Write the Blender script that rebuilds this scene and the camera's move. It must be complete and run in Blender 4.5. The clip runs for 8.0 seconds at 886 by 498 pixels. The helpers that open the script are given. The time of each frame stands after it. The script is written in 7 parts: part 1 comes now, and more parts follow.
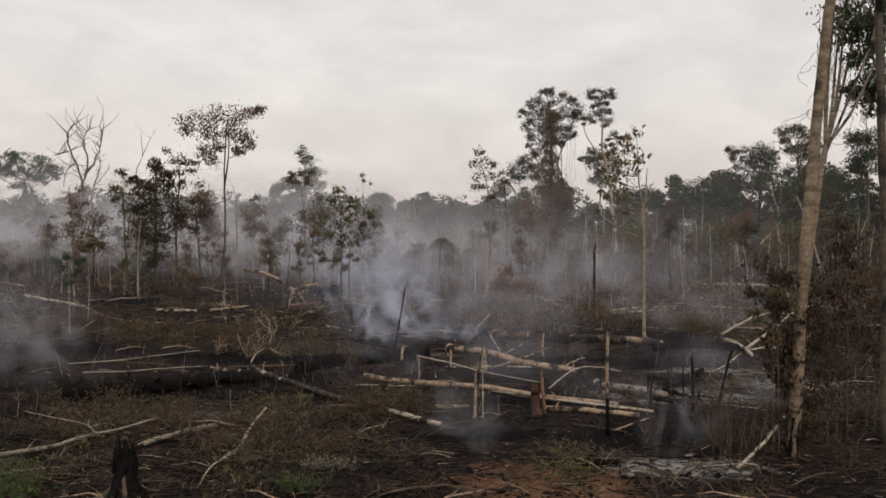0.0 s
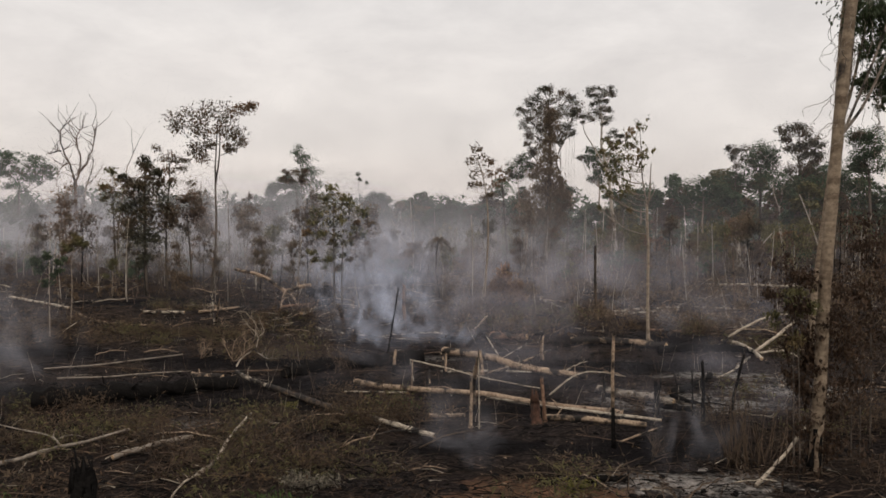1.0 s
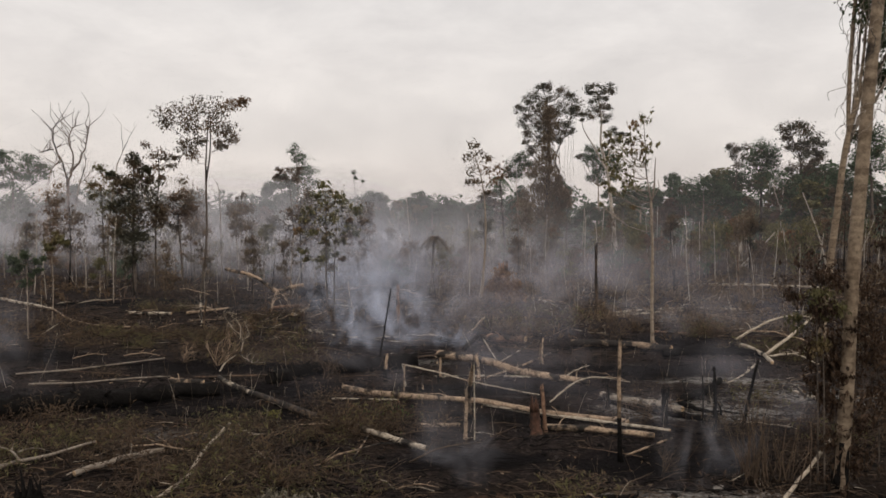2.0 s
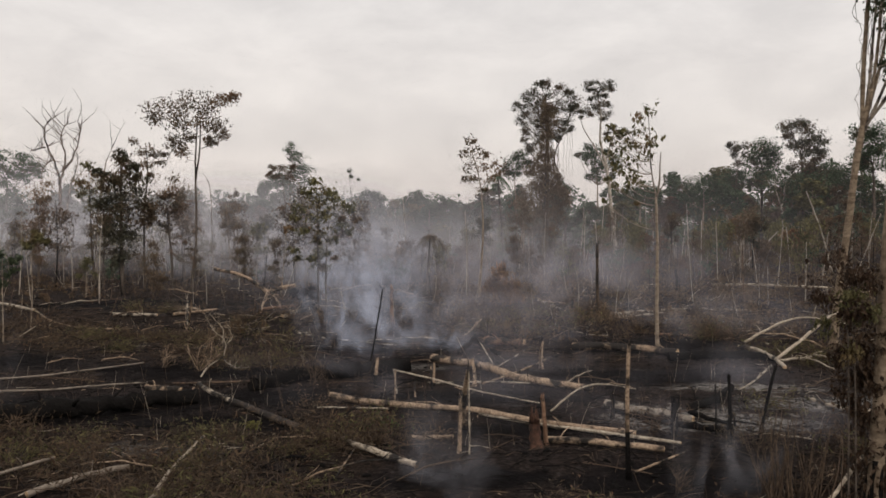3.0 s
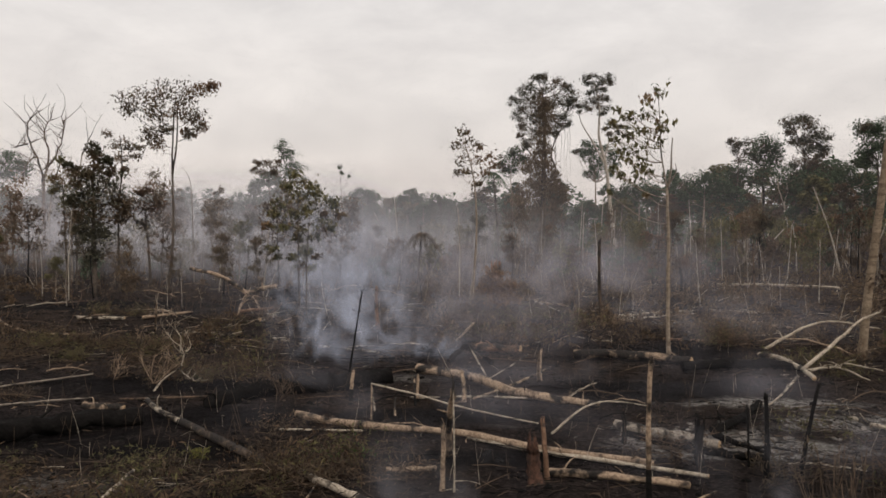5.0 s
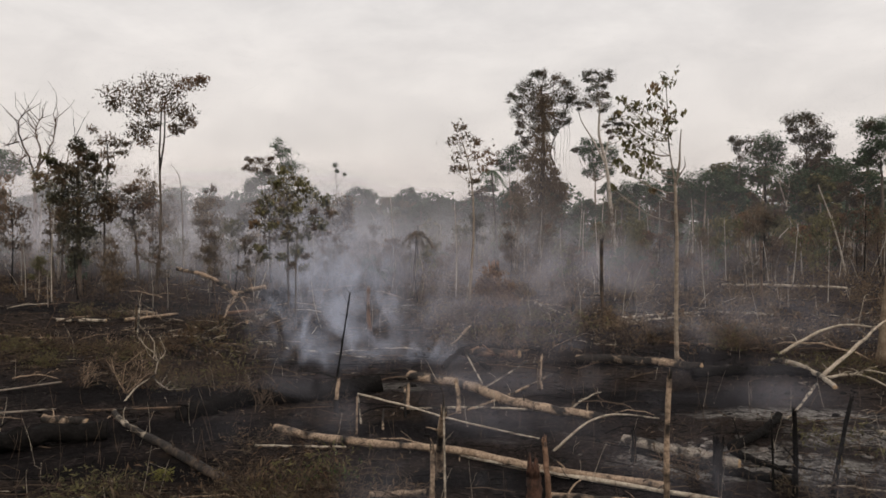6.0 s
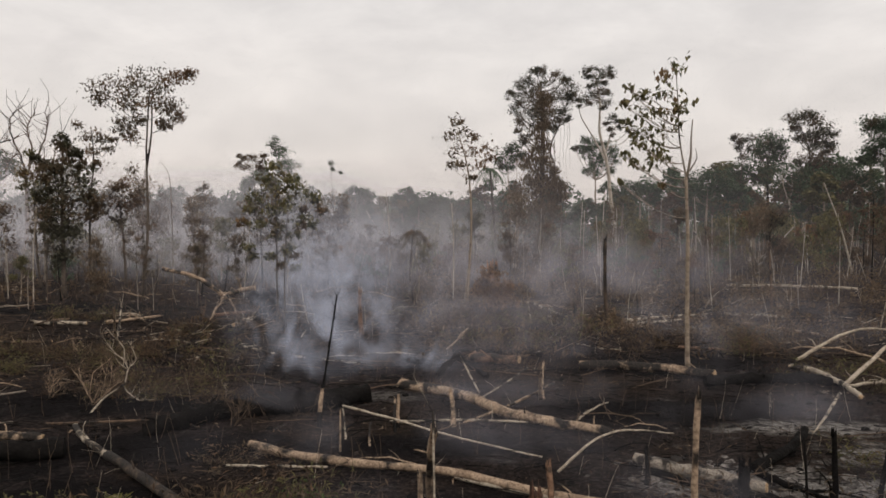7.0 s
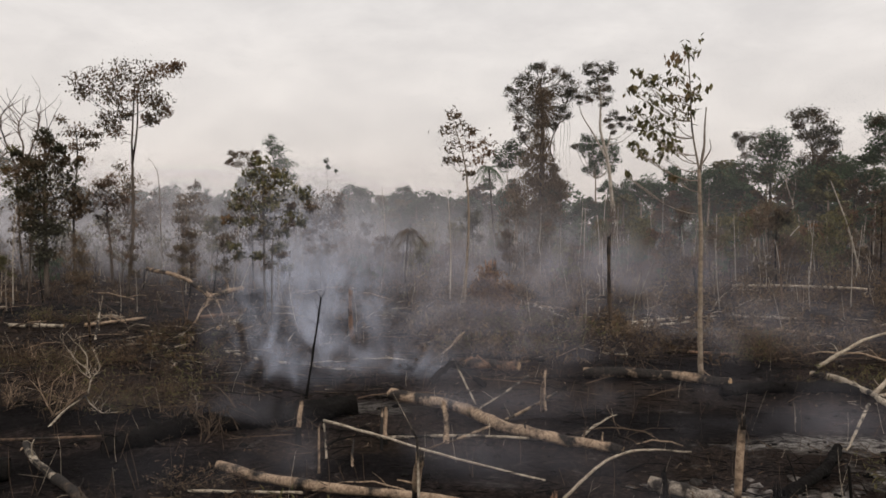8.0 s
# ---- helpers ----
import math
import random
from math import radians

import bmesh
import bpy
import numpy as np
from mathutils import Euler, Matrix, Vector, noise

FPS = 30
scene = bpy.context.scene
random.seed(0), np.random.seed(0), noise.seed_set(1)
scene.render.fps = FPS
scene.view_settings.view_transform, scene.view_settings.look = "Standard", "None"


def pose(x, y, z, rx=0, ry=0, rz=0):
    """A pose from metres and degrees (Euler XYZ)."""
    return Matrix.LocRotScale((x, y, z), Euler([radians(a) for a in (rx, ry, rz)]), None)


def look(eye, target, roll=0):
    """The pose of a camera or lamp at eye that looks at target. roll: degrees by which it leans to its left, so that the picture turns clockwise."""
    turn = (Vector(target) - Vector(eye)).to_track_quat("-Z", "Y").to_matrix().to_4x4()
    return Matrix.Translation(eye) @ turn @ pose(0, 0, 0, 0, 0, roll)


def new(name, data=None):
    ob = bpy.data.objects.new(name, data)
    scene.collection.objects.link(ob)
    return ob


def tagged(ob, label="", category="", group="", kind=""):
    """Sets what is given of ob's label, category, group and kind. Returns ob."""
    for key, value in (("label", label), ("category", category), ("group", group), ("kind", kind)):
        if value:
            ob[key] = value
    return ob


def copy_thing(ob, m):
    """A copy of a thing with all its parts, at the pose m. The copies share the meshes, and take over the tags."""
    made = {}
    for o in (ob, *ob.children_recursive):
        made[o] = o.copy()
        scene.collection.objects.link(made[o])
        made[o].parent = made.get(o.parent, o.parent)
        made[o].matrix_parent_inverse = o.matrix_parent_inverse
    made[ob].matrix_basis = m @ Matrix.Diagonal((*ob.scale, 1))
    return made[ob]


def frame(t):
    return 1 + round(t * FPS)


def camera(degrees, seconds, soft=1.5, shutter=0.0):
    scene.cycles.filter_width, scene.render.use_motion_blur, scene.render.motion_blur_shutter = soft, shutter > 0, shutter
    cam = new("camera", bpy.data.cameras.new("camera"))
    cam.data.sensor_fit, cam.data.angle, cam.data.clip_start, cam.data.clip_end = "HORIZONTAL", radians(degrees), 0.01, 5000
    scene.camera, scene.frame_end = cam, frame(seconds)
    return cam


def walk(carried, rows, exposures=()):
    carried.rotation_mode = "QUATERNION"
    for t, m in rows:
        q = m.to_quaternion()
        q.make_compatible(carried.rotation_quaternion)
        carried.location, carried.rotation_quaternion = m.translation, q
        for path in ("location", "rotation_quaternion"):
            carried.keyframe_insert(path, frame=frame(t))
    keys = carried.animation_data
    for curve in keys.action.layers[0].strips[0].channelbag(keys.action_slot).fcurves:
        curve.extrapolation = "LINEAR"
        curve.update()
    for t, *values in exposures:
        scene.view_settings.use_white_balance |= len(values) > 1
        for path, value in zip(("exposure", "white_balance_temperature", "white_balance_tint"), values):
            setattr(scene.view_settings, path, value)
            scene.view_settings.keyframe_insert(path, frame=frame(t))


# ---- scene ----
cam = camera(58.8, 8.0, soft=1.65)
METRES, EYE, TILT, LEAN, TURN = 23.0, 10.0, 2.1, 0.0, 0.0
ROWS = [
    (0.0, 0.0, 0.0, 0.0, 0.01, -4.08, -0.12),
    (0.5, 0.005, 0.054, -0.006, -0.05, -4.06, -0.09),
    (1.0, 0.0102, 0.1135, -0.0129, -0.12, -4.05, -0.08),
    (1.5, 0.0157, 0.1698, -0.0196, -0.18, -4.04, -0.08),
    (3.0, 0.0326, 0.3481, -0.0379, -0.38, -4.06, -0.07),
    (3.5, 0.039, 0.4055, -0.044, -0.44, -4.06, -0.06),
    (4.0, 0.0463, 0.4676, -0.0504, -0.51, -4.07, -0.03),
    (4.5, 0.0528, 0.5269, -0.0567, -0.58, -4.07, -0.03),
    (6.0, 0.0734, 0.719, -0.0735, -0.74, -4.1, -0.02),
    (6.5, 0.0797, 0.7825, -0.0792, -0.78, -4.1, -0.01),
    (7.0, 0.0858, 0.8518, -0.0861, -0.82, -4.1, -0.02),
    (7.5, 0.0925, 0.9178, -0.0926, -0.85, -4.1, -0.01),
    (8.0, 0.0996, 0.9899, -0.0998, -0.89, -4.1, -0.01),
]
scene.cycles.transparent_max_bounces = 64
walk(cam, [(t, pose(0, 0, EYE, TILT, LEAN, TURN) @ pose(METRES * x, METRES * y, METRES * z, 90 + pitch, roll, yaw)) for t, x, y, z, yaw, pitch, roll in ROWS])


# ---- sky and sun: a high, bright overcast ----
def build_world():
    world = bpy.data.worlds.new("overcast_sky")
    scene.world = world
    world.use_nodes = True
    nt = world.node_tree
    nt.nodes.clear()
    out = nt.nodes.new("ShaderNodeOutputWorld")
    bg = nt.nodes.new("ShaderNodeBackground")
    sky = nt.nodes.new("ShaderNodeTexSky")
    sky.sky_type, sky.sun_disc = "NISHITA", False
    sky.sun_elevation, sky.sun_rotation = radians(48), radians(200)
    sky.dust_density = 4.0
    geo = nt.nodes.new("ShaderNodeTexCoord")
    sep = nt.nodes.new("ShaderNodeSeparateXYZ")
    nt.links.new(geo.outputs["Generated"], sep.inputs[0])
    # cloud streaks: long in x, thin with height
    stretch = nt.nodes.new("ShaderNodeMapping")
    stretch.inputs["Scale"].default_value = (2.2, 2.2, 5.0)
    stretch.inputs["Rotation"].default_value = (0, radians(5), 0)
    nt.links.new(geo.outputs["Generated"], stretch.inputs[0])
    cloud = nt.nodes.new("ShaderNodeTexNoise")
    cloud.inputs["Scale"].default_value, cloud.inputs["Detail"].default_value = 2.7, 9.0
    cloud.inputs["Roughness"].default_value, cloud.inputs["Distortion"].default_value = 0.6, 0.25
    nt.links.new(stretch.outputs[0], cloud.inputs["Vector"])
    ramp = nt.nodes.new("ShaderNodeValToRGB")
    ramp.color_ramp.elements[0].position, ramp.color_ramp.elements[0].color = 0.34, (0.765, 0.732, 0.714, 1)
    ramp.color_ramp.elements[1].position, ramp.color_ramp.elements[1].color = 0.66, (0.925, 0.885, 0.856, 1)
    nt.links.new(cloud.outputs["Fac"], ramp.inputs[0])
    low = nt.nodes.new("ShaderNodeValToRGB")
    low.color_ramp.elements[0].position, low.color_ramp.elements[0].color = 0.0, (0.97, 0.895, 0.852, 1)
    low.color_ramp.elements[1].position, low.color_ramp.elements[1].color = 0.3, (1.0, 1.0, 1.0, 1)
    mid = low.color_ramp.elements.new(0.1)
    mid.color = (0.975, 0.94, 0.912, 1)
    nt.links.new(sep.outputs["Z"], low.inputs[0])
    mul = nt.nodes.new("ShaderNodeMixRGB")
    mul.blend_type, mul.inputs[0].default_value = "MULTIPLY", 1.0
    nt.links.new(ramp.outputs[0], mul.inputs[1])
    nt.links.new(low.outputs[0], mul.inputs[2])
    dim = nt.nodes.new("ShaderNodeMixRGB")
    dim.blend_type, dim.inputs[0].default_value = "MULTIPLY", 1.0
    dim.inputs[2].default_value = (0.08, 0.08, 0.08, 1)
    nt.links.new(sky.outputs[0], dim.inputs[1])
    mix = nt.nodes.new("ShaderNodeMixRGB")
    mix.inputs[0].default_value = 0.93
    nt.links.new(dim.outputs[0], mix.inputs[1])
    nt.links.new(mul.outputs[0], mix.inputs[2])
    nt.links.new(mix.outputs[0], bg.inputs["Color"])
    bg.inputs["Strength"].default_value = 1.0
    nt.links.new(bg.outputs[0], out.inputs[0])


build_world()
sun = new("sun", bpy.data.lights.new("sun", "SUN"))
sun.data.energy, sun.data.angle, sun.data.color = 1.2, radians(14), (1.0, 0.93, 0.85)
sun.matrix_world = look((25, -60, 75), (0, 20, 0))


# ---- materials ----
# black stretches of ground, burnt; the first also paints the huge charred trunk's shade: x, y, half-width, half-depth
BLACK = ((-18.5, 47.5, 9.5, 3.6), (-14, 57.5, 9, 3.2), (-28, 60, 7, 3), (-33, 97, 16, 7), (-4.5, 58.5, 6, 2.4), (17, 66.5, 9, 4.5), (13, 55, 8, 3.5), (2.5, 50, 7, 2.2), (2, 36.5, 4.5, 1.6), (9.5, 36.5, 5, 2.2), (-9, 44.5, 5, 1.6), (26, 84, 9, 3), (-9.5, 50, 8, 2.4), (-20, 40.5, 4, 1.4), (3, 43.5, 6, 1.2))


def material(name, rough=0.9):
    m = bpy.data.materials.new(name)
    m.use_nodes = True
    nt = m.node_tree
    b = nt.nodes["Principled BSDF"]
    b.inputs["Roughness"].default_value = rough
    b.inputs["Specular IOR Level"].default_value = 0.2
    return m, nt, b


def noise_node(nt, scale, detail=5.0, rough=0.6, squash=None, source="Object", dist=0.0):
    tc = nt.nodes.new("ShaderNodeTexCoord")
    n = nt.nodes.new("ShaderNodeTexNoise")
    n.inputs["Scale"].default_value, n.inputs["Detail"].default_value = scale, detail
    n.inputs["Roughness"].default_value, n.inputs["Distortion"].default_value = rough, dist
    if squash:
        mp = nt.nodes.new("ShaderNodeMapping")
        mp.inputs["Scale"].default_value = squash
        nt.links.new(tc.outputs[source], mp.inputs[0])
        nt.links.new(mp.outputs[0], n.inputs["Vector"])
    else:
        nt.links.new(tc.outputs[source], n.inputs["Vector"])
    return n


def ramp_node(nt, fac, stops):
    r = nt.nodes.new("ShaderNodeValToRGB")
    els = r.color_ramp.elements
    while len(els) < len(stops):
        els.new(0.5)
    for e, (p, c) in zip(els, stops):
        e.position, e.color = p, (*c, 1) if len(c) == 3 else c
    nt.links.new(fac, r.inputs[0])
    return r


def mix_node(nt, fac, a, b, mode="MIX"):
    m = nt.nodes.new("ShaderNodeMixRGB")
    m.blend_type = mode
    for sock, v in ((m.inputs[0], fac), (m.inputs[1], a), (m.inputs[2], b)):
        if isinstance(v, (int, float)):
            sock.default_value = v
        elif isinstance(v, tuple):
            sock.default_value = (*v, 1)
        else:
            nt.links.new(v, sock)
    return m.outputs[0]


def math_node(nt, op, a, b=0.0, clamp=False):
    m = nt.nodes.new("ShaderNodeMath")
    m.operation, m.use_clamp = op, clamp
    for sock, v in ((m.inputs[0], a), (m.inputs[1], b)):
        if isinstance(v, (int, float)):
            sock.default_value = v
        else:
            nt.links.new(v, sock)
    return m.outputs[0]


def bump_to(nt, b, height, strength, distance):
    n = nt.nodes.new("ShaderNodeBump")
    n.inputs["Strength"].default_value, n.inputs["Distance"].default_value = strength, distance
    nt.links.new(height, n.inputs["Height"])
    nt.links.new(n.outputs[0], b.inputs["Normal"])


def spot_mask(nt, x, y, rx, ry, wob):
    """1 inside an uneven patch round (x, y), 0 outside."""
    tc = nt.nodes.new("ShaderNodeTexCoord")
    mp = nt.nodes.new("ShaderNodeMapping")
    mp.vector_type = "POINT"
    mp.inputs["Location"].default_value = (-x / rx, -y / ry, 0)
    mp.inputs["Scale"].default_value = (1 / rx, 1 / ry, 0)
    nt.links.new(tc.outputs["Object"], mp.inputs[0])
    ln = nt.nodes.new("ShaderNodeVectorMath")
    ln.operation = "LENGTH"
    nt.links.new(mp.outputs[0], ln.inputs[0])
    jag = math_node(nt, "ADD", ln.outputs["Value"], math_node(nt, "MULTIPLY", math_node(nt, "SUBTRACT", wob, 0.5), 2.2))
    r = ramp_node(nt, jag, [(0.55, (1, 1, 1)), (1.0, (0, 0, 0))])
    return r.outputs[0]


def ground_material():
    m, nt, b = material("burnt_ground", 0.97)
    b.inputs["Specular IOR Level"].default_value = 0.06
    big = noise_node(nt, 0.09, 6, 0.62)
    med = noise_node(nt, 0.55, 8, 0.68, dist=0.6)
    fine = noise_node(nt, 5.0, 8, 0.75)
    drift = noise_node(nt, 1.1, 6, 0.65, squash=(1, 2.2, 1), dist=0.8)
    char = ramp_node(nt, fine.outputs["Fac"], [(0.3, (0.005, 0.0042, 0.004)), (0.5, (0.0215, 0.016, 0.0154)), (0.72, (0.085, 0.066, 0.057))])
    litter = ramp_node(nt, fine.outputs["Fac"], [(0.3, (0.010, 0.007, 0.0055)), (0.55, (0.036, 0.0245, 0.0175)), (0.75, (0.12, 0.082, 0.056))])
    col = mix_node(nt, ramp_node(nt, big.outputs["Fac"], [(0.44, (0, 0, 0)), (0.62, (1, 1, 1))]).outputs[0], char.outputs[0], litter.outputs[0])
    # thin drifts of pale ash
    ash = ramp_node(nt, med.outputs["Fac"], [(0.60, (0, 0, 0)), (0.74, (1, 1, 1))])
    ashc = ramp_node(nt, fine.outputs["Fac"], [(0.35, (0.05, 0.045, 0.042)), (0.7, (0.26, 0.24, 0.22))])
    col = mix_node(nt, math_node(nt, "MULTIPLY", ash.outputs[0], 0.55), col, ashc.outputs[0])
    # burnt ground; also the shade painted in beside the huge charred trunk
    soot = ramp_node(nt, fine.outputs["Fac"], [(0.3, (0.003, 0.0027, 0.0027)), (0.55, (0.0098, 0.0076, 0.0079)), (0.75, (0.04, 0.033, 0.03))])
    white = ramp_node(nt, fine.outputs["Fac"], [(0.34, (0.05, 0.044, 0.04)), (0.5, (0.25, 0.23, 0.21)), (0.68, (0.52, 0.49, 0.45))])
    soil = ramp_node(nt, fine.outputs["Fac"], [(0.3, (0.10, 0.052, 0.030)), (0.55, (0.25, 0.138, 0.082)), (0.75, (0.36, 0.215, 0.13))])
    for x, y, rx, ry, c in (*((bx, by, rx, ry, soot) for bx, by, rx, ry in BLACK), (12.6, 45.4, 4.4, 1.9, white), (15.2, 44.4, 4.0, 1.5, white), (18, 52.0, 5.0, 1.5, white), (-0.8, 58.5, 3.2, 2.0, white), (9.6, 31.6, 4.2, 1.9, white), (20.5, 48.2, 5, 2.2, white), (26, 83, 7, 2.4, white), (3.6, 28.4, 4.2, 3.8, soil), (-12, 40.5, 5, 1.4, white)):
        fac = spot_mask(nt, x, y, rx, ry, med.outputs["Fac"])
        if c is white:
            fac = math_node(nt, "MULTIPLY", math_node(nt, "MULTIPLY", fac, 0.9 if x > 0 else 0.4), ramp_node(nt, drift.outputs["Fac"], [(0.38, (0.08, 0.08, 0.08)), (0.54, (1, 1, 1))]).outputs[0])
        col = mix_node(nt, fac, col, c.outputs[0])
    # forest floor in the distance
    nt.links.new(col, b.inputs["Base Color"])
    bump_to(nt, b, fine.outputs["Fac"], 1.0, 0.3)
    return m


def bark_material(name, pale, dark, charred, scale=1.0, rings=0.0):
    """Bark in Object space: mottled, with burnt stretches whose amount changes from thing to thing."""
    m, nt, b = material(name, 0.85)
    info = nt.nodes.new("ShaderNodeObjectInfo")
    big = noise_node(nt, 0.9 * scale, 4, 0.6)
    fine = noise_node(nt, 9.0 * scale, 6, 0.7)
    base = ramp_node(nt, fine.outputs["Fac"], [(0.3, dark), (0.62, pale)])
    lo = math_node(nt, "ADD", big.outputs["Fac"], math_node(nt, "MULTIPLY", math_node(nt, "SUBTRACT", info.outputs["Random"], 0.5), 0.14))
    spot = noise_node(nt, 1.5 * scale, 6, 0.62, dist=0.5)
    worn = ramp_node(nt, spot.outputs["Fac"], [(0.36, (0.5, 0.44, 0.39)), (0.47, (0.9, 0.87, 0.84)), (0.64, (1.14, 1.12, 1.08))])
    base = mix_node(nt, 0.6, base.outputs[0], worn.outputs[0], "MULTIPLY")
    burn = ramp_node(nt, lo, [(0.56 - charred * 0.35, (0, 0, 0)), (0.66 - charred * 0.35, (1, 1, 1))])
    soot = ramp_node(nt, fine.outputs["Fac"], [(0.35, (0.008, 0.0075, 0.007)), (0.7, (0.045, 0.036, 0.03))])
    col = mix_node(nt, burn.outputs[0], base, soot.outputs[0])
    if rings:
        z = noise_node(nt, 2.2, 3, 0.6, squash=(0.05, 0.05, 1.0))
        band = ramp_node(nt, z.outputs["Fac"], [(0.40, (0.62, 0.60, 0.58)), (0.55, (1, 1, 1))])
        col = mix_node(nt, rings, col, band.outputs[0], "MULTIPLY")
    nt.links.new(col, b.inputs["Base Color"])
    bump_to(nt, b, fine.outputs["Fac"], 0.7, 0.03)
    return m


def char_material():
    m, nt, b = material("charcoal", 0.95)
    b.inputs["Specular IOR Level"].default_value = 0.08
    vor = nt.nodes.new("ShaderNodeTexVoronoi")
    tc = nt.nodes.new("ShaderNodeTexCoord")
    vor.inputs["Scale"].default_value = 7.0
    nt.links.new(tc.outputs["Object"], vor.inputs["Vector"])
    fine = noise_node(nt, 4.0, 6, 0.7)
    col = ramp_node(nt, fine.outputs["Fac"], [(0.3, (0.005, 0.0045, 0.0042)), (0.6, (0.010, 0.0088, 0.008)), (0.85, (0.036, 0.031, 0.028))])
    nt.links.new(col.outputs[0], b.inputs["Base Color"])
    bump_to(nt, b, vor.outputs["Distance"], 0.8, 0.05)
    return m


def leaf_material(name, a, c, dead=None, amount=0.0):
    m, nt, b = material(name, 0.65)
    g = nt.nodes.new("ShaderNodeNewGeometry")
    info = nt.nodes.new("ShaderNodeObjectInfo")
    col = ramp_node(nt, g.outputs["Random Per Island"], [(0.0, a), (1.0, c)]).outputs[0]
    if dead:
        patch = noise_node(nt, 0.22, 3, 0.6)
        fac = ramp_node(nt, math_node(nt, "ADD", patch.outputs["Fac"], math_node(nt, "MULTIPLY", math_node(nt, "SUBTRACT", info.outputs["Random"], 0.5), 0.25)),
                        [(0.62 - amount * 0.3, (0, 0, 0)), (0.74 - amount * 0.3, (1, 1, 1))]).outputs[0]
        col = mix_node(nt, fac, col, dead)
    nt.links.new(col, b.inputs["Base Color"])
    tr = nt.nodes.new("ShaderNodeBsdfTranslucent")
    nt.links.new(col, tr.inputs["Color"])
    mx = nt.nodes.new("ShaderNodeMixShader")
    mx.inputs[0].default_value = 0.4
    nt.links.new(b.outputs[0], mx.inputs[1])
    nt.links.new(tr.outputs[0], mx.inputs[2])
    nt.links.new(mx.outputs[0], nt.nodes["Material Output"].inputs["Surface"])
    return m


def smoke_material(name, colour, strength, scale, low, high, thin, thick):
    """Thin smoke: mostly clear, soft wisps by noise, thinning out to the edges of its own box (u across, v up)."""
    m = bpy.data.materials.new(name)
    m.use_nodes = True
    nt = m.node_tree
    nt.nodes.clear()
    out = nt.nodes.new("ShaderNodeOutputMaterial")
    uv = nt.nodes.new("ShaderNodeUVMap")
    sep = nt.nodes.new("ShaderNodeSeparateXYZ")
    nt.links.new(uv.outputs[0], sep.inputs[0])
    u, v = sep.outputs["X"], sep.outputs["Y"]
    side = math_node(nt, "MULTIPLY", math_node(nt, "MULTIPLY", u, math_node(nt, "SUBTRACT", 1.0, u)), 4.0)
    side = math_node(nt, "POWER", side, 1.4, True)
    rise = ramp_node(nt, v, [(0.0, (0, 0, 0)), (low, (1, 1, 1)), (high, (0.38, 0.38, 0.38)), (1.0, (0, 0, 0))])
    rise.color_ramp.interpolation = "EASE"
    n = noise_node(nt, scale, 5, 0.58, squash=(1, 1, 0.75), dist=1.2)
    wisp = ramp_node(nt, n.outputs["Fac"], [(thin, (0, 0, 0)), (thick, (1, 1, 1))])
    wisp.color_ramp.interpolation = "EASE"
    a = math_node(nt, "MULTIPLY", math_node(nt, "MULTIPLY", side, rise.outputs[0]), wisp.outputs[0])
    a = math_node(nt, "MULTIPLY", a, strength, True)
    clear = nt.nodes.new("ShaderNodeBsdfTransparent")
    dif = nt.nodes.new("ShaderNodeBsdfDiffuse")
    dif.inputs["Color"].default_value = (*colour, 1)
    tra = nt.nodes.new("ShaderNodeBsdfTranslucent")
    tra.inputs["Color"].default_value = (*colour, 1)
    both = nt.nodes.new("ShaderNodeMixShader")
    both.inputs[0].default_value = 0.5
    nt.links.new(dif.outputs[0], both.inputs[1])
    nt.links.new(tra.outputs[0], both.inputs[2])
    mx = nt.nodes.new("ShaderNodeMixShader")
    nt.links.new(a, mx.inputs[0])
    nt.links.new(clear.outputs[0], mx.inputs[1])
    nt.links.new(both.outputs[0], mx.inputs[2])
    nt.links.new(mx.outputs[0], out.inputs["Surface"])
    return m


GROUND = ground_material()
BARK_LOG = bark_material("scorched_log_bark", (0.44, 0.33, 0.235), (0.11, 0.07, 0.048), 0.22)
BARK_ORANGE = bark_material("rusty_log_bark", (0.27, 0.165, 0.11), (0.09, 0.05, 0.033), 0.10)
BARK_ASHEN = bark_material("flaking_ashen_bark", (0.36, 0.315, 0.265), (0.10, 0.082, 0.068), 0.16, 1.6)
BARK_RUST = bark_material("rusty_rotten_wood", (0.30, 0.165, 0.095), (0.10, 0.054, 0.034), 0.15)
BARK_STUMP = bark_material("burnt_red_wood", (0.12, 0.062, 0.042), (0.03, 0.018, 0.014), 0.35)
BARK_SOOT = bark_material("soot_streaked_bark", (0.10, 0.074, 0.056), (0.026, 0.02, 0.017), 0.45)
BARK_DARK = bark_material("sooty_brown_bark", (0.17, 0.115, 0.08), (0.05, 0.034, 0.025), 0.2)
BARK_PALE = bark_material("pale_dry_wood", (0.52, 0.45, 0.36), (0.17, 0.135, 0.10), 0.2)
BARK_TREE = bark_material("tree_bark", (0.13, 0.105, 0.085), (0.045, 0.036, 0.03), 0.12, 0.6)
BARK_LIGHT = bark_material("light_trunk_bark", (0.36, 0.30, 0.235), (0.17, 0.13, 0.10), -0.3, 0.7, 0.8)
BARK_WHITE = bark_material("whitish_trunk_bark", (0.50, 0.45, 0.38), (0.26, 0.22, 0.18), -0.35, 0.6, 0.6)
BARK_BIG = bark_material("tall_trunk_bark", (0.30, 0.235, 0.17), (0.12, 0.088, 0.06), -0.3, 0.6, 0.9)
BARK_DEAD = bark_material("dead_grey_bark", (0.30, 0.255, 0.21), (0.13, 0.105, 0.085), 0.05, 0.6)
CHAR = char_material()
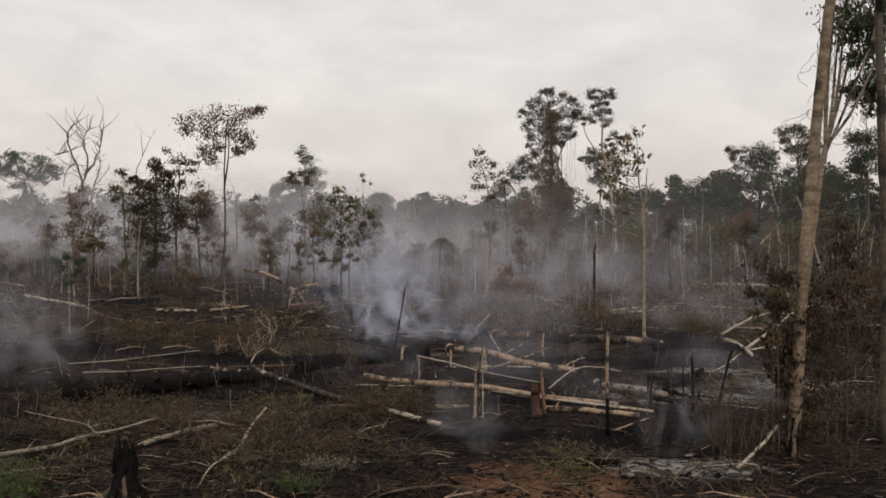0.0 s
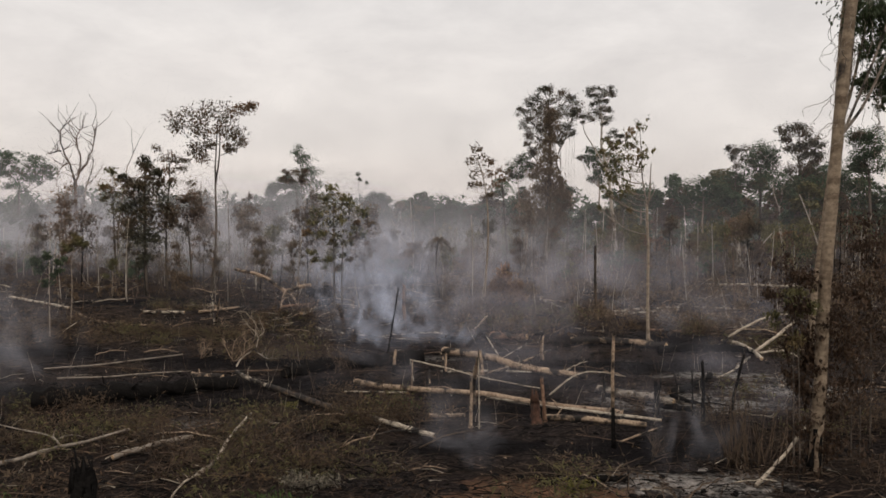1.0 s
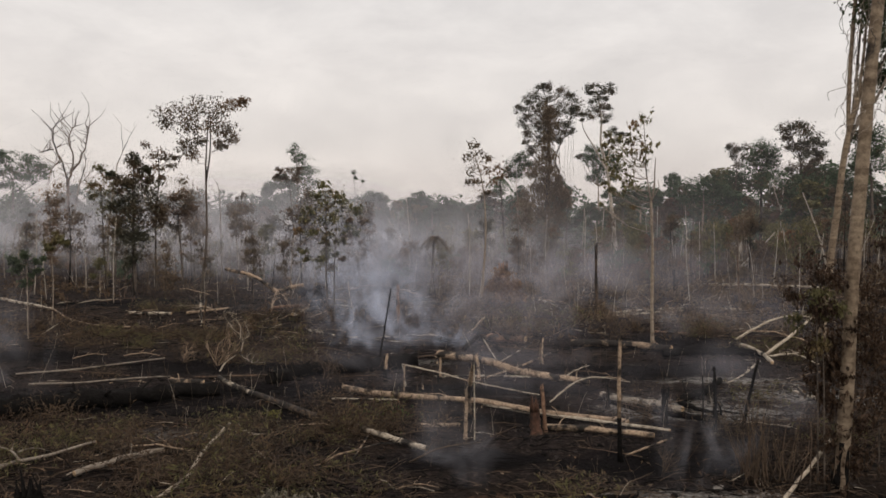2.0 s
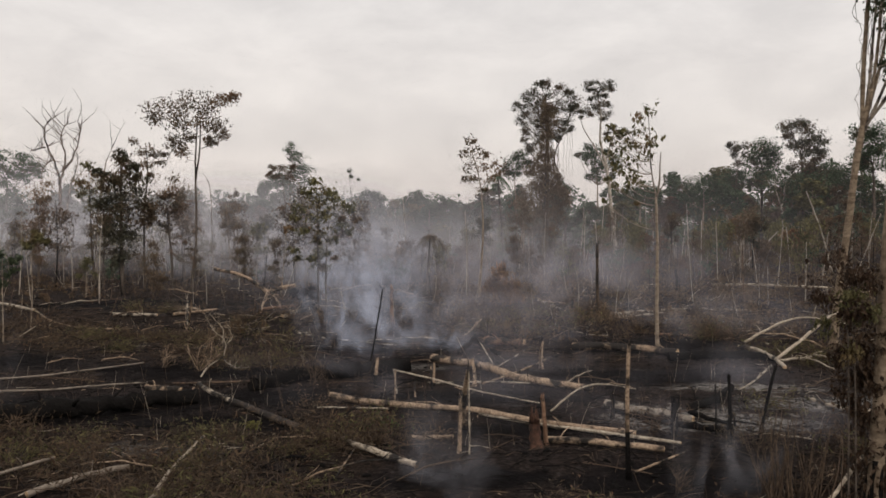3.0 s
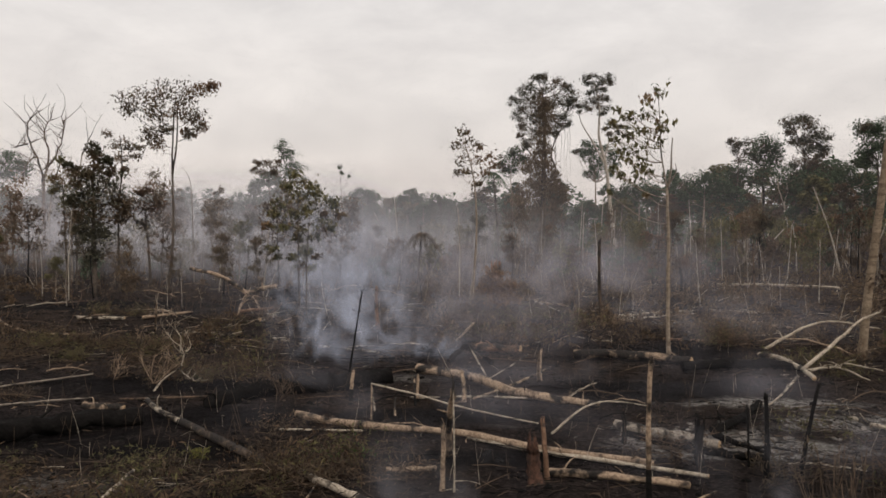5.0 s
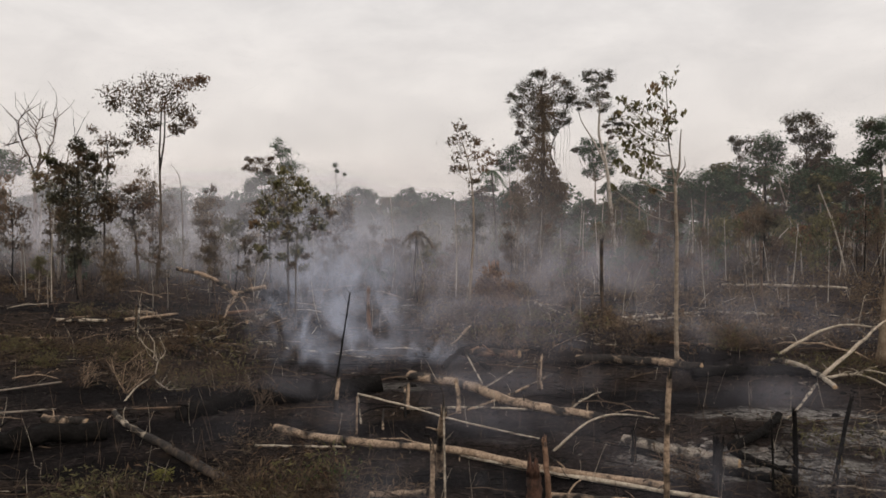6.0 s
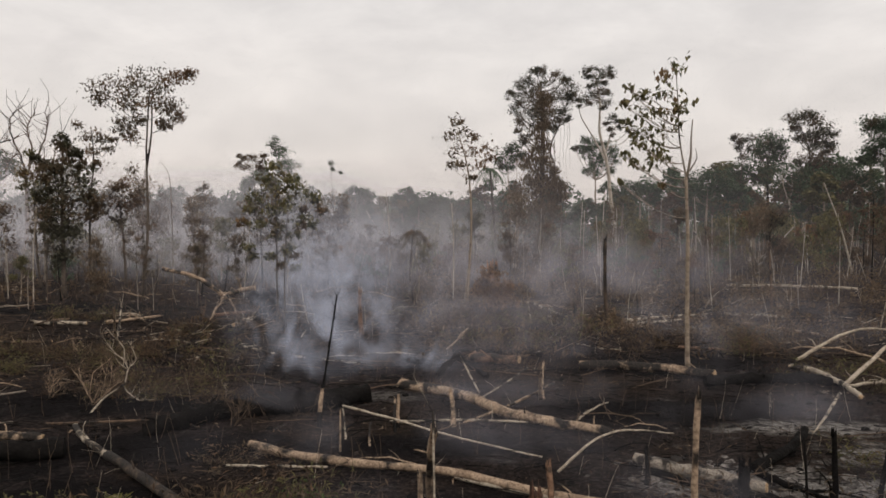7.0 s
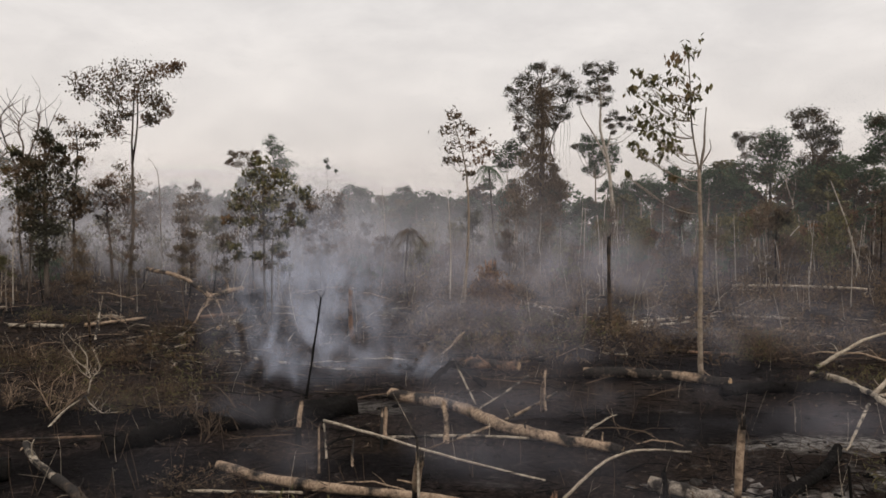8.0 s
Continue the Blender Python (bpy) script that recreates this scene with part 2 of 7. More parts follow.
BARK_BRUSH = bark_material("dry_brush", (0.135, 0.094, 0.064), (0.038, 0.027, 0.02), 0.2, 0.5)
CUT = bark_material("cut_wood", (0.50, 0.36, 0.22), (0.30, 0.19, 0.11), 0.02, 2.0)
ASH = bark_material("ash_crumbs", (0.27, 0.245, 0.225), (0.06, 0.052, 0.047), 0.2, 1.0)
LEAF_GREEN = leaf_material("dark_green_leaves", (0.036, 0.050, 0.026), (0.092, 0.112, 0.058))
LEAF_FOREST = leaf_material("forest_leaves", (0.044, 0.066, 0.037), (0.10, 0.14, 0.072), (0.11, 0.082, 0.05), 0.12)
LEAF_SCORCHED = leaf_material("scorched_leaves", (0.06, 0.05, 0.034), (0.17, 0.125, 0.08), (0.18, 0.112, 0.068), 0.45)
LEAF_BROWN = leaf_material("dead_brown_leaves", (0.06, 0.043, 0.028), (0.165, 0.11, 0.068))
LEAF_OLIVE = leaf_material("olive_leaves", (0.058, 0.06, 0.027), (0.20, 0.172, 0.078), (0.18, 0.115, 0.06), 0.25)
LEAF_CREEPER = leaf_material("dead_creeper_leaves", (0.075, 0.054, 0.034), (0.21, 0.148, 0.09))
LEAF_LIME = leaf_material("yellow_green_leaves", (0.10, 0.10, 0.028), (0.26, 0.235, 0.075))
LEAF_DUSTY = leaf_material("dust_grey_leaves", (0.06, 0.052, 0.036), (0.34, 0.30, 0.235))
LEAF_DUSK = leaf_material("sooty_green_leaves", (0.036, 0.036, 0.022), (0.105, 0.096, 0.06), (0.12, 0.084, 0.052), 0.5)
LEAF_LITTER = leaf_material("ground_litter", (0.024, 0.0155, 0.011), (0.095, 0.059, 0.037))
LEAF_RUST = leaf_material("rusty_dead_leaves", (0.10, 0.062, 0.034), (0.27, 0.155, 0.08))
LEAF_FRESH = leaf_material("fresh_green_leaves", (0.036, 0.07, 0.02), (0.11, 0.17, 0.05))
SMOKE = smoke_material("rising_smoke", (0.71, 0.765, 0.92), 0.35, 0.42, 0.2, 0.5, 0.42, 0.72)
HAZE = smoke_material("drifting_smoke", (0.735, 0.72, 0.775), 0.335, 0.04, 0.24, 0.5, 0.3, 0.7)
AIR = smoke_material("smoky_air", (0.73, 0.71, 0.76), 0.064, 0.02, 0.06, 0.45, -0.2, 0.45)
DIM_SMOKE = smoke_material("thin_grey_smoke", (0.62, 0.62, 0.69), 0.26, 0.42, 0.35, 0.65, 0.38, 0.74)
PALE_AIR = smoke_material("far_pale_smoke", (0.95, 0.94, 0.95), 0.34, 0.02, 0.1, 0.6, -0.2, 0.5)
LOW_HAZE = smoke_material("low_smoke", (0.70, 0.69, 0.79), 0.24, 0.11, 0.45, 0.7, 0.36, 0.72)


# ---- mesh helpers ----
def rise_of(x, y):
    """Height of the ground."""
    n = noise.noise(Vector((x * 0.05, y * 0.05, 0.3))) * 0.35 + noise.noise(Vector((x * 0.22, y * 0.22, 4.1))) * 0.16
    return n * min(1.0, max(0.0, (y + 40) / 40))


def burnt_or_shaded(x, y):
    """True on the stretches of BLACK, burnt or with shade painted in, with a ragged edge."""
    edge = 1 + 0.5 * noise.noise(Vector((x * 0.4, y * 0.4, 8.8)))
    return any(((x - bx) / rx) ** 2 + ((y - by) / ry) ** 2 < edge for bx, by, rx, ry in BLACK)


class Shape:
    """Collects tubes, leaves and lumps for one mesh."""

    def __init__(self):
        self.verts, self.faces, self.count = [], [], 0

    def tube(self, path, r0, r1, sides=7, rough=0.12, seed=0, tip=True, flare=0.0):
        path = [Vector(p) for p in path]
        n = len(path)
        ring0 = self.count
        up = Vector((0.31, 0.17, 0.93))
        for i, p in enumerate(path):
            way = (path[min(i + 1, n - 1)] - path[max(i - 1, 0)]).normalized()
            a = way.cross(up)
            if a.length < 0.2:
                a = way.cross(Vector((1, 0, 0.2)))
            a.normalize()
            b = way.cross(a)
            f = i / (n - 1)
            r = r0 + (r1 - r0) * f
            if flare:
                r *= 1 + flare * math.exp(-f * n * 1.3)
            for k in range(sides):
                w = 2 * math.pi * k / sides
                rr = r * (1 + rough * noise.noise(Vector((seed * 3.7 + k * 1.3, i * 0.9, seed))) * 2)
                self.verts.append(p + a * (math.cos(w) * rr) + b * (math.sin(w) * rr))
        self.count += n * sides
        for i in range(n - 1):
            for k in range(sides):
                k2 = (k + 1) % sides
                q = ring0 + i * sides
                self.faces.append((q + k, q + k2, q + sides + k2, q + sides + k))
        if tip:
            self.faces.append(tuple(ring0 + k for k in reversed(range(sides))))
            self.faces.append(tuple(ring0 + (n - 1) * sides + k for k in range(sides)))

    def leaf(self, c, size, rng, droop=0.3, slim=0.45):
        """One folded, pointed leaf."""
        w = rng.uniform(0, 6.283)
        pitch = rng.gauss(-droop, 0.5)
        f = Vector((math.cos(w) * math.cos(pitch), math.sin(w) * math.cos(pitch), math.sin(pitch)))
        s = Vector((-math.sin(w), math.cos(w), rng.uniform(-0.6, 0.6))).normalized() * (size * slim)
        u = f.cross(s).normalized() * (size * 0.12)
        i = self.count
        self.verts += [c - f * size * 0.5, c + s * 0.5 + u, c + f * size * 0.5, c - s * 0.5 + u]
        self.faces += [(i, i + 1, i + 2), (i, i + 2, i + 3)]
        self.count += 4

    def blob(self, c, rad, rng, squash=0.7, uneven=0.35):
        """A lump of earth, ash or coal."""
        i = self.count
        for a, rr in ((-0.9, 0.5), (-0.2, 1.0), (0.5, 0.8)):
            for k in range(6):
                w = k * 1.0472 + rng.uniform(-0.3, 0.3)
                q = rad * rr * rng.uniform(1 - uneven, 1 + uneven)
                self.verts.append(Vector(c) + Vector((math.cos(w) * q, math.sin(w) * q, a * rad * squash)))
        self.verts.append(Vector(c) + Vector((0, 0, rad * squash)))
        for j in range(2):
            for k in range(6):
                k2 = (k + 1) % 6
                self.faces.append((i + j * 6 + k, i + j * 6 + k2, i + j * 6 + 6 + k2, i + j * 6 + 6 + k))
        for k in range(6):
            self.faces.append((i + 12 + k, i + 12 + (k + 1) % 6, i + 18))
        self.count += 19


def part(name, shape, mat, parent=None, label="", smooth=True):
    me = bpy.data.meshes.new(name)
    me.from_pydata([tuple(v) for v in shape.verts], [], shape.faces)
    me.materials.append(mat)
    if smooth:
        me.shade_smooth()
    ob = new(name, me)
    if parent:
        ob.parent = parent
        ob.matrix_parent_inverse = Matrix.Identity(4)
    if label:
        tagged(ob, label)
    return ob


def base(name, at, label, category, group=""):
    ob = new(name)
    ob.empty_display_size = 0.3
    ob.location = at
    return tagged(ob, label, category, group)


def bend(a, b, n, sag, rng, wob=0.0):
    """A path from a to b with n steps, bowed sideways and up or down."""
    a, b = Vector(a), Vector(b)
    side = (b - a).cross(Vector((0, 0, 1)))
    if side.length < 1e-4:
        side = Vector((1, 0, 0))
    side.normalize()
    k = rng.uniform(-1, 1) * wob
    pts = []
    for i in range(n + 1):
        f = i / n
        arc = 4 * f * (1 - f)
        j = Vector((rng.uniform(-1, 1), rng.uniform(-1, 1), rng.uniform(-1, 1))) * wob * 0.12 if 0 < i < n else Vector()
        pts.append(a.lerp(b, f) + Vector((0, 0, sag * arc)) + side * k * arc + j)
    return pts


# ---- the ground, one sheet to the horizon ----
def build_ground():
    xs, ys = [], []
    v = 0.0
    step = 0.5
    while v < 2600:
        xs.append(v)
        v += step
        if v > 40:
            step *= 1.09
    xs = [-q for q in reversed(xs[1:])] + xs
    v, step = 18.0, 0.5
    while v < 3000:
        ys.append(v)
        v += step
        if v > 80:
            step *= 1.09
    back, v, step = [], 18.0, 1.0
    while v > -1500:
        v -= step
        step *= 1.3
        back.append(v)
    ys = list(reversed(back)) + ys
    rng = random.Random(5)
    verts = []
    for y in ys:
        for x in xs:
            near = 1.0 if y < 90 and abs(x) < 60 else 0.0
            verts.append((x, y, rise_of(x, y) + near * rng.uniform(-0.035, 0.035)))
    w = len(xs)
    faces = [(j * w + i, j * w + i + 1, (j + 1) * w + i + 1, (j + 1) * w + i) for j in range(len(ys) - 1) for i in range(w - 1)]
    me = bpy.data.meshes.new("ground")
    me.from_pydata(verts, [], faces)
    me.materials.append(GROUND)
    me.shade_smooth()
    tagged(new("ground", me), "blackened burnt forest ground with ash drifts and brown litter", "ground", kind="structure")


build_ground()


# ---- fallen logs and branches ----
def lifted(p):
    return Vector((p[0], p[1], p[2] + rise_of(p[0], p[1])))


def smooth_path(pts, steps):
    """A Catmull-Rom curve through pts."""
    pts = [Vector(p) for p in pts]
    if len(pts) == 2:
        return [pts[0].lerp(pts[1], i / (steps * 2)) for i in range(steps * 2 + 1)]
    out = []
    ext = [pts[0] * 2 - pts[1]] + pts + [pts[-1] * 2 - pts[-2]]
    for i in range(1, len(ext) - 2):
        a, b, c, d = ext[i - 1:i + 3]
        for k in range(steps):
            t = k / steps
            out.append(0.5 * ((2 * b) + (c - a) * t + (2 * a - 5 * b + 4 * c - d) * t * t + (3 * b - a - 3 * c + d) * t ** 3))
    out.append(pts[-1])
    return out


LOG_SEED = [0]


def settled(p):
    """A point given by its true height, for a log that follows the ground."""
    return (p[0], p[1], p[2] - rise_of(p[0], p[1]))


def root_plate(at, r):
    """The upturned roots of a fallen tree: a black plate of earth with root ends."""
    rng = random.Random(19)
    thing = base("root_plate", (at[0], at[1], rise_of(*at)), "upturned charred root plate of a fallen tree", "roots")
    s = Shape()
    for k in range(26):
        w, q = rng.uniform(0, 6.283), r * rng.random() ** 0.5
        s.blob((math.cos(w) * q, rng.gauss(0, 0.2), r * 0.75 + math.sin(w) * q * 0.85), r * rng.uniform(0.2, 0.42), rng, 0.8)
    part("earth", s, CHAR, thing, smooth=False)
    for k in range(11):
        w = rng.uniform(-0.4, 3.5)
        a = Vector((math.cos(w) * r * 0.7, 0, r * 0.8 + math.sin(w) * r * 0.6))
        e = a + Vector((math.cos(w), rng.gauss(0, 0.4), math.sin(w))) * r * rng.uniform(0.4, 0.9)
        q = Shape()
        q.tube(bend(a, e, 4, 0.0, rng, 0.3), 0.07, 0.02, 5, 0.2, k)
        part("root", q, BARK_DARK if k % 2 else CHAR, thing)
    return thing



def fallen_log(pts, r0, r1, mat, label, branches=(), name="fallen_log", category="log", group="logs on the burnt ground", stubs=2):
    """A log or branch through pts, with cut ends, side branches and broken stubs."""
    LOG_SEED[0] += 1
    rng = random.Random(LOG_SEED[0] * 17)
    r0, r1 = (r0 * 0.62, r1 * 0.62) if r0 > 0.18 else (r0 * 0.72, r1 * 0.72)
    if pts[0][1] > 75:
        r0, r1 = r0 * 1.2, r1 * 1.2
    pts = [lifted(p) for p in pts]
    at = pts[0].copy()
    thing = base(name, at, label, category, group)
    path = smooth_path([p - at for p in pts], 11 if mat is CHAR else 5)
    jit = [p + Vector((rng.uniform(-1, 1), rng.uniform(-1, 1), rng.uniform(-1, 1))) * r0 * (0.2 if mat is CHAR else 0.2) for p in path]
    s = Shape()
    s.tube(jit, r0, r1, 10 if r0 > 0.1 else 6, 0.38 if mat is CHAR else 0.16, LOG_SEED[0], tip=r0 < 0.08)
    part("bark" if r0 > 0.08 else "stem", s, mat, thing)
    if r0 >= 0.08:
        for p, q, r in ((jit[0], jit[1], r0), (jit[-1], jit[-2], r1)):
            way = (p - q).normalized()
            e = Shape()
            e.tube([p - way * 0.05, p + way * 0.012, p + way * 0.02], r * 0.94, r * 0.8, 10, 0.12, LOG_SEED[0])
            part("cut_end", e, CUT if mat is not CHAR else CHAR, thing)
    for bp, br in branches:
        br *= 0.66
        bs = Shape()
        bpath = smooth_path([lifted(p) - at for p in bp], 4)
        bs.tube([p + Vector((rng.uniform(-1, 1), rng.uniform(-1, 1), rng.uniform(-1, 1))) * br * 0.25 for p in bpath], br, br * 0.4, 6, 0.15, LOG_SEED[0] + 3)
        for k in range(3):
            q = rng.choice(bpath[1:])
            e = q + Vector((rng.uniform(-1, 1), rng.uniform(-1, 1), rng.uniform(0.0, 0.8))) * br * 9
            bs.tube(bend(q, e, 3, 0.1, rng, br * 2), br * 0.35, br * 0.12, 4, 0.1)
        part("branch", bs, mat, thing)
    for k in range(stubs):
        i = rng.randrange(1, len(jit) - 1)
        way = Vector((rng.uniform(-1, 1), rng.uniform(-1, 1), rng.uniform(0.2, 1.0))).normalized()
        r = r0 * rng.uniform(0.14, 0.28)
        b = Shape()
        b.tube(bend(jit[i], jit[i] + way * (r0 + rng.uniform(0.25, 0.9)), 3, 0.05, rng, 0.1), r, r * 0.55, 5, 0.15)
        part("broken_stub", b, mat, thing)
    return thing


def build_logs():
    L, O, P, C = BARK_LOG, BARK_ORANGE, BARK_PALE, CHAR
    fallen_log([(-4.91, 49.28, 0.25), (-1.38, 47.19, 0.28), (2.53, 45.84, 0.28), (5.72, 44, 0.25), (9.45, 42.35, 0.22)], 0.27, 0.2, L,
               "long scorched trunk with flaking orange and pale bark")
    fallen_log([(2.79, 45.72, 0.15), (6.18, 43.71, 0.15), (11.06, 40.99, 0.15)], 0.16, 0.11, P, "slim pale trunk lying along a thicker one")
    fallen_log([(5.46, 41.25, 0.2), (7.62, 40.52, 0.2), (10.02, 39.82, 0.2)], 0.24, 0.2, L, "half-burnt log with pale splintered flank")
    fallen_log([(0.42, 59.14, 0.5), (3.51, 56.43, 0.5), (4.99, 53.93, 0.35), (7.42, 51.86, 0.3), (9.27, 50.93, 0.15)], 0.44, 0.28, L,
               "thick light-brown trunk, crooked, sooty underneath", stubs=4)
    fallen_log([(10.61, 64.9, 0.4), (14.08, 63.43, 0.4), (17.18, 61.42, 0.35)], 0.46, 0.4, L, "thick tan trunk with patchily burnt bark")
    fallen_log([(16.02, 59.44, 0.4), (20.22, 59.98, 0.45), (23.11, 59.42, 0.4)], 0.45, 0.35, C, "charred black trunk on sooty ground")
    fallen_log([(-3.34, 40.98, 0.22), (-1.53, 38.95, 0.22), (-0.02, 37.28, 0.2)], 0.21, 0.19, P, "pale sawn log with a clean end")
    fallen_log([(-12.54, 51.58, 0.5), (-11.44, 49.94, 0.4), (-9.85, 48.18, 0.25)], 0.2, 0.2, P, "pale dry log, end lifted off the ground")
    fallen_log([(-9.94, 48.3, 0.25), (-7.56, 45.57, 0.2), (-4.06, 41.46, 0.2)], 0.26, 0.28, BARK_SOOT, "sooty brown log in low brush")
    fallen_log([(-14.8, 49.75, 0.6), (-12.8, 49.5, 0.6)], 0.3, 0.28, L, "short brown sawn log beside a charred trunk")
    fallen_log([(-21.06, 43.46, 0.5), (-16.85, 45.9, 0.5), (-11.84, 49.16, 0.4)], 0.85, 0.6, C, "huge charred trunk, black all over", stubs=4)
    fallen_log([(-25.56, 53.46, 0.15), (-22.9, 55.04, 0.15), (-20.71, 56.73, 0.15), (-18.38, 59.07, 0.2)], 0.09, 0.06, BARK_DEAD, "thin grey peeled pole on black ground")
    fallen_log([(-23.49, 50.99, 0.12), (-20.71, 51.39, 0.12), (-18.5, 52.52, 0.12), (-16.1, 53.58, 0.15)], 0.09, 0.06, BARK_DEAD, "thin grey peeled pole on black ground")
    fallen_log([(-9, 40.55, 0.5), (-9.12, 38.32, 0.35), (-9.06, 36.39, 0.25), (-8.77, 33.72, 0.15), (-9.01, 32.2, 0.12)], 0.09, 0.12, P,
               "twisted whitish dead branch", [([(-9.01, 32.2, 0.12), (-9.16, 30.69, 0.2), (-8.98, 28.51, 0.1)], 0.08)], name="fallen_branch", category="branch")
    fallen_log([(-19.23, 32.58, 0.15), (-17.06, 33.91, 0.2), (-16.24, 35.37, 0.3), (-15.23, 36.65, 0.3), (-13.68, 37.5, 0.6)], 0.14, 0.07, BARK_DEAD,
               "forked dry tree top on the ground", [([(-15.94, 35.85, 0.3), (-16.71, 36.41, 0.6), (-18.46, 37.28, 0.7), (-20.57, 38.21, 0.8)], 0.08), ([(-16.31, 36.39, 0.5), (-16.05, 37.02, 0.5), (-15.47, 37.55, 0.2)], 0.05)], name="fallen_branch", category="branch")
    fallen_log([(-13.24, 34.56, 0.2), (-12.08, 35.96, 0.2), (-10.84, 37.27, 0.2)], 0.17, 0.15, BARK_DEAD, "grey-brown log half sunk in brush")
    fallen_log([(-9.55, 51.5, 0.3), (-7.26, 53.98, 0.35), (-4.21, 55.56, 0.4), (-1.13, 57.54, 0.4)], 0.6, 0.75, C, "big charred trunk, smoking at one end", stubs=4)
    fallen_log([(-1.74, 52.25, 1.1), (0.5, 50.91, 0.75), (2.57, 50.02, 0.4), (5.99, 47.91, 0.1)], 0.08, 0.05, P, "thin pale pole propped on a short post", stubs=1)
    fallen_log([(-11.61, 74.07, 0.25), (-8.07, 70.59, 0.25), (-4.82, 68.88, 0.2), (-0.68, 66.68, 0.12)], 0.13, 0.08, P, "long thin pale trunk behind drifting smoke")
    fallen_log([(3.54, 62.55, 1.4), (4.27, 57.52, 0.4)], 0.07, 0.06, P, "pale stick leaning against a trunk", stubs=1, name="leaning_stick", category="stick")
    fallen_log([(6.96, 60.26, 1), (5.57, 58.36, 0.6), (4.44, 57.46, 0.2)], 0.07, 0.05, P, "pale stick leaning over black ground", stubs=1, name="leaning_stick", category="stick")
    fallen_log([(8.13, 58.91, 0.5), (5.4, 54.84, 0.3), (3.32, 52.97, 0.1)], 0.1, 0.07, L, "thin brown pole under a thick trunk", stubs=1)
    fallen_log([(6.31, 46.33, 0.1), (7.59, 47.09, 0.9), (8.55, 47.49, 1.2), (9.73, 48.42, 1), (11.41, 49.98, 0.4)], 0.075, 0.04, P,
               "thin bare branch arching over the ash", name="arched_branch", category="branch", stubs=1)
    fallen_log([(11.39, 102.14, 0.2), (13.28, 98.85, 0.2), (15.69, 95.2, 0.2)], 0.2, 0.15, L, "far pale log on brown brush")
    fallen_log([(12.11, 99.79, 0.3), (14.06, 89.72, 0.2)], 0.16, 0.12, P, "far pale log crossing another")
    fallen_log([(18.33, 86.76, 0.2), (22.64, 89.21, 0.2), (27.83, 91.82, 0.2)], 0.19, 0.14, P, "long pale peeled trunk")
    fallen_log([(29.02, 91.82, 0.2), (34.34, 90.22, 0.2)], 0.16, 0.12, P, "long pale peeled trunk")
    fallen_log([(27.74, 87.22, 0.2), (31.5, 79.02, 0.2)], 0.2, 0.14, L, "brown log on sooty ground")
    fallen_log([(41.32, 123.88, 0.3), (48.16, 120.83, 0.3), (55.13, 116.99, 0.3)], 0.26, 0.2, P, "very long pale trunk near the forest edge")
    fallen_log([(8.13, 37.04, 0.1), (9.13, 37.49, 0.3), (10.36, 38.25, 0.5)], 0.07, 0.05, L, "thin brown stick on ash", stubs=1)
    fallen_log([(-31.48, 85.93, 0.25), (-27.08, 85.92, 0.25)], 0.22, 0.2, P, "pale log far back on dark ground")
    fallen_log([(-25.74, 86.81, 0.2), (-22.73, 91.86, 0.2)], 0.18, 0.14, L, "brown log far back on dark ground")
    fallen_log([(-54.76, 102.48, 0.3), (-45.51, 92.96, 0.2), (-40.12, 87.79, 0.2)], 0.25, 0.2, P, "pale log far back on dark ground")
    fallen_log([(-40.12, 87.79, 0.2), (-34.7, 80.31, 0.2), (-29.37, 75.83, 0.2), (-25.08, 75.82, 0.2)], 0.11, 0.07, L, "thin crooked brown trunk")
    # a crown that fell with its limbs spread
    fallen_log([settled(p) for p in ((-24.94, 98.4, 4.04), (-22.08, 98.4, 3.4), (-20.37, 98.4, 2.47), (-18.77, 98.4, 1.43), (-17.21, 98.4, 1.83), (-15.66, 98.4, 2.12))], 0.26, 0.34, L, "uprooted tree, bare limbs raised, brown dead wood",
               [([settled(p) for p in ((-18.77, 98.4, 1.43), (-18.2, 94, 0.9), (-17.4, 88.2, 0.1))], 0.3), ([settled(p) for p in ((-17.21, 98.4, 1.83), (-17.15, 98.4, 2.3), (-17.4, 98.4, 3.1))], 0.24),
                ([settled(p) for p in ((-18.2, 97.4, 1.45), (-17.2, 95.5, 0.7), (-16.0, 92, 0.1))], 0.2)], name="fallen_tree", category="fallen tree")
    root_plate((-13.9, 95.5), 1.5)
    fallen_log([(-14.44, 84.57, 0.3), (-12.7, 89.66, 0.5)], 0.3, 0.3, P, "pale broken log end beside an uprooted tree")
    fallen_log([(-18.03, 92.03, 0.3), (-14.51, 93.9, 0.4)], 0.22, 0.2, O, "brown log beside an uprooted tree")
    # crown of a felled tree with pale forked limbs
    fallen_log([(21.88, 62.8, 0.5), (22.66, 61.41, 0.5), (22.54, 58.14, 0.45), (22.18, 56.15, 0.3)], 0.26, 0.2, P, "felled tree crown with pale forked limbs",
               [([(22.54, 63.5, 0.78), (24.31, 64, 1.65), (25.92, 64.5, 2.22), (27.96, 65, 2.44), (31.34, 66, 1.9)], 0.17),
                ([(22.7, 58.5, 0.49), (24.82, 60, 1.4), (26.59, 61, 2.45), (28.03, 62, 3.08), (29.82, 63, 3.43)], 0.19),
                ([(22.7, 58.5, 0.38), (24.91, 59, 0.47), (25.17, 56, 0.33)], 0.15),
                ([(24.55, 59, 0.4), (25.88, 59.5, 0.6), (28.16, 60, 0.18)], 0.14),
                ([(21.91, 57.5, 0.22), (19.42, 54, 0), (17.17, 50.5, 0.13)], 0.13),
                ([(28.16, 65, 2.56), (28.54, 65, 4.26)], 0.07)], name="felled_tree_crown", category="fallen tree")
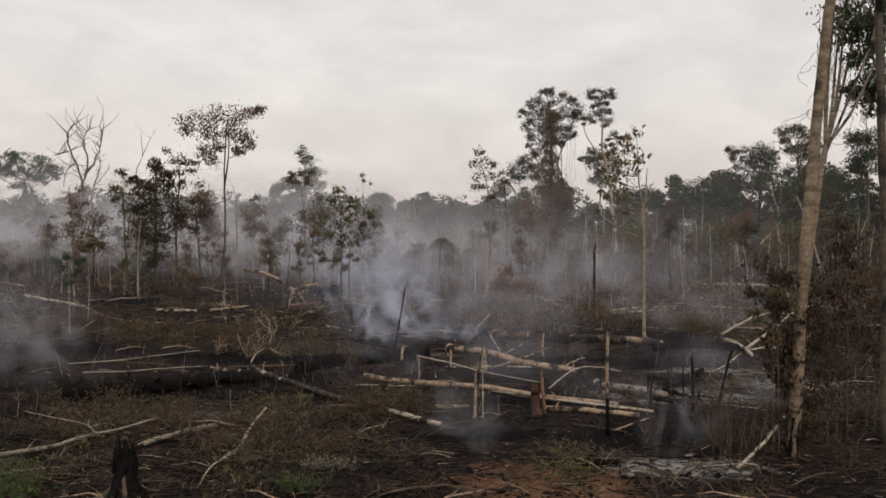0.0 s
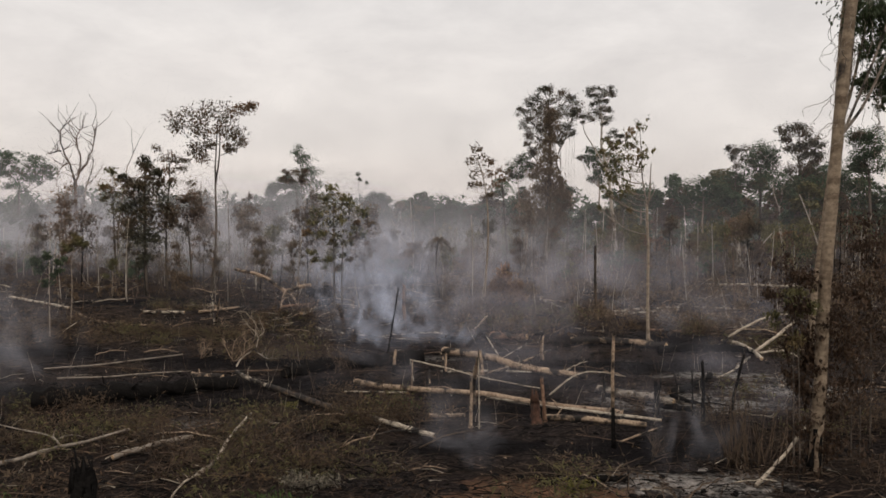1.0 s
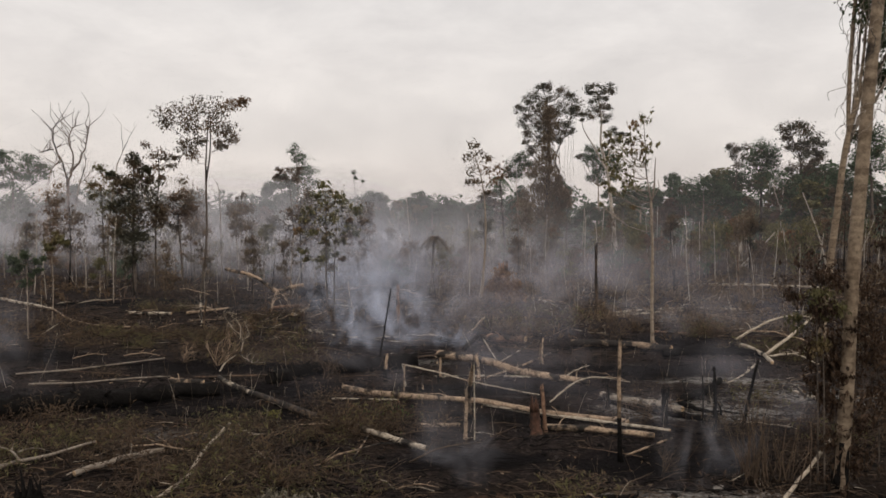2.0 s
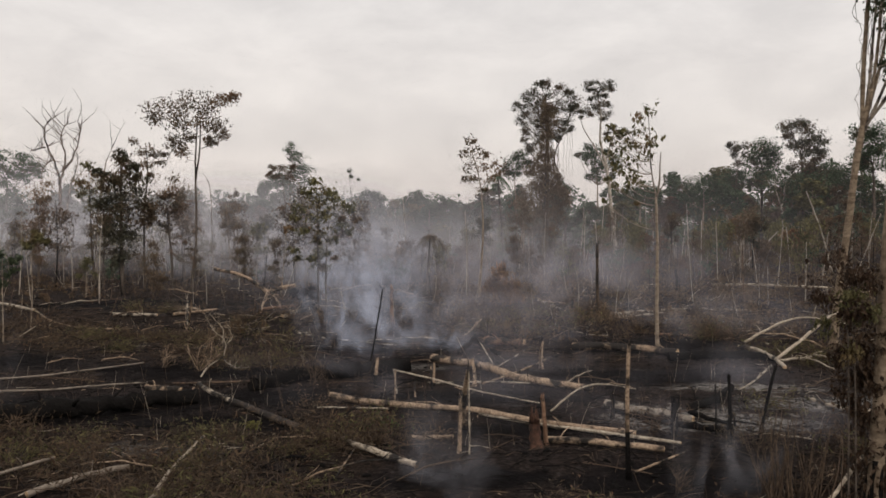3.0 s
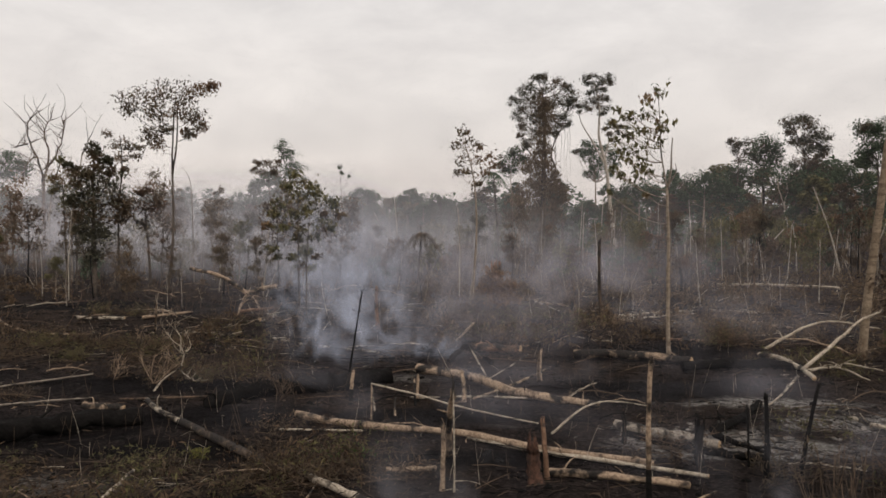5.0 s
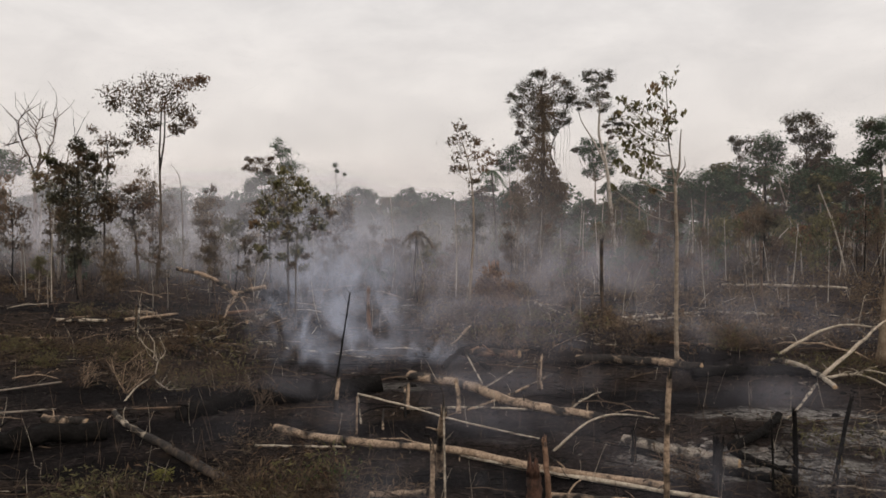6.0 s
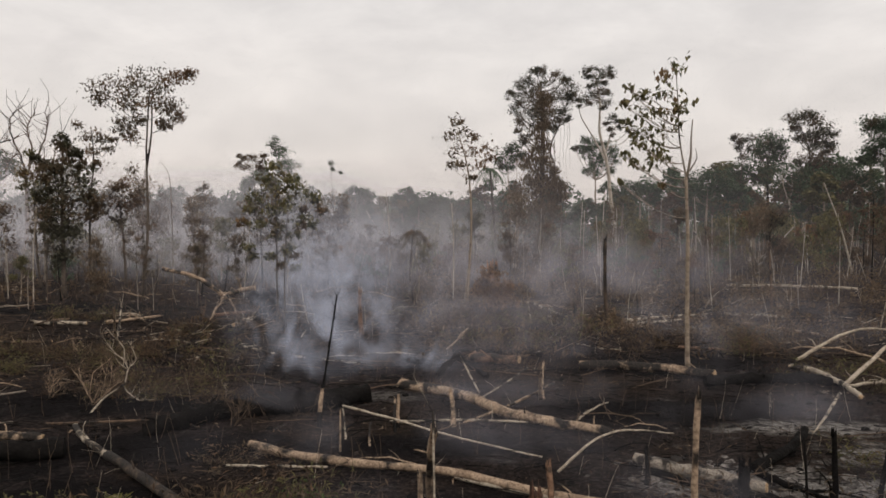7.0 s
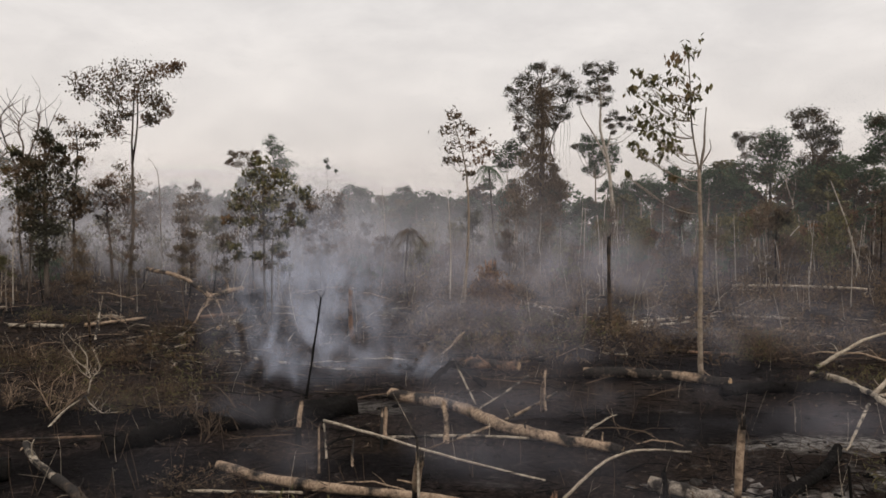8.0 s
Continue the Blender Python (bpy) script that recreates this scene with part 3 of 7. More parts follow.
    fallen_log([(13.05, 46.22, 0.25), (15.14, 48.01, 0.3), (16.57, 49.91, 0.4)], 0.3, 0.24, C, "charred forked log on pale ash", [([(13.08, 46.07, 0.2), (13.52, 44.9, 0.2), (14.33, 43.57, 0.2)], 0.26)])
    fallen_log([(9.2, 47.2, 0.3), (11.2, 45.6, 0.3), (12.7, 44.4, 0.25)], 0.4, 0.34, BARK_ASHEN, "dead trunk with flaking whitish bark, dusted with ash", stubs=1)
    fallen_log([(9.42, 46.44, 0.15), (11.75, 44.36, 0.15), (14.01, 42.94, 0.15)], 0.2, 0.26, C, "charred log bedded in pale ash")
    fallen_log([(20.13, 49.78, 0.2), (20.5, 46.97, 0.2), (21.79, 45.85, 0.2)], 0.15, 0.12, P, "pale log beside the vine-hung tree")
    fallen_log([(11.77, 31.07, 0.1), (13.53, 33.2, 0.42), (15.13, 34.2, 1.66)], 0.11, 0.09, P, "pale pole leaning among dry canes", stubs=1, name="leaning_pole", category="pole")
    fallen_log([(0.21, 67.89, 0.35), (1.6, 67.01, 0.4), (2.62, 66.27, 0.35)], 0.25, 0.3, C, "burnt-out black log, smoking", stubs=5)
    fallen_log([(2.35, 63.95, 0.2), (3.42, 65.75, 0.8), (4, 65.31, 0.5), (5.02, 62.78, 0.2)], 0.28, 0.25, C, "charred humped log with a raised knob", stubs=5)
    fallen_log([(4.39, 68.39, 0.4), (7.16, 66.46, 0.4)], 0.46, 0.42, O, "thick rusty-red burnt log")
    fallen_log([(3.33, 72.07, 0.2), (9.01, 69.32, 0.2)], 0.2, 0.16, C, "thin charred log behind a rusty one")
    fallen_log([(5, 31.07, 0.2), (7.1, 31.38, 0.2)], 0.2, 0.16, C, "short charred log beside white ash")
    fallen_log([(-5.31, 47.28, 0.1), (-1.7, 47.16, 0.1)], 0.07, 0.06, P, "thin pale stick on black ground", stubs=0)
    fallen_log([(-14.57, 53.25, 0.15), (-9.35, 53.46, 0.15), (-7.77, 52.24, 0.1)], 0.09, 0.06, BARK_DARK, "thin brown pole across a charred trunk")
    fallen_log([(-2.35, 43.02, 0.15), (-2.98, 36.33, 0.1)], 0.06, 0.05, L, "thin brown stick in brush", stubs=1)
    fallen_log([(-0.35, 41.64, 0.12), (1.42, 42.05, 0.12)], 0.14, 0.12, L, "short brown log in ash")
    fallen_log([(0.17, 53.22, 0.1), (3.82, 53.26, 0.15), (7.59, 52.46, 0.1)], 0.1, 0.07, P, "thin pale pole behind posts")
    fallen_log([(17.43, 83.21, 0.2), (26.73, 89.95, 0.2)], 0.14, 0.1, P, "long pale peeled trunk")
    fallen_log([(18.33, 71.37, 0.2), (23.02, 70.85, 0.2)], 0.15, 0.1, O, "thin brown log on sooty ground")


build_logs()


# ---- stumps, posts and snags ----
def standing_post(foot, top, r, mat, label, name="stump", category="stump", burnt_foot=0.0, twigs=0):
    """An upright remnant: ragged top, flared foot, burnt below if burnt_foot > 0."""
    LOG_SEED[0] += 1
    rng = random.Random(LOG_SEED[0] * 13)
    r *= 0.64
    foot = lifted(foot) - Vector((0, 0, 0.15))
    top = lifted(top)
    thing = base(name, foot, label, category, "stumps and posts")
    path = bend((0, 0, 0), top - foot, 8, 0, rng, r * 0.9)
    cut = int(8 * burnt_foot)
    s = Shape()
    s.tube(path[cut:], r, r * 0.75, 9, 0.18, LOG_SEED[0], flare=0.4 if not cut else 0)
    part("wood", s, mat, thing)
    # splintered top
    for k in range(9 if r > 0.06 else 3):
        w = k * 0.698 + rng.uniform(-0.2, 0.2)
        o = Vector((math.cos(w), math.sin(w), 0)) * r * 0.56
        sp = Shape()
        sp.tube([path[-1] + o - Vector((0, 0, r)), path[-1] + o * 1.1 + Vector((rng.gauss(0, 0.12) * r, 0, rng.uniform(0.1, 2.4) * r))], r * 0.34, r * 0.05, 4, 0.1)
        part("splinter", sp, mat, thing)
    if cut:
        c = Shape()
        c.tube(path[:cut + 1], r * 1.12, r * 1.02, 9, 0.2, LOG_SEED[0], flare=0.6)
        part("burnt_foot", c, CHAR, thing)
    if twigs:
        b = Shape()
        for k in range(twigs):
            q = path[rng.randrange(3, 9)]
            e = q + Vector((rng.uniform(-1, 1), rng.uniform(-1, 1), rng.uniform(0.3, 1.6))) * rng.uniform(0.3, 0.9)
            b.tube(bend(q, e, 3, 0, rng, 0.1), r * 0.35, r * 0.1, 4, 0.1)
        part("branchwork", b, mat, thing)
    return thing


def root_stump(at, r, tall):
    """A burnt-out stump on spreading roots."""
    rng = random.Random(5)
    foot = lifted(at)
    thing = base("stump", foot, "big charred hollow stump on spreading roots", "stump", "stumps and posts")
    s = Shape()
    s.tube([Vector((rng.uniform(-0.05, 0.05), 0, tall * f - 0.2)) for f in (0, 0.25, 0.5, 0.75, 1.0)], r * 1.25, r * 0.72, 14, 0.3, 3, tip=False, flare=0.5)
    s.tube([Vector((0, 0, tall * f - 0.2)) for f in (1.0, 0.8, 0.5)], r * 0.7, r * 0.5, 14, 0.3, 3, tip=False)
    part("shell", s, CHAR, thing)
    for k in range(12):
        w = k * 0.5236 + rng.uniform(-0.2, 0.2)
        d = Vector((math.cos(w), math.sin(w), 0))
        q = Shape()
        q.tube([d * r * 0.75 + Vector((0, 0, tall * 0.5)), d * r * 0.7 + Vector((0, 0, tall - 0.2)), d * r * rng.uniform(0.55, 0.95) + Vector((rng.gauss(0, 0.05), 0, tall + rng.uniform(-0.15, 0.1) + 0.4 * rng.random() ** 3))], r * rng.uniform(0.12, 0.3), r * 0.05, 5, 0.3, k)
        part("splinter", q, CHAR, thing)
    for k in range(6):
        w = k * 1.05 + rng.uniform(-0.2, 0.2)
        q = Shape()
        d = Vector((math.cos(w), math.sin(w), 0))
        q.tube([d * r * 0.5 + Vector((0, 0, tall * 0.55)), d * r * 1.1 + Vector((0, 0, tall * 0.2)), d * r * 2.0 + Vector((0, 0, 0.08)), d * r * 3.2 - Vector((0, 0, 0.1))], r * 0.3, r * 0.14, 7, 0.2, k)
        part("root", q, BARK_BRUSH if k % 2 else CHAR, thing)
    return thing


def build_posts():
    L, O, P, C = BARK_LOG, BARK_ORANGE, BARK_PALE, CHAR
    standing_post((7.8, 36.6, 0), (7.63, 36.15, 5.1), 0.13, BARK_LOG, "tall broken post, tan above and charred at the foot", "broken_post", "post", 0.4)
    standing_post((-2.76, 52.58, 0), (-2.7, 53, 1.53), 0.16, L, "short post with a pale sawn top and charred foot", "post", "post", 0.5)
    standing_post((11.33, 42.43, 0), (11.49, 43, 1.47), 0.24, C, "charred black stump on ash")
    standing_post((13.08, 40.94, 0), (13.06, 41, 2.95), 0.15, C, "charred upright pole in ash", "burnt_pole", "pole")
    standing_post((14.61, 41.57, 0), (15.68, 42.5, 3.06), 0.13, C, "charred leaning pole in ash", "burnt_pole", "pole")
    standing_post((13.06, 42.42, 0), (13.2, 43, 2.23), 0.07, C, "thin charred pole in ash", "burnt_pole", "pole")
    standing_post((2.04, 39.64, 0), (1.99, 39.7, 3.86), 0.055, P, "thin pale dead sapling stem", "dead_sapling", "sapling", twigs=2)
    standing_post((1.63, 39.86, 0), (1.66, 39.7, 2.27), 0.14, L, "splintered brown stump in ash", twigs=2)
    standing_post((4.9, 40.52, 0), (4.78, 40.5, 1.35), 0.42, BARK_STUMP, "split burnt stump with reddish core")
    standing_post((5.37, 40.98, 0), (5.18, 41, 2.03), 0.16, O, "splintered reddish stump on burnt ground")
    standing_post((-1.51, 49.34, 0), (-1.46, 49, 1.67), 0.07, L, "thin post holding up a pole", "post", "post")
    standing_post((0.55, 52.56, 0), (0.55, 53, 1.18), 0.13, L, "short weathered post on black ground", "post", "post", 0.3)
    standing_post((2.85, 52.85, 0), (2.8, 54, 1.12), 0.2, L, "brown stump beside a fallen trunk")
    standing_post((7.39, 57.4, 0), (7.6, 59, 1.49), 0.11, L, "short brown post on black ground", "post", "post")
    standing_post((7.25, 57.36, 0), (7.05, 56, 1.48), 0.16, L, "short brown post with pale top", "post", "post")
    standing_post((-3.26, 78.69, 0), (-3.36, 78, 3.47), 0.28, O, "reddish burnt snag wreathed in smoke", "snag", "snag")
    standing_post((16.18, 82.6, 0), (16.2, 84, 7.16), 0.27, BARK_SOOT, "tall sooty snag on black ground", "snag", "snag", twigs=3)
    standing_post((-3.78, 60.71, 0), (-2.9, 60, 5), 0.09, C, "thin charred sapling, leaning, with few twigs", "burnt_sapling", "sapling", twigs=7)
    standing_post((-22.35, 80.65, 0), (-23.75, 85, 1.78), 0.12, P, "pale dead post in dark brush", "post", "post")
    standing_post((-21.45, 77.8, 0), (-19.93, 74, 2.8), 0.13, L, "pale dead post in dark brush", "post", "post")
    standing_post((1.98, 43.81, 0), (2.03, 41, 3.05), 0.2, L, "splintered brown stump beside a long trunk", twigs=2)
    standing_post((9.09, 45.28, 0), (9.24, 46, 1.02), 0.16, C, "charred stump on ash")
    standing_post((11.59, 43.67, 0), (11.32, 43, 1.59), 0.2, C, "charred stump on ash")
    standing_post((-0.4, 49.62, 0), (-0.48, 51, 0.63), 0.08, L, "thin short post on black ground", "post", "post")
    standing_post((0.48, 51.61, 0), (0.35, 54, 0.85), 0.1, L, "short post with pale top", "post", "post", 0.4)
    standing_post((-1.46, 50.81, 0), (-1.71, 52, 1.04), 0.07, P, "thin post holding up a pole", "post", "post")
    root_stump((-11.2, 27.44, 0), 0.42, 1.9)
    standing_post((-1.21, 38.44, 0), (-1.37, 39, 0.34), 0.09, C, "charred peg against a sawn log")
    standing_post((13.24, 80.58, 0), (14.51, 88, 1.31), 0.25, C, "charred stump in brush")
    standing_post((8.55, 101.5, 0), (8.4, 101.5, 3.1), 1.15, BARK_RUST, "broad broken snag of rust-coloured rotten wood", "snag", "snag")
    standing_post((9.5, 100.8, 0), (9.7, 100.8, 1.9), 0.7, BARK_RUST, "low broken stub of rust-coloured wood", "snag", "snag")
    standing_post((34.78, 94.74, 0), (34.55, 95, 6.48), 0.15, BARK_DARK, "tall sooty snag on black ground", "snag", "snag", twigs=4)
    standing_post((31.29, 108.46, 0), (32.32, 112, 2.88), 0.3, C, "charred snag near the forest edge", "snag", "snag", twigs=2)
    standing_post((6.88, 30.17, 0), (7.06, 31, 0.52), 0.06, C, "charred peg in white ash")


build_posts()


# ---- trees ----
def leaf_cloud(s, blobs, size, per, rng, droop=0.3, slim=0.5, depth=0.9, flat=0.75, sub=1.0, shell=0.0, loose=1.0):
    """Leaves in small uneven sprays inside each blob (x, y, z, r). Returns the sprays' centres."""
    centres = []
    for x, y, z, r in blobs:
        if shell:
            # a rounded clump: leaves over its top and sides, few below
            for k in range(int(shell * r * r) + 6):
                w, e = rng.uniform(0, 6.283), rng.uniform(-0.8, 1.0)
                deep = 0.35 + 0.8 * rng.random() ** 0.6
                q = math.sqrt(1 - e * e) * r * deep
                s.leaf(Vector((x + math.cos(w) * q, y + math.sin(w) * q * depth, z + e * r * flat * deep + rng.gauss(0, 0.06 * r))), size * rng.uniform(0.6, 1.35), rng, droop, slim)
            centres.append((Vector((x, y, z)), Vector((x, y, z))))
            continue
        for k in range(max(4, int((3 + r * 3.2) * sub))):
            while True:
                o = Vector((rng.uniform(-1, 1), rng.uniform(-1, 1), rng.uniform(-1, 1)))
                if 0.2 < o.length < 1:
                    break
            o *= rng.uniform(0.85, 1.25)
            c = Vector((x + o.x * r, y + o.y * r * depth, z + o.z * r * flat))
            centres.append((c, Vector((x, y, z))))
            spread = min(r, 2.6) * rng.uniform(0.22, 0.45) * loose
            for q in range(int(per * rng.uniform(0.5, 1.4))):
                s.leaf(c + Vector((rng.gauss(0, spread), rng.gauss(0, spread), rng.gauss(0, spread * 0.7))), size * rng.uniform(0.6, 1.35), rng, droop, slim)
    return centres


def tree(name, path, r, blobs, leaf_mat, bark, label, size=0.45, per=14, fork=0.5, seed=1, category="tree", group="", limb=0.35, droop=0.3, slim=0.5, twig=True, stems=(), r_top=0.3, flat=0.75, depth=0.9, joined=False, sub=1.0, fill=1.8, wider=1.0, shell=0.0, stem_bark=None, loose=1.0):
    """A tapered trunk along path, a limb to every leafy blob, twigs to the sprays, and a crown of single leaves."""
    rng = random.Random(seed)
    r *= 0.72
    size *= 0.8
    foot = Vector((path[0][0], path[0][1], rise_of(path[0][0], path[0][1]) - 0.1))
    thing = base(name, foot, label, category, group)
    pts = smooth_path([foot] + [Vector(p) for p in path[1:]], 6)
    pts = [p - foot for p in pts]
    s = Shape()
    s.tube([p + Vector((rng.uniform(-1, 1), rng.uniform(-1, 1), 0)) * r * 0.15 for p in pts], r, r * r_top, 9, 0.1, seed, flare=0.12)
    part("trunk", s, bark, thing)
    for stem, sr in stems:
        st = Shape()
        st.tube([Vector(p) - foot for p in smooth_path(stem, 5)], sr * 0.7, sr * 0.25, 7, 0.12, seed + 1)
        part("stem", st, stem_bark or bark, thing)
    if not blobs:
        return thing
    local = [(x - foot.x, y - foot.y + rng.uniform(-0.7, 0.7) * q, z - foot.z, q * wider) for x, y, z, q in blobs]
    crown = Shape()
    groups = []
    for blob in local:
        own = crown if joined else Shape()
        found = leaf_cloud(own, [blob], size, per * fill, rng, droop, slim, depth, flat, sub, shell, loose)
        groups.append((Vector(blob[:3]), [c for c, _ in found], own))
    top = pts[-1].z
    tall = [p for p in pts if p.z > top * fork] or pts[-2:]
    for stem, sr in stems:
        tall += [p - foot for p in smooth_path(stem, 5)]
    lm = Shape()
    for b, cs, own in groups:
        # each limb leaves the trunk well below its leaves
        fit = [p for p in tall if p.z < b.z - 0.45 * (b - Vector((p.x, p.y, b.z))).length]
        start = min(fit, key=lambda p: (p - b).length) if fit else tall[0]
        if not joined:
            lm = Shape()
        lr = max(0.03, r * limb * rng.uniform(0.7, 1.1) * (0.5 + 0.5 * min(1, (b - start).length / 6)))
        lp = bend(start, b, 6, -0.12 * (b - start).length, rng, 0.12 * (b - start).length)
        lm.tube(lp, lr, lr * 0.3, 5, 0.12, seed)
        if twig:
            for c in cs:
                q = lp[rng.randrange(3, 7)]
                lm.tube(bend(q, c, 3, 0.0, rng, 0.15), lr * 0.3, lr * 0.1, 3, 0.0, 0, False)
        if not joined:
            limb_ob = part("branch", lm, bark, thing)
            tagged(part("leaf_spray", own, leaf_mat, limb_ob, smooth=False), kind="stuff")
    if joined:
        part("branchwork", lm, bark, thing)
        part("crown", crown, leaf_mat, thing, smooth=False)
    return thing


def around(cx, y, cz, offsets):
    """Leafy blobs from offsets (across, up, radius) round a crown's centre."""
    return [(cx + dx, y, cz + dz, q) for dx, dz, q in offsets]


def bare_tree(name, path, r, limbs, bark, label, seed, twigs=5, category="dead tree", group="dead bare trees"):
    rng = random.Random(seed)
    r *= 0.7
    foot = Vector((path[0][0], path[0][1], rise_of(path[0][0], path[0][1]) - 0.1))
    thing = base(name, foot, label, category, group)
    s = Shape()
    s.tube([Vector(p) - foot for p in smooth_path([foot] + list(path[1:]), 6)], r, r * 0.45, 8, 0.12, seed, flare=0.4)
    part("trunk", s, bark, thing)
    for lp, lr in limbs:
        lr *= 0.6
        b = Shape()
        pp = [Vector(p) - foot for p in smooth_path(lp, 5)]
        b.tube([p + Vector((rng.uniform(-1, 1), rng.uniform(-1, 1), rng.uniform(-1, 1))) * lr * 0.7 for p in pp], lr, lr * 0.3, 6, 0.12, seed)
        for k in range(twigs):
            q = rng.choice(pp[2:])
            d = Vector((rng.uniform(-1, 1), rng.uniform(-1, 1), rng.uniform(0.1, 1.3))) * lr * rng.uniform(8, 24)
            b.tube(bend(q, q + d, 3, 0, rng, d.length * 0.25), lr * 0.4, lr * 0.12, 3, 0.1, tip=False)
        part("branch", b, bark, thing)
    return thing


def build_named_trees():
    # tall twin-stemmed tree with a flat, broken crown
    tree("tall_tree", [(-31.4, 110.4, 0), (-30.64, 110.4, 7.79), (-30.64, 110.4, 17.28), (-30.2, 110.4, 23.97)], 0.28,
         [(-35.25, 110.4, 24.2, 1.34), (-35.5, 110.4, 22.63, 1.02), (-33.36, 110.4, 23.97, 1.58), (-31.3, 110.4, 24.76, 1.58), (-29.17, 110.4, 24.6, 1.42), (-27.03, 110.4, 25.16, 1.1),
          (-25.61, 110.4, 25.71, 0.63), (-32.58, 110.4, 22, 1.26), (-29.97, 110.4, 22.4, 1.34), (-28, 110.4, 22.17, 1.18), (-27.38, 110.4, 20.76, 0.95), (-28.81, 110.4, 19.81, 0.79),
          (-33.55, 110.4, 19.64, 1.03), (-32.61, 110.4, 18.38, 0.95), (-31.57, 110.4, 20.27, 0.79)],
         LEAF_SCORCHED, BARK_TREE, "tall slender twin-stemmed tree with a flat scorched crown", 0.5, 11, 0.55, 3, stems=[([(-30.66, 110.4, 14.91), (-30.13, 110.6, 18.88), (-30.08, 110.8, 23.24)], 0.2)], droop=0.6, sub=2.0, limb=0.22, loose=1.25)
    # dense dark tree beside it
    tree("vine_covered_tree", [(-40.5, 111, 0), (-40.6, 111, 9.35), (-40.52, 111, 17.3)], 0.4,
         around(-40.4, 111, 12.2, [(-0.3, 5.8, 0.75), (0.2, 5.2, 0.60), (-0.1, 4.1, 0.99), (0.5, 2.9, 1.3), (-1.0, 2.9, 0.75), (1.7, 4.4, 0.60), (1.8, 3.2, 0.75), (2.3, 1.8, 1.1), (0.2, 1.2, 1.6), (-1.6, 2.1, 0.99), (-2.7, 2.9, 0.66), (-3.0, 3.8, 0.45), (-1.9, -0.0, 1.3), (-2.8, -0.6, 0.99), (0.4, -0.6, 1.6), (2.5, -0.0, 1.3), (3.4, -0.9, 0.84), (-2.5, -2.1, 1.2), (-0.5, -2.4, 1.5), (1.6, -2.4, 1.5), (3.2, -2.4, 0.84), (-0.2, -4.5, 1.3), (1.3, -4.8, 1.1), (-2.0, -4.5, 0.99), (0.4, -6.6, 1.1), (-0.6, -8.3, 0.84)]),
         LEAF_DUSK, BARK_TREE, "dense dark tree smothered in creepers, sooty brown-green", 0.52, 12, 0.25, 4, wider=1.05, loose=1.15, sub=2.0, flat=1.0, slim=0.6, limb=0.25, droop=0.7)
    tree("sparse_tree", [(-38.3, 113, 0), (-38.33, 113, 9.34), (-37.78, 113, 15.82), (-37.99, 113, 19.46)], 0.22,
         [(-39.05, 113, 18.65, 0.73), (-37.43, 113, 18.65, 0.81), (-36.38, 113, 18.41, 0.65), (-35.99, 113, 17.04, 0.57), (-37.77, 113, 17.04, 0.73), (-37.22, 113, 15.42, 0.65), (-39.2, 113, 19.86, 0.57), (-35.17, 113, 18.25, 0.49)],
         LEAF_SCORCHED, BARK_TREE, "thin tree with few scorched hanging leaves", 0.5, 12, 0.5, 5, droop=0.8, loose=1.6)
    tree("round_tree", [(-37.6, 122, 0), (-37.91, 122, 5.79), (-38.47, 122, 11.92)], 0.3,
         [(-39.77, 122, 12.97, 1.4), (-37.84, 122, 13.5, 1.31), (-36.71, 122, 11.93, 1.22), (-38.91, 122, 11.22, 1.58), (-37.16, 122, 10.35, 1.05), (-40.67, 122, 10.61, 1.23), (-38.93, 122, 8.42, 1.05)],
         LEAF_SCORCHED, BARK_TREE, "round-crowned tree, leaves browned by the fire", 0.55, 22, 0.4, 6)
    tree("small_tree", [(-49.6, 124, 0), (-50.12, 124, 5.7), (-50.37, 124, 14.6)], 0.28,
         [(-51.52, 124, 15.48, 1.25), (-49.72, 124, 16.55, 1.24), (-50.65, 124, 13.71, 1.6), (-49.13, 124, 14.16, 1.25), (-51.99, 124, 13.26, 0.89), (-49.78, 124, 11.49, 1.24), (-50.6, 124, 17.7, 0.71)],
         LEAF_OLIVE, BARK_TREE, "small tree with dusty olive crown", 0.55, 18, 0.4, 7)
    # bare dead giant
    bare_tree("dead_tree", [(-105, 228, 0), (-104.36, 228, 8.62), (-104.37, 228, 20.06)], 1.1,
              [([(-104.38, 228, 19.24), (-105.28, 228, 24.95), (-108.13, 228, 31.45), (-108.4, 228, 35.52), (-106.74, 228, 37.63)], 0.55),
               ([(-108.15, 228, 30.15), (-110.45, 228, 29.5), (-112.58, 228, 29)], 0.34),
               ([(-104.37, 228, 20.06), (-102.81, 228, 26.58), (-103.86, 228, 33.09), (-101.85, 228, 37.15)], 0.55),
               ([(-103.67, 228, 23.32), (-100.68, 228, 27.4), (-98.63, 228, 33.91), (-99.24, 228, 37.16)], 0.5),
               ([(-105.91, 228, 26.58), (-108.55, 228, 24.94), (-109.93, 228, 20.05)], 0.32)],
              BARK_DARK, "huge bare dead tree with crooked grey limbs", 8, 16)
    bare_tree("dead_tree", [(-99.5, 220, 0), (-98.92, 220, 11.83), (-97.22, 220, 21.29)], 0.6,
              [([(-97.23, 220, 20.5), (-95.58, 220, 26.01), (-96.8, 220, 29.15)], 0.3), ([(-97.55, 220, 19.71), (-94.51, 220, 22.87), (-92.9, 220, 26.01)], 0.25)],
              BARK_DEAD, "bare dead tree with sooty twigs", 9, 9)
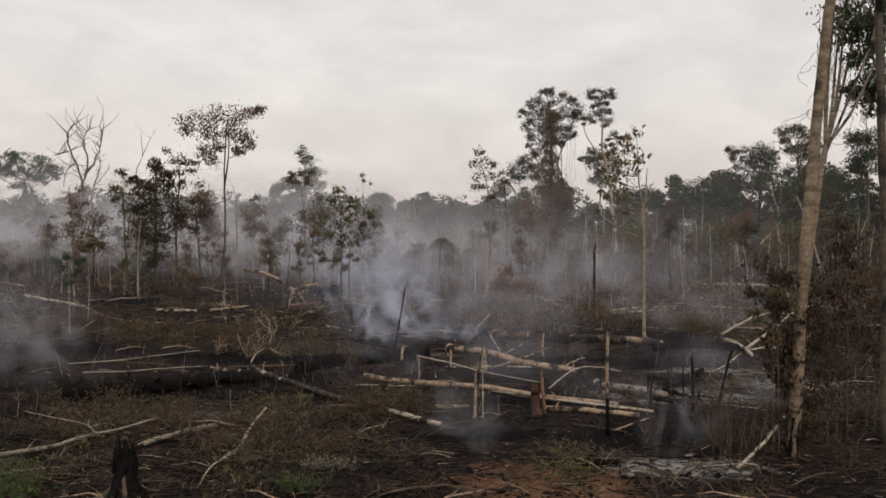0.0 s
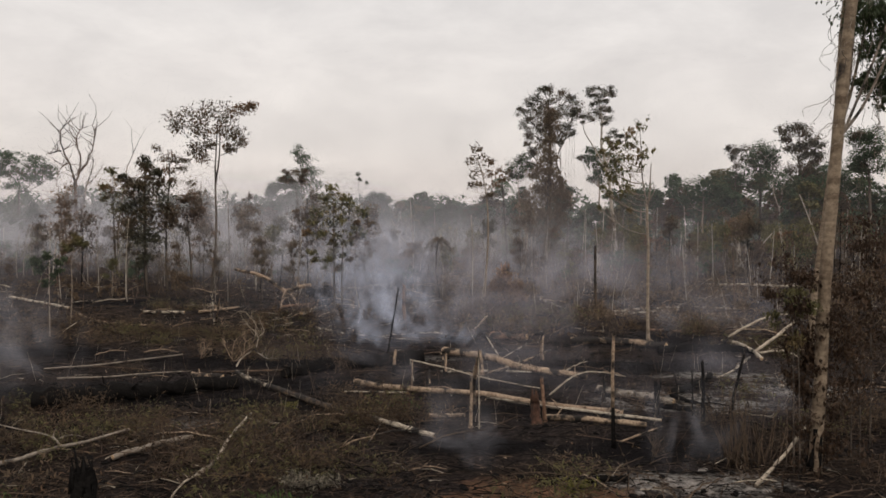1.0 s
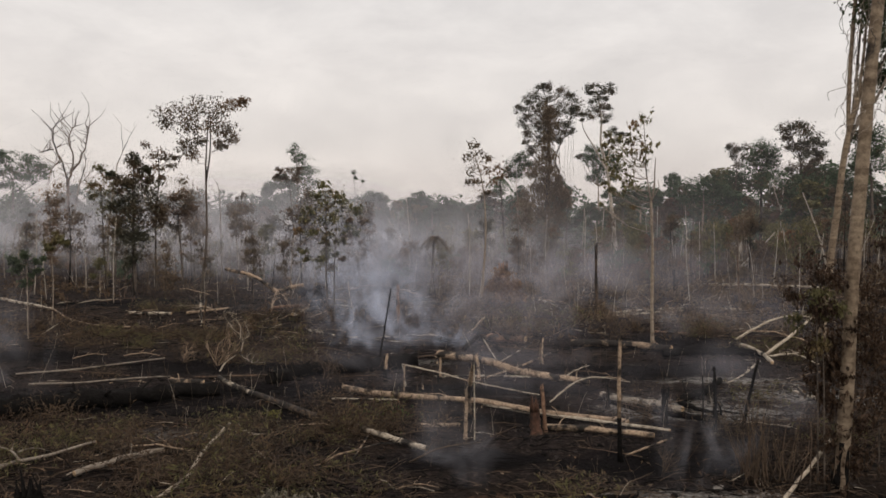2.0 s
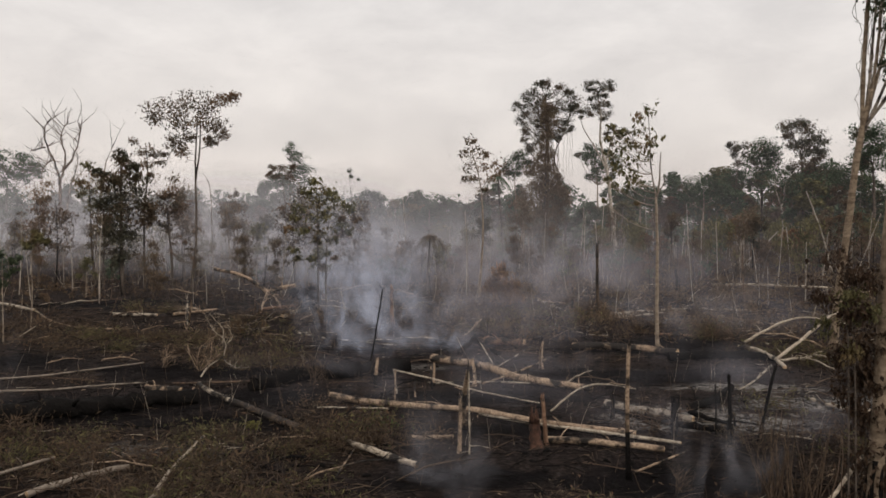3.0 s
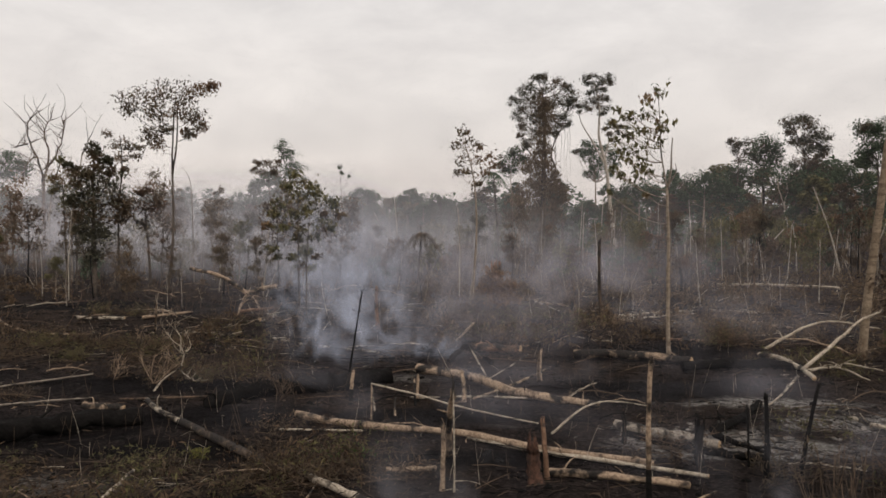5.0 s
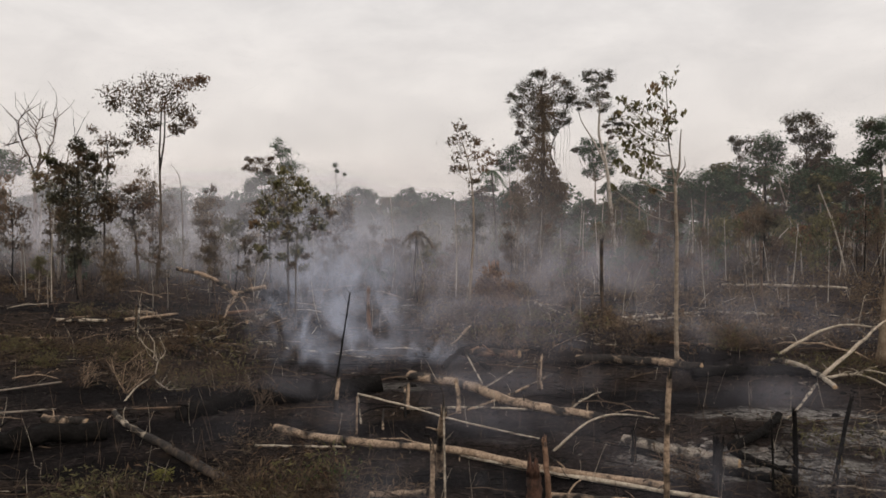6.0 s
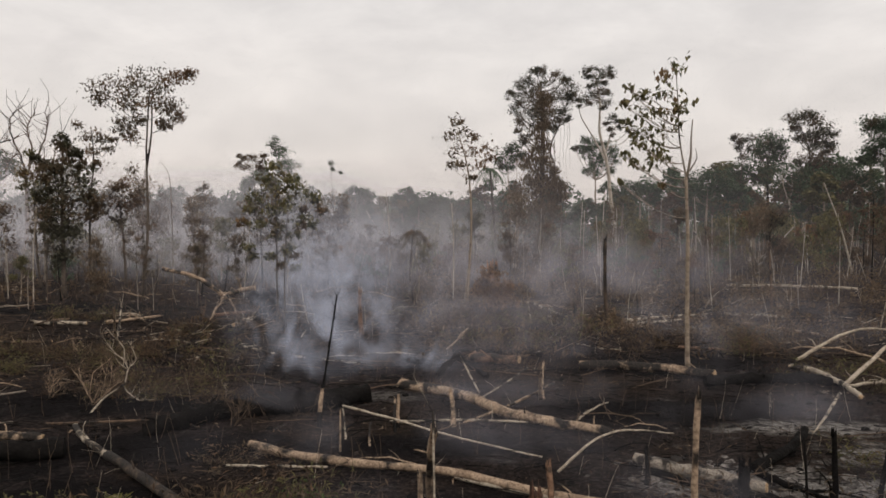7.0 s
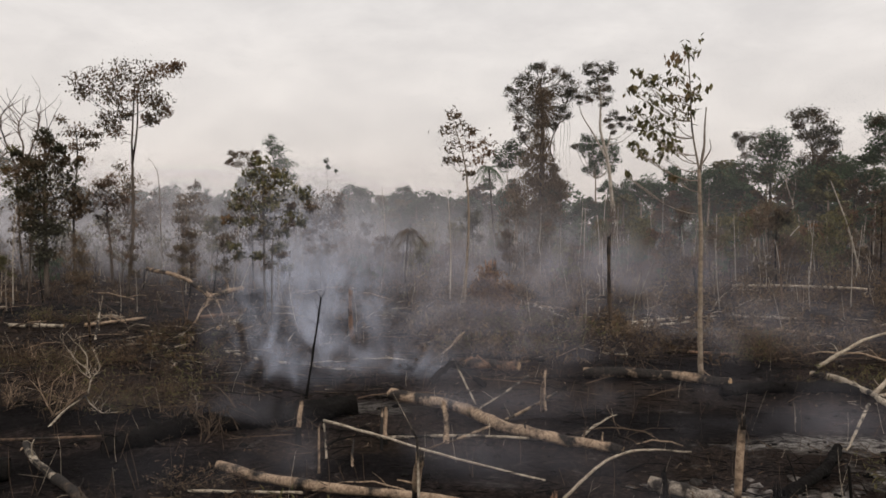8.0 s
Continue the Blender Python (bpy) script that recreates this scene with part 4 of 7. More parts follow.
    bare_tree("dead_tree", [(-53, 132, 0), (-52.74, 132, 9.22), (-51.2, 132, 19.15)], 0.25,
              [([(-51.21, 132, 18.86), (-50.33, 132, 21.03), (-50.49, 132, 23.39), (-50.48, 132, 25.08)], 0.11), ([(-50.53, 132, 20.37), (-49.37, 132, 22.92), (-48.11, 132, 25.09)], 0.11)],
              BARK_DEAD, "bare dead tree ending in a fork", 10, 2)
    bare_tree("dead_tree", [(-33.5, 128, 0), (-33.66, 128, 10.65), (-33.91, 128, 14.78), (-34.63, 128, 16.43)], 0.1, [([(-34.63, 128, 16.43), (-35.08, 128, 16.8), (-35.45, 128, 16.43)], 0.06)],
              BARK_DEAD, "thin bare stem with a bent tip", 11, 4)
    # far umbrella tree
    tree("emergent_tree", [(-183, 345, 0), (-183.12, 345, 12.81), (-182.88, 345, 27.64)], 1.1,
         [(-191.41, 345, 35.02, 4.45), (-185.19, 345, 37.5, 4.94), (-178.54, 345, 36.28, 4.95), (-173.64, 345, 33.08, 3.95), (-187.77, 345, 31.33, 5.44), (-180.36, 345, 30.6, 5.94), (-196.4, 345, 32.54, 3.96), (-175.45, 345, 28.15, 3.46),
          (-169.24, 345, 30.13, 2.48), (-184.16, 345, 25.17, 3.71)],
         LEAF_FOREST, BARK_TREE, "very large umbrella-crowned tree, grey in the smoke", 1.2, 12, 0.6, 12, flat=0.5, sub=1.5, wider=1.1, slim=0.65, limb=0.25)
    tree("far_tree", [(-52.8, 300, 0), (-52.61, 300, 10.51), (-52.53, 300, 29.85)], 0.7,
         [(-54.01, 300, 36.7, 1.72), (-52.51, 300, 33.71, 2.14), (-49.94, 300, 31.57, 2.79), (-48.24, 300, 27.72, 3.01), (-52.11, 300, 27.71, 2.58), (-50.4, 300, 23.42, 3.01), (-47.17, 300, 23.86, 2.15), (-53.64, 300, 20.19, 2.15)],
         LEAF_FOREST, BARK_TREE, "tall ragged far tree, pale grey in smoke", 0.9, 12, 0.5, 13, wider=1.15, flat=0.9, sub=1.8, slim=0.6, limb=0.25)
    tree("scorched_tree", [(-24.4, 138.5, 0), (-24.29, 138.5, 9.24), (-24.96, 138.5, 16.69)], 0.2,
         [(-26.44, 138.5, 18.17, 0.8), (-25.05, 138.5, 18.57, 0.9), (-23.46, 138.5, 18.18, 0.79), (-25.75, 138.5, 16.98, 0.89), (-24.26, 138.5, 16.99, 0.89), (-27.04, 138.5, 17.38, 0.6)],
         LEAF_BROWN, BARK_TREE, "thin tree with a brown feathery tuft of leaves", 0.6, 20, 0.7, 14, slim=0.22, droop=0.7)
    tree("scorched_tree", [(-37.3, 155, 0), (-37.23, 155, 4.67), (-37.19, 155, 12.47)], 0.24,
         [(-37.17, 155, 14.47, 1), (-38.3, 155, 12.69, 1.34), (-36.3, 155, 12.25, 1.12), (-37.75, 155, 10.47, 1.33), (-39.2, 155, 11.35, 1.01), (-36.65, 155, 9.13, 1.11)],
         LEAF_BROWN, BARK_TREE, "small tree with russet-brown scorched leaves", 0.6, 15, 0.5, 15)
    # leafy tree in front of the smoke
    tree("leafy_tree", [(-11.2, 87, 0), (-11.28, 87, 6.0), (-11.33, 87, 12.4)], 0.16,
         around(-11.1, 87, 9.4, [(-0.4, 4.0, 0.50), (0.4, 3.3, 0.64), (-1.1, 2.8, 0.59), (1.3, 2.8, 0.55), (-0.1, 2.0, 0.79), (-1.9, 1.5, 0.64), (1.8, 1.8, 0.69), (0.8, 0.8, 0.79), (2.8, 1.3, 0.64), (3.5, 0.3, 0.45), (-0.6, 0.5, 0.69), (-2.4, 0.3, 0.55), (-3.1, -0.7, 0.45), (-1.6, -0.9, 0.59), (0.1, -0.7, 0.69), (1.8, -0.4, 0.64), (3.0, -0.9, 0.40), (1.3, -1.7, 0.55), (-0.4, -1.9, 0.45), (-2.6, -2.9, 0.45), (-2.2, -3.7, 0.35), (-0.7, -3.7, 0.35), (0.8, -3.2, 0.30)]),
         LEAF_OLIVE, BARK_TREE, "young tree with drooping olive and brown leaves", 0.56, 5, 0.45, 16, droop=0.8, sub=1.8, limb=0.25, loose=1.35, slim=0.55)
    tree("leafy_tree", [(-10.1, 84, 0), (-10.03, 84, 5.32), (-9.78, 84, 9.55)], 0.12, [(-8.7, 84, 8.35, 0.48), (-10.4, 84, 5.02, 0.49), (-9.43, 84, 5.93, 0.43), (-8.4, 84, 9.67, 0.43)],
         LEAF_BROWN, BARK_TREE, "thin young tree with brown hanging leaves", 0.42, 10, 0.6, 17, droop=0.8, limb=0.25)
    # slender tree with sparse large leaves
    tree("slender_tree", [(5.4, 97.5, 0), (5.88, 97.5, 8.11), (5.58, 97.5, 13.71), (4.58, 97.5, 17.54)], 0.19,
         [(4.44, 97.5, 18.58, 0.56), (3.89, 97.5, 17.19, 0.63), (5.28, 97.5, 17.33, 0.63), (6.33, 97.5, 17.06, 0.56), (4.24, 97.5, 15.66, 0.63), (5.85, 97.5, 15.66, 0.63), (7.25, 97.5, 16.08, 0.62),
          (4.95, 97.5, 14.27, 0.56), (6.69, 97.5, 14.55, 0.56), (5.86, 97.5, 13.01, 0.42), (7.74, 97.5, 14.97, 0.42), (3.76, 97.5, 14.4, 0.35)],
         LEAF_SCORCHED, BARK_LIGHT, "slender pale-trunked tree with sparse scorched leaves", 0.55, 5, 0.6, 18, droop=0.7, slim=0.6, sub=2.2, fill=1.0, limb=0.2, loose=2.0)
    # the pair of emergents and the tree behind
    tree("emergent_tree", [(26.5, 193, 0), (26.5, 193, 7.9), (26.6, 193, 20.4), (26.3, 193, 32.9), (26.0, 193, 39.1)], 0.75,
         around(26.1, 193, 34.5, [(-1.3, 7.1, 1.2), (0.2, 7.5, 1.1), (-3.2, 5.4, 1.5), (-5.2, 3.8, 1.5), (-6.5, 1.7, 1.3), (-5.2, 0.4, 1.5), (-3.6, 1.7, 1.7), (-1.5, 3.8, 1.7), (0.6, 5.0, 1.5), (3.2, 5.6, 1.5), (4.8, 5.0, 1.3), (6.5, 3.4, 1.5), (7.0, 1.7, 1.4), (5.7, 0.9, 1.7), (4.0, 2.5, 1.9), (2.3, 0.8, 1.9), (0.2, 0.8, 2.1), (-1.9, 0.0, 1.9), (-5.7, -1.7, 1.2), (-4.4, -3.4, 1.5), (-5.2, -5.9, 0.76), (-2.7, -2.5, 1.9), (-0.2, -2.5, 1.9), (2.8, -2.1, 1.7), (4.9, -1.7, 1.5), (-1.4, -5.0, 1.5), (-3.1, -6.7, 1.5), (1.5, -4.6, 1.5), (4.0, -3.8, 1.2), (5.7, -3.3, 0.84), (-4.0, -8.4, 1.1), (2.8, -5.4, 0.93)]),
         LEAF_DUSK, BARK_TREE, "towering tree with a broad scorched crown hung with lianas", 0.5, 19, 0.45, 19, sub=1.7, slim=0.55, flat=0.85, limb=0.3, droop=0.6, loose=1.0,
         stems=[([(28.92, 193, 21.5), (28.1, 193, 24.0), (28.5, 193, 26.5), (29.7, 193, 29.1), (31.0, 193, 32.8)], 0.3)])
    tree("forest_tree", [(20.77, 206, 0), (20.5, 206, 10.5), (20.0, 206, 21.3)], 0.4,
         around(20.7, 206, 23.8, [(-1.3, 0.8, 1.9), (0.7, 2.2, 1.6), (-2.7, -1.2, 1.6), (1.4, -0.5, 1.8), (-0.7, -2.5, 1.6), (2.7, 0.8, 1.4)]),
         LEAF_FOREST, BARK_LIGHT, "grey-green tree beside a creeper-hung giant", 0.7, 14, 0.5, 119, sub=1.8, slim=0.6, limb=0.25)
    tree("creeper_mass", [(25.4, 190, 0), (25.4, 190, 6.4), (25.6, 190, 18.5), (25.9, 190, 34)], 0.5,
         around(25.5, 190, 18.3, [(0.4, 17.4, 1.5), (1.2, 14.9, 1.5), (-0.4, 14.1, 1.7), (0.4, 11.6, 1.6), (0.0, 9.2, 1.6), (0.9, 6.7, 1.6), (-1.2, 6.3, 1.4), (-2.0, 4.2, 1.6), (0.5, 4.2, 1.6), (-3.3, 3.0, 1.5), (-1.2, 2.2, 1.7), (1.3, 2.2, 1.6), (3.0, 1.3, 0.91), (-3.3, -0.3, 1.7), (-0.2, 0.4, 1.7), (2.9, -0.3, 1.6), (-4.5, -2.4, 1.9), (-1.4, -2.4, 2.0), (1.7, -2.4, 2.0), (4.4, -2.4, 1.5), (-3.9, -4.9, 2.0), (-0.8, -5.2, 2.1), (2.7, -4.9, 1.9), (5.1, -4.5, 1.2), (-2.6, -7.7, 1.9), (0.7, -7.9, 2.0), (3.5, -7.3, 1.5), (-1.4, -10.4, 1.6), (1.7, -10.7, 1.6), (-0.1, -12.9, 1.2), (-3.3, -11.0, 1.1)]),
         LEAF_CREEPER, BARK_TREE, "tree smothered in dead rust-brown creepers", 0.8, 15, 0.1, 20, droop=1.3, slim=0.3, sub=1.8, flat=1.0, wider=0.95, limb=0.2, twig=False, loose=1.3)
    tree("emergent_tree", [(41.2, 186, 0), (40.95, 186, 3.1), (40.3, 186, 10.3), (39.6, 186, 16.4), (39.0, 186, 21.1), (37.8, 186, 25.9), (37.4, 186, 28.3), (37.5, 186, 33.1), (36.8, 186, 38.0)], 0.72,
         around(38.2, 186, 34.4, [(-4.0, 5.9, 1.0), (-2.4, 6.5, 0.81), (-0.6, 6.3, 1.0), (1.3, 6.1, 1.0), (1.7, 5.1, 0.73), (-3.6, 4.9, 0.81), (-1.6, 4.7, 1.0), (0.1, 5.1, 0.89), (-1.5, 3.1, 1.2), (-3.2, 2.7, 0.73), (-0.1, 3.3, 0.81), (-0.7, 1.7, 1.2), (0.9, 1.7, 0.89), (-2.3, 1.1, 1.1), (-4.0, 0.3, 1.1), (-5.2, -0.1, 0.61), (-3.1, -0.7, 0.81), (-0.7, 0.1, 1.2), (0.9, -0.5, 1.0), (0.1, -1.7, 0.81), (1.7, -3.7, 0.81), (0.5, -4.9, 0.73), (3.0, -4.5, 0.73), (4.2, -4.5, 0.61), (5.4, -4.7, 0.49), (1.3, -6.1, 0.69), (3.4, -5.9, 0.69), (5.4, -6.5, 0.57), (6.6, -6.9, 0.45), (2.0, -7.5, 0.53), (-5.2, -1.3, 0.49)]),
         LEAF_DUSK, BARK_WHITE, "slender emergent with pale trunk and tiered dark crown", 0.52, 13, 0.5, 21, sub=1.8, flat=0.65, limb=0.22, loose=1.1,
         stems=[([(39.0, 186, 21.1), (36.4, 186, 26.0), (33.8, 186, 30.2), (33.0, 186, 32.6)], 0.3), ([(38.6, 186, 22.4), (39.8, 186, 27.2), (41.2, 186, 29.0), (43.4, 186, 29.8)], 0.26)])
    tree("emergent_tree", [(48.1, 240, 0), (48.0, 240, 7.6), (47.8, 240, 20.4)], 0.8,
         around(47.9, 240, 27.1, [(-2.6, 4.2, 1.3), (-1.0, 3.2, 1.6), (-4.2, 2.1, 1.5), (-2.1, 1.0, 1.9), (0.1, -0.0, 2.1), (2.2, 3.2, 1.6), (4.4, 1.0, 1.9), (5.5, -1.1, 1.6), (2.2, -1.1, 1.9), (-1.0, -2.2, 1.9), (-2.6, -4.3, 1.1), (0.1, -4.3, 1.3), (4.4, -3.8, 1.3), (-5.8, 2.1, 0.75)]),
         LEAF_FOREST, BARK_LIGHT, "tall forest tree with a compact dark crown", 0.75, 14, 0.6, 22, flat=0.85, sub=1.8, slim=0.65, limb=0.25)
    # near slender tree with loose large leaves, upper right of the clearing
    tree("slender_tree", [(16.16, 62.8, 0.42), (16.1, 62.8, 3.68), (16.08, 62.8, 7.74), (15.95, 62.8, 11.19)], 0.2,
         [(15.31, 62.8, 17.13, 0.49), (14.54, 62.8, 16.56, 0.35), (13.83, 62.8, 15.76, 0.26), (13.17, 62.8, 15.53, 0.26), (14.98, 62.8, 15.77, 0.41), (13.41, 62.8, 14.68, 0.29), (14.22, 62.8, 14.68, 0.37), (14.99, 62.8, 14.77, 0.43),
          (15.77, 62.8, 15.06, 0.34), (13.56, 62.8, 13.77, 0.32), (14.43, 62.8, 13.71, 0.43), (15.2, 62.8, 13.91, 0.35), (13.42, 62.8, 12.97, 0.29), (14.15, 62.8, 12.85, 0.4), (13.14, 62.8, 11.99, 0.23), (13.95, 62.8, 11.99, 0.32),
          (14.64, 62.8, 12.28, 0.32), (14.6, 62.8, 10.73, 0.17), (12.82, 62.8, 16.04, 0.2), (12.54, 62.8, 15.19, 0.23), (12.69, 62.8, 14.19, 0.2), (12.99, 62.8, 13.34, 0.2), (12.56, 62.8, 12.39, 0.18), (12.29, 62.8, 10.9, 0.11)],
         LEAF_OLIVE, BARK_LIGHT, "slender pale-barked tree with loose drooping leaves", 0.46, 2.3, 0.75, 23, droop=0.9, slim=0.6, limb=0.14, r_top=0.6, sub=3.2, fill=1.0, wider=1.3, stem_bark=BARK_DEAD, loose=1.5,
         stems=[([(15.99, 62.8, 11.05), (15.62, 62.9, 13.21), (15.54, 63, 15.23), (15.41, 63, 16.95)], 0.085), ([(15.99, 62.8, 11.05), (16.13, 62.6, 12.32), (16.12, 62.5, 13.31), (16.15, 62.4, 14.28)], 0.115),
                ([(16.04, 62.8, 11.34), (16.37, 62.6, 11.98), (16.41, 62.4, 12.25), (16.34, 62.4, 12.7)], 0.065)])
    # small trees near the smoky edge of the clearing
    tree("small_tree", [(-32.4, 68, 0), (-32.41, 68, 1.74), (-32.4, 68, 6.16)], 0.1, [(-33.22, 68, 6.55, 0.54), (-32.39, 68, 6.9, 0.49), (-31.61, 68, 6.55, 0.44), (-32.75, 68, 5.67, 0.59), (-31.77, 68, 5.43, 0.44), (-32.52, 68, 4.69, 0.45)],
         LEAF_GREEN, BARK_LIGHT, "small tree with dark drooping leaves in smoke", 0.4, 26, 0.6, 24, droop=0.6)
    tree("small_tree", [(-34.5, 76, 0), (-34.28, 76, 2.97), (-34.33, 76, 7.36)], 0.1, [(-34.76, 76, 7.79, 0.55), (-33.93, 76, 8.18, 0.54), (-33.28, 76, 7.79, 0.44), (-34.38, 76, 7.08, 0.49), (-32.9, 76, 7.58, 0.27)],
         LEAF_OLIVE, BARK_LIGHT, "small tree with browning leaves in smoke", 0.42, 22, 0.6, 25, droop=0.6)
    tree("brown_shrub", [(-34.3, 105, 0), (-34.3, 105, 3.0), (-34.2, 105, 5.8)], 0.1,
         around(-34.2, 105, 3.9, [(-0.0, 2.6, 0.75), (-0.6, 1.4, 1.00), (0.6, 1.1, 0.94), (-0.1, -0.2, 1.1), (0.9, -1.4, 0.87), (-0.9, -1.2, 0.87), (0.1, -2.5, 0.87)]), LEAF_CREEPER, BARK_TREE, "tall shrub hung with ochre withered leaves", 0.5, 14, 0.1, 126, droop=1.1, slim=0.35, loose=1.3)
    tree("brown_shrub", [(-27, 97, 0), (-30.06, 95, 2.44)], 0.08, [(-30.53, 95, 3.37, 0.61), (-29.74, 95, 3.06, 0.49), (-30.18, 95, 2.26, 0.43)], LEAF_BROWN, BARK_TREE, "shrub with dry ochre leaves", 0.4, 16, 0.2, 26)
    tree("brown_shrub", [(5.9, 92, 0), (7.62, 92, 2.39)], 0.1, [(7.25, 92, 3.59, 0.9), (8.33, 92, 2.69, 1.01), (6.66, 92, 2.27, 0.9), (7.86, 92, 1.5, 1.07), (8.75, 92, 1.2, 0.84)], LEAF_RUST, BARK_TREE, "rust-red dead shrub in brown brush", 0.5, 44, 0.2, 27, droop=0.9)
    # canopy giants over the forest on the far side
    tree("emergent_tree", [(107.3, 234, 0), (105.8, 234, 15.4), (105.3, 234, 27.9)], 0.9,
         around(106.3, 234, 30.2, [(-5.2, 6.1, 2.8), (-2.4, 7.1, 2.4), (0.4, 6.4, 2.4), (2.5, 4.3, 2.8), (4.0, 2.2, 2.1), (4.7, -0.5, 1.7), (1.9, 0.9, 2.8), (-1.0, 2.2, 2.1), (-3.7, 0.9, 2.1), (-5.2, 3.6, 1.4), (-0.2, -1.2, 2.4), (3.3, -1.9, 2.1), (-1.5, -4.0, 2.8), (2.0, -4.7, 2.8), (-3.6, -6.1, 2.4), (0.6, -7.5, 3.1), (4.1, -6.8, 2.4)]),
         LEAF_DUSK, BARK_TREE, "giant umbrella-crowned tree above the canopy", 0.75, 13, 0.4, 28, flat=0.6, sub=1.9, slim=0.65, limb=0.25)
    tree("canopy_tree", [(96.5, 240, 0), (96.5, 240, 14.0), (96.3, 240, 25.2)], 0.8,
         around(94.9, 240, 26.1, [(1.8, 5.5, 3.2), (-0.3, 3.4, 3.2), (4.0, 4.1, 2.9), (5.5, 2.0, 2.5), (1.2, 0.6, 3.6), (-1.7, 1.3, 2.5), (3.3, -0.9, 3.6), (-5.3, -2.3, 3.2), (-2.4, -4.5, 3.9), (2.0, -4.5, 4.3), (-8.1, -5.2, 3.6)]),
         LEAF_FOREST, BARK_TREE, "broad dark canopy tree", 0.8, 14, 0.4, 29, flat=0.85, sub=1.9, slim=0.65, limb=0.25)
    tree("canopy_tree", [(87.7, 236, 0), (87.2, 236, 17.0), (87.7, 236, 26.4)], 0.5,
         around(87.5, 236, 30.1, [(-1.7, 1.5, 1.3), (0.4, 1.1, 1.5), (2.5, 1.5, 1.3), (-0.2, -1.0, 1.4), (1.9, -1.7, 1.5), (-2.4, 1.8, 0.70), (-1.0, 0.4, 0.84), (0.5, -3.8, 1.3)]), LEAF_DUSK, BARK_TREE, "thin canopy tree with an open crown", 0.7, 12, 0.6, 30, sub=1.6)
    tree("canopy_tree", [(119.6, 222, 0), (119.8, 222, 15.0), (119.2, 222, 25.3)], 0.9,
         around(118.8, 222, 30.4, [(-4.0, 4.0, 2.0), (-2.0, 2.7, 2.6), (0.0, 3.4, 2.3), (2.0, 4.0, 2.6), (-1.3, -0.6, 3.0), (1.4, -1.2, 3.0), (-2.5, -3.2, 2.3), (-0.5, -5.2, 3.0), (2.8, -5.2, 3.0), (4.0, 0.8, 3.0)]),
         LEAF_FOREST, BARK_TREE, "broad canopy tree above the forest edge", 0.8, 14, 0.4, 31, flat=0.85, sub=1.9, slim=0.65, limb=0.25)
    tree("canopy_tree", [(101.4, 228, 0), (101.5, 228, 10.7), (101.1, 228, 18.3)], 0.6,
         around(101.1, 228, 18.9, [(-5.3, 2.7, 4.1), (-2.5, 1.4, 4.1), (1.6, 0.7, 4.1), (5.7, 0.7, 4.1), (0.2, -1.3, 4.1), (4.4, -2.0, 4.1), (-3.9, -2.0, 3.7)]),
         LEAF_FOREST, BARK_LIGHT, "broad canopy tree filling the forest edge", 0.85, 12, 0.4, 131, flat=0.8, sub=1.9, slim=0.65, limb=0.25)
    tree("canopy_tree", [(76.0, 232, 0), (76.4, 232, 9.2), (76.6, 232, 16.9)], 0.6,
         around(76.4, 232, 18.6, [(-2.4, 1.9, 2.8), (0.4, 2.2, 2.8), (3.1, 1.5, 2.8), (-5.2, -0.2, 2.8), (-1.0, -0.9, 3.1), (3.2, -1.6, 3.1), (5.9, -0.2, 3.1), (-3.8, -2.9, 2.8)]),
         LEAF_FOREST, BARK_LIGHT, "spreading dark green canopy tree", 0.85, 12, 0.4, 132, flat=0.8, sub=1.9, slim=0.65, limb=0.25)
    tree("canopy_tree", [(59.2, 236, 0), (59.5, 236, 9.2), (59.4, 236, 16.3)], 0.6,
         around(59.4, 236, 16.9, [(-3.8, 1.0, 2.0), (-0.3, 2.1, 2.3), (2.5, 1.7, 2.7), (4.7, 1.0, 2.0), (-5.2, -1.1, 2.0), (0.4, -1.1, 2.7), (-2.4, -1.8, 2.5), (4.0, -1.5, 2.1)]),
         LEAF_FOREST, BARK_LIGHT, "low broad canopy tree at the forest edge", 0.85, 12, 0.4, 133, flat=0.8, sub=1.9, slim=0.65, limb=0.25)
    tree("canopy_tree", [(132.6, 262, 0), (132.6, 262, 11), (132.2, 262, 19.8)], 0.6,
         around(132.7, 262, 22.5, [(-4.2, 1.2, 3.5), (-1.1, 3.6, 3.0), (-3.4, 4.0, 2.6), (0.6, 2.4, 2.4), (2.2, -0.4, 3.5), (-1.8, -1.1, 3.9), (5.4, 0.4, 3.5), (-5.7, -2.7, 3.9), (1.5, -4.3, 4.3), (7.0, -3.5, 4.3)]),
         LEAF_FOREST, BARK_LIGHT, "grey-green canopy of a farther forest tree", 0.85, 12, 0.4, 134, flat=0.8, sub=1.9, slim=0.65, limb=0.25)


def hanging_vines(name, x, y, z, wide, long, n, label, seed):
    rng = random.Random(seed)
    thing = base(name, (x, y, z), label, "vines", "")
    for k in range(n):
        v = Shape()
        pts = [Vector((rng.uniform(-wide, wide), rng.uniform(-1.5, 1.5), rng.uniform(-0.2, 0.4) * long))]
        for j in range(8):
            pts.append(pts[-1] + Vector((rng.uniform(-0.2, 0.2), rng.uniform(-0.1, 0.1), -long / 8 * rng.uniform(0.6, 1.2))))
        v.tube(pts, 0.04, 0.025, 3, 0, tip=False)
        part("vine", v, BARK_DEAD, thing)


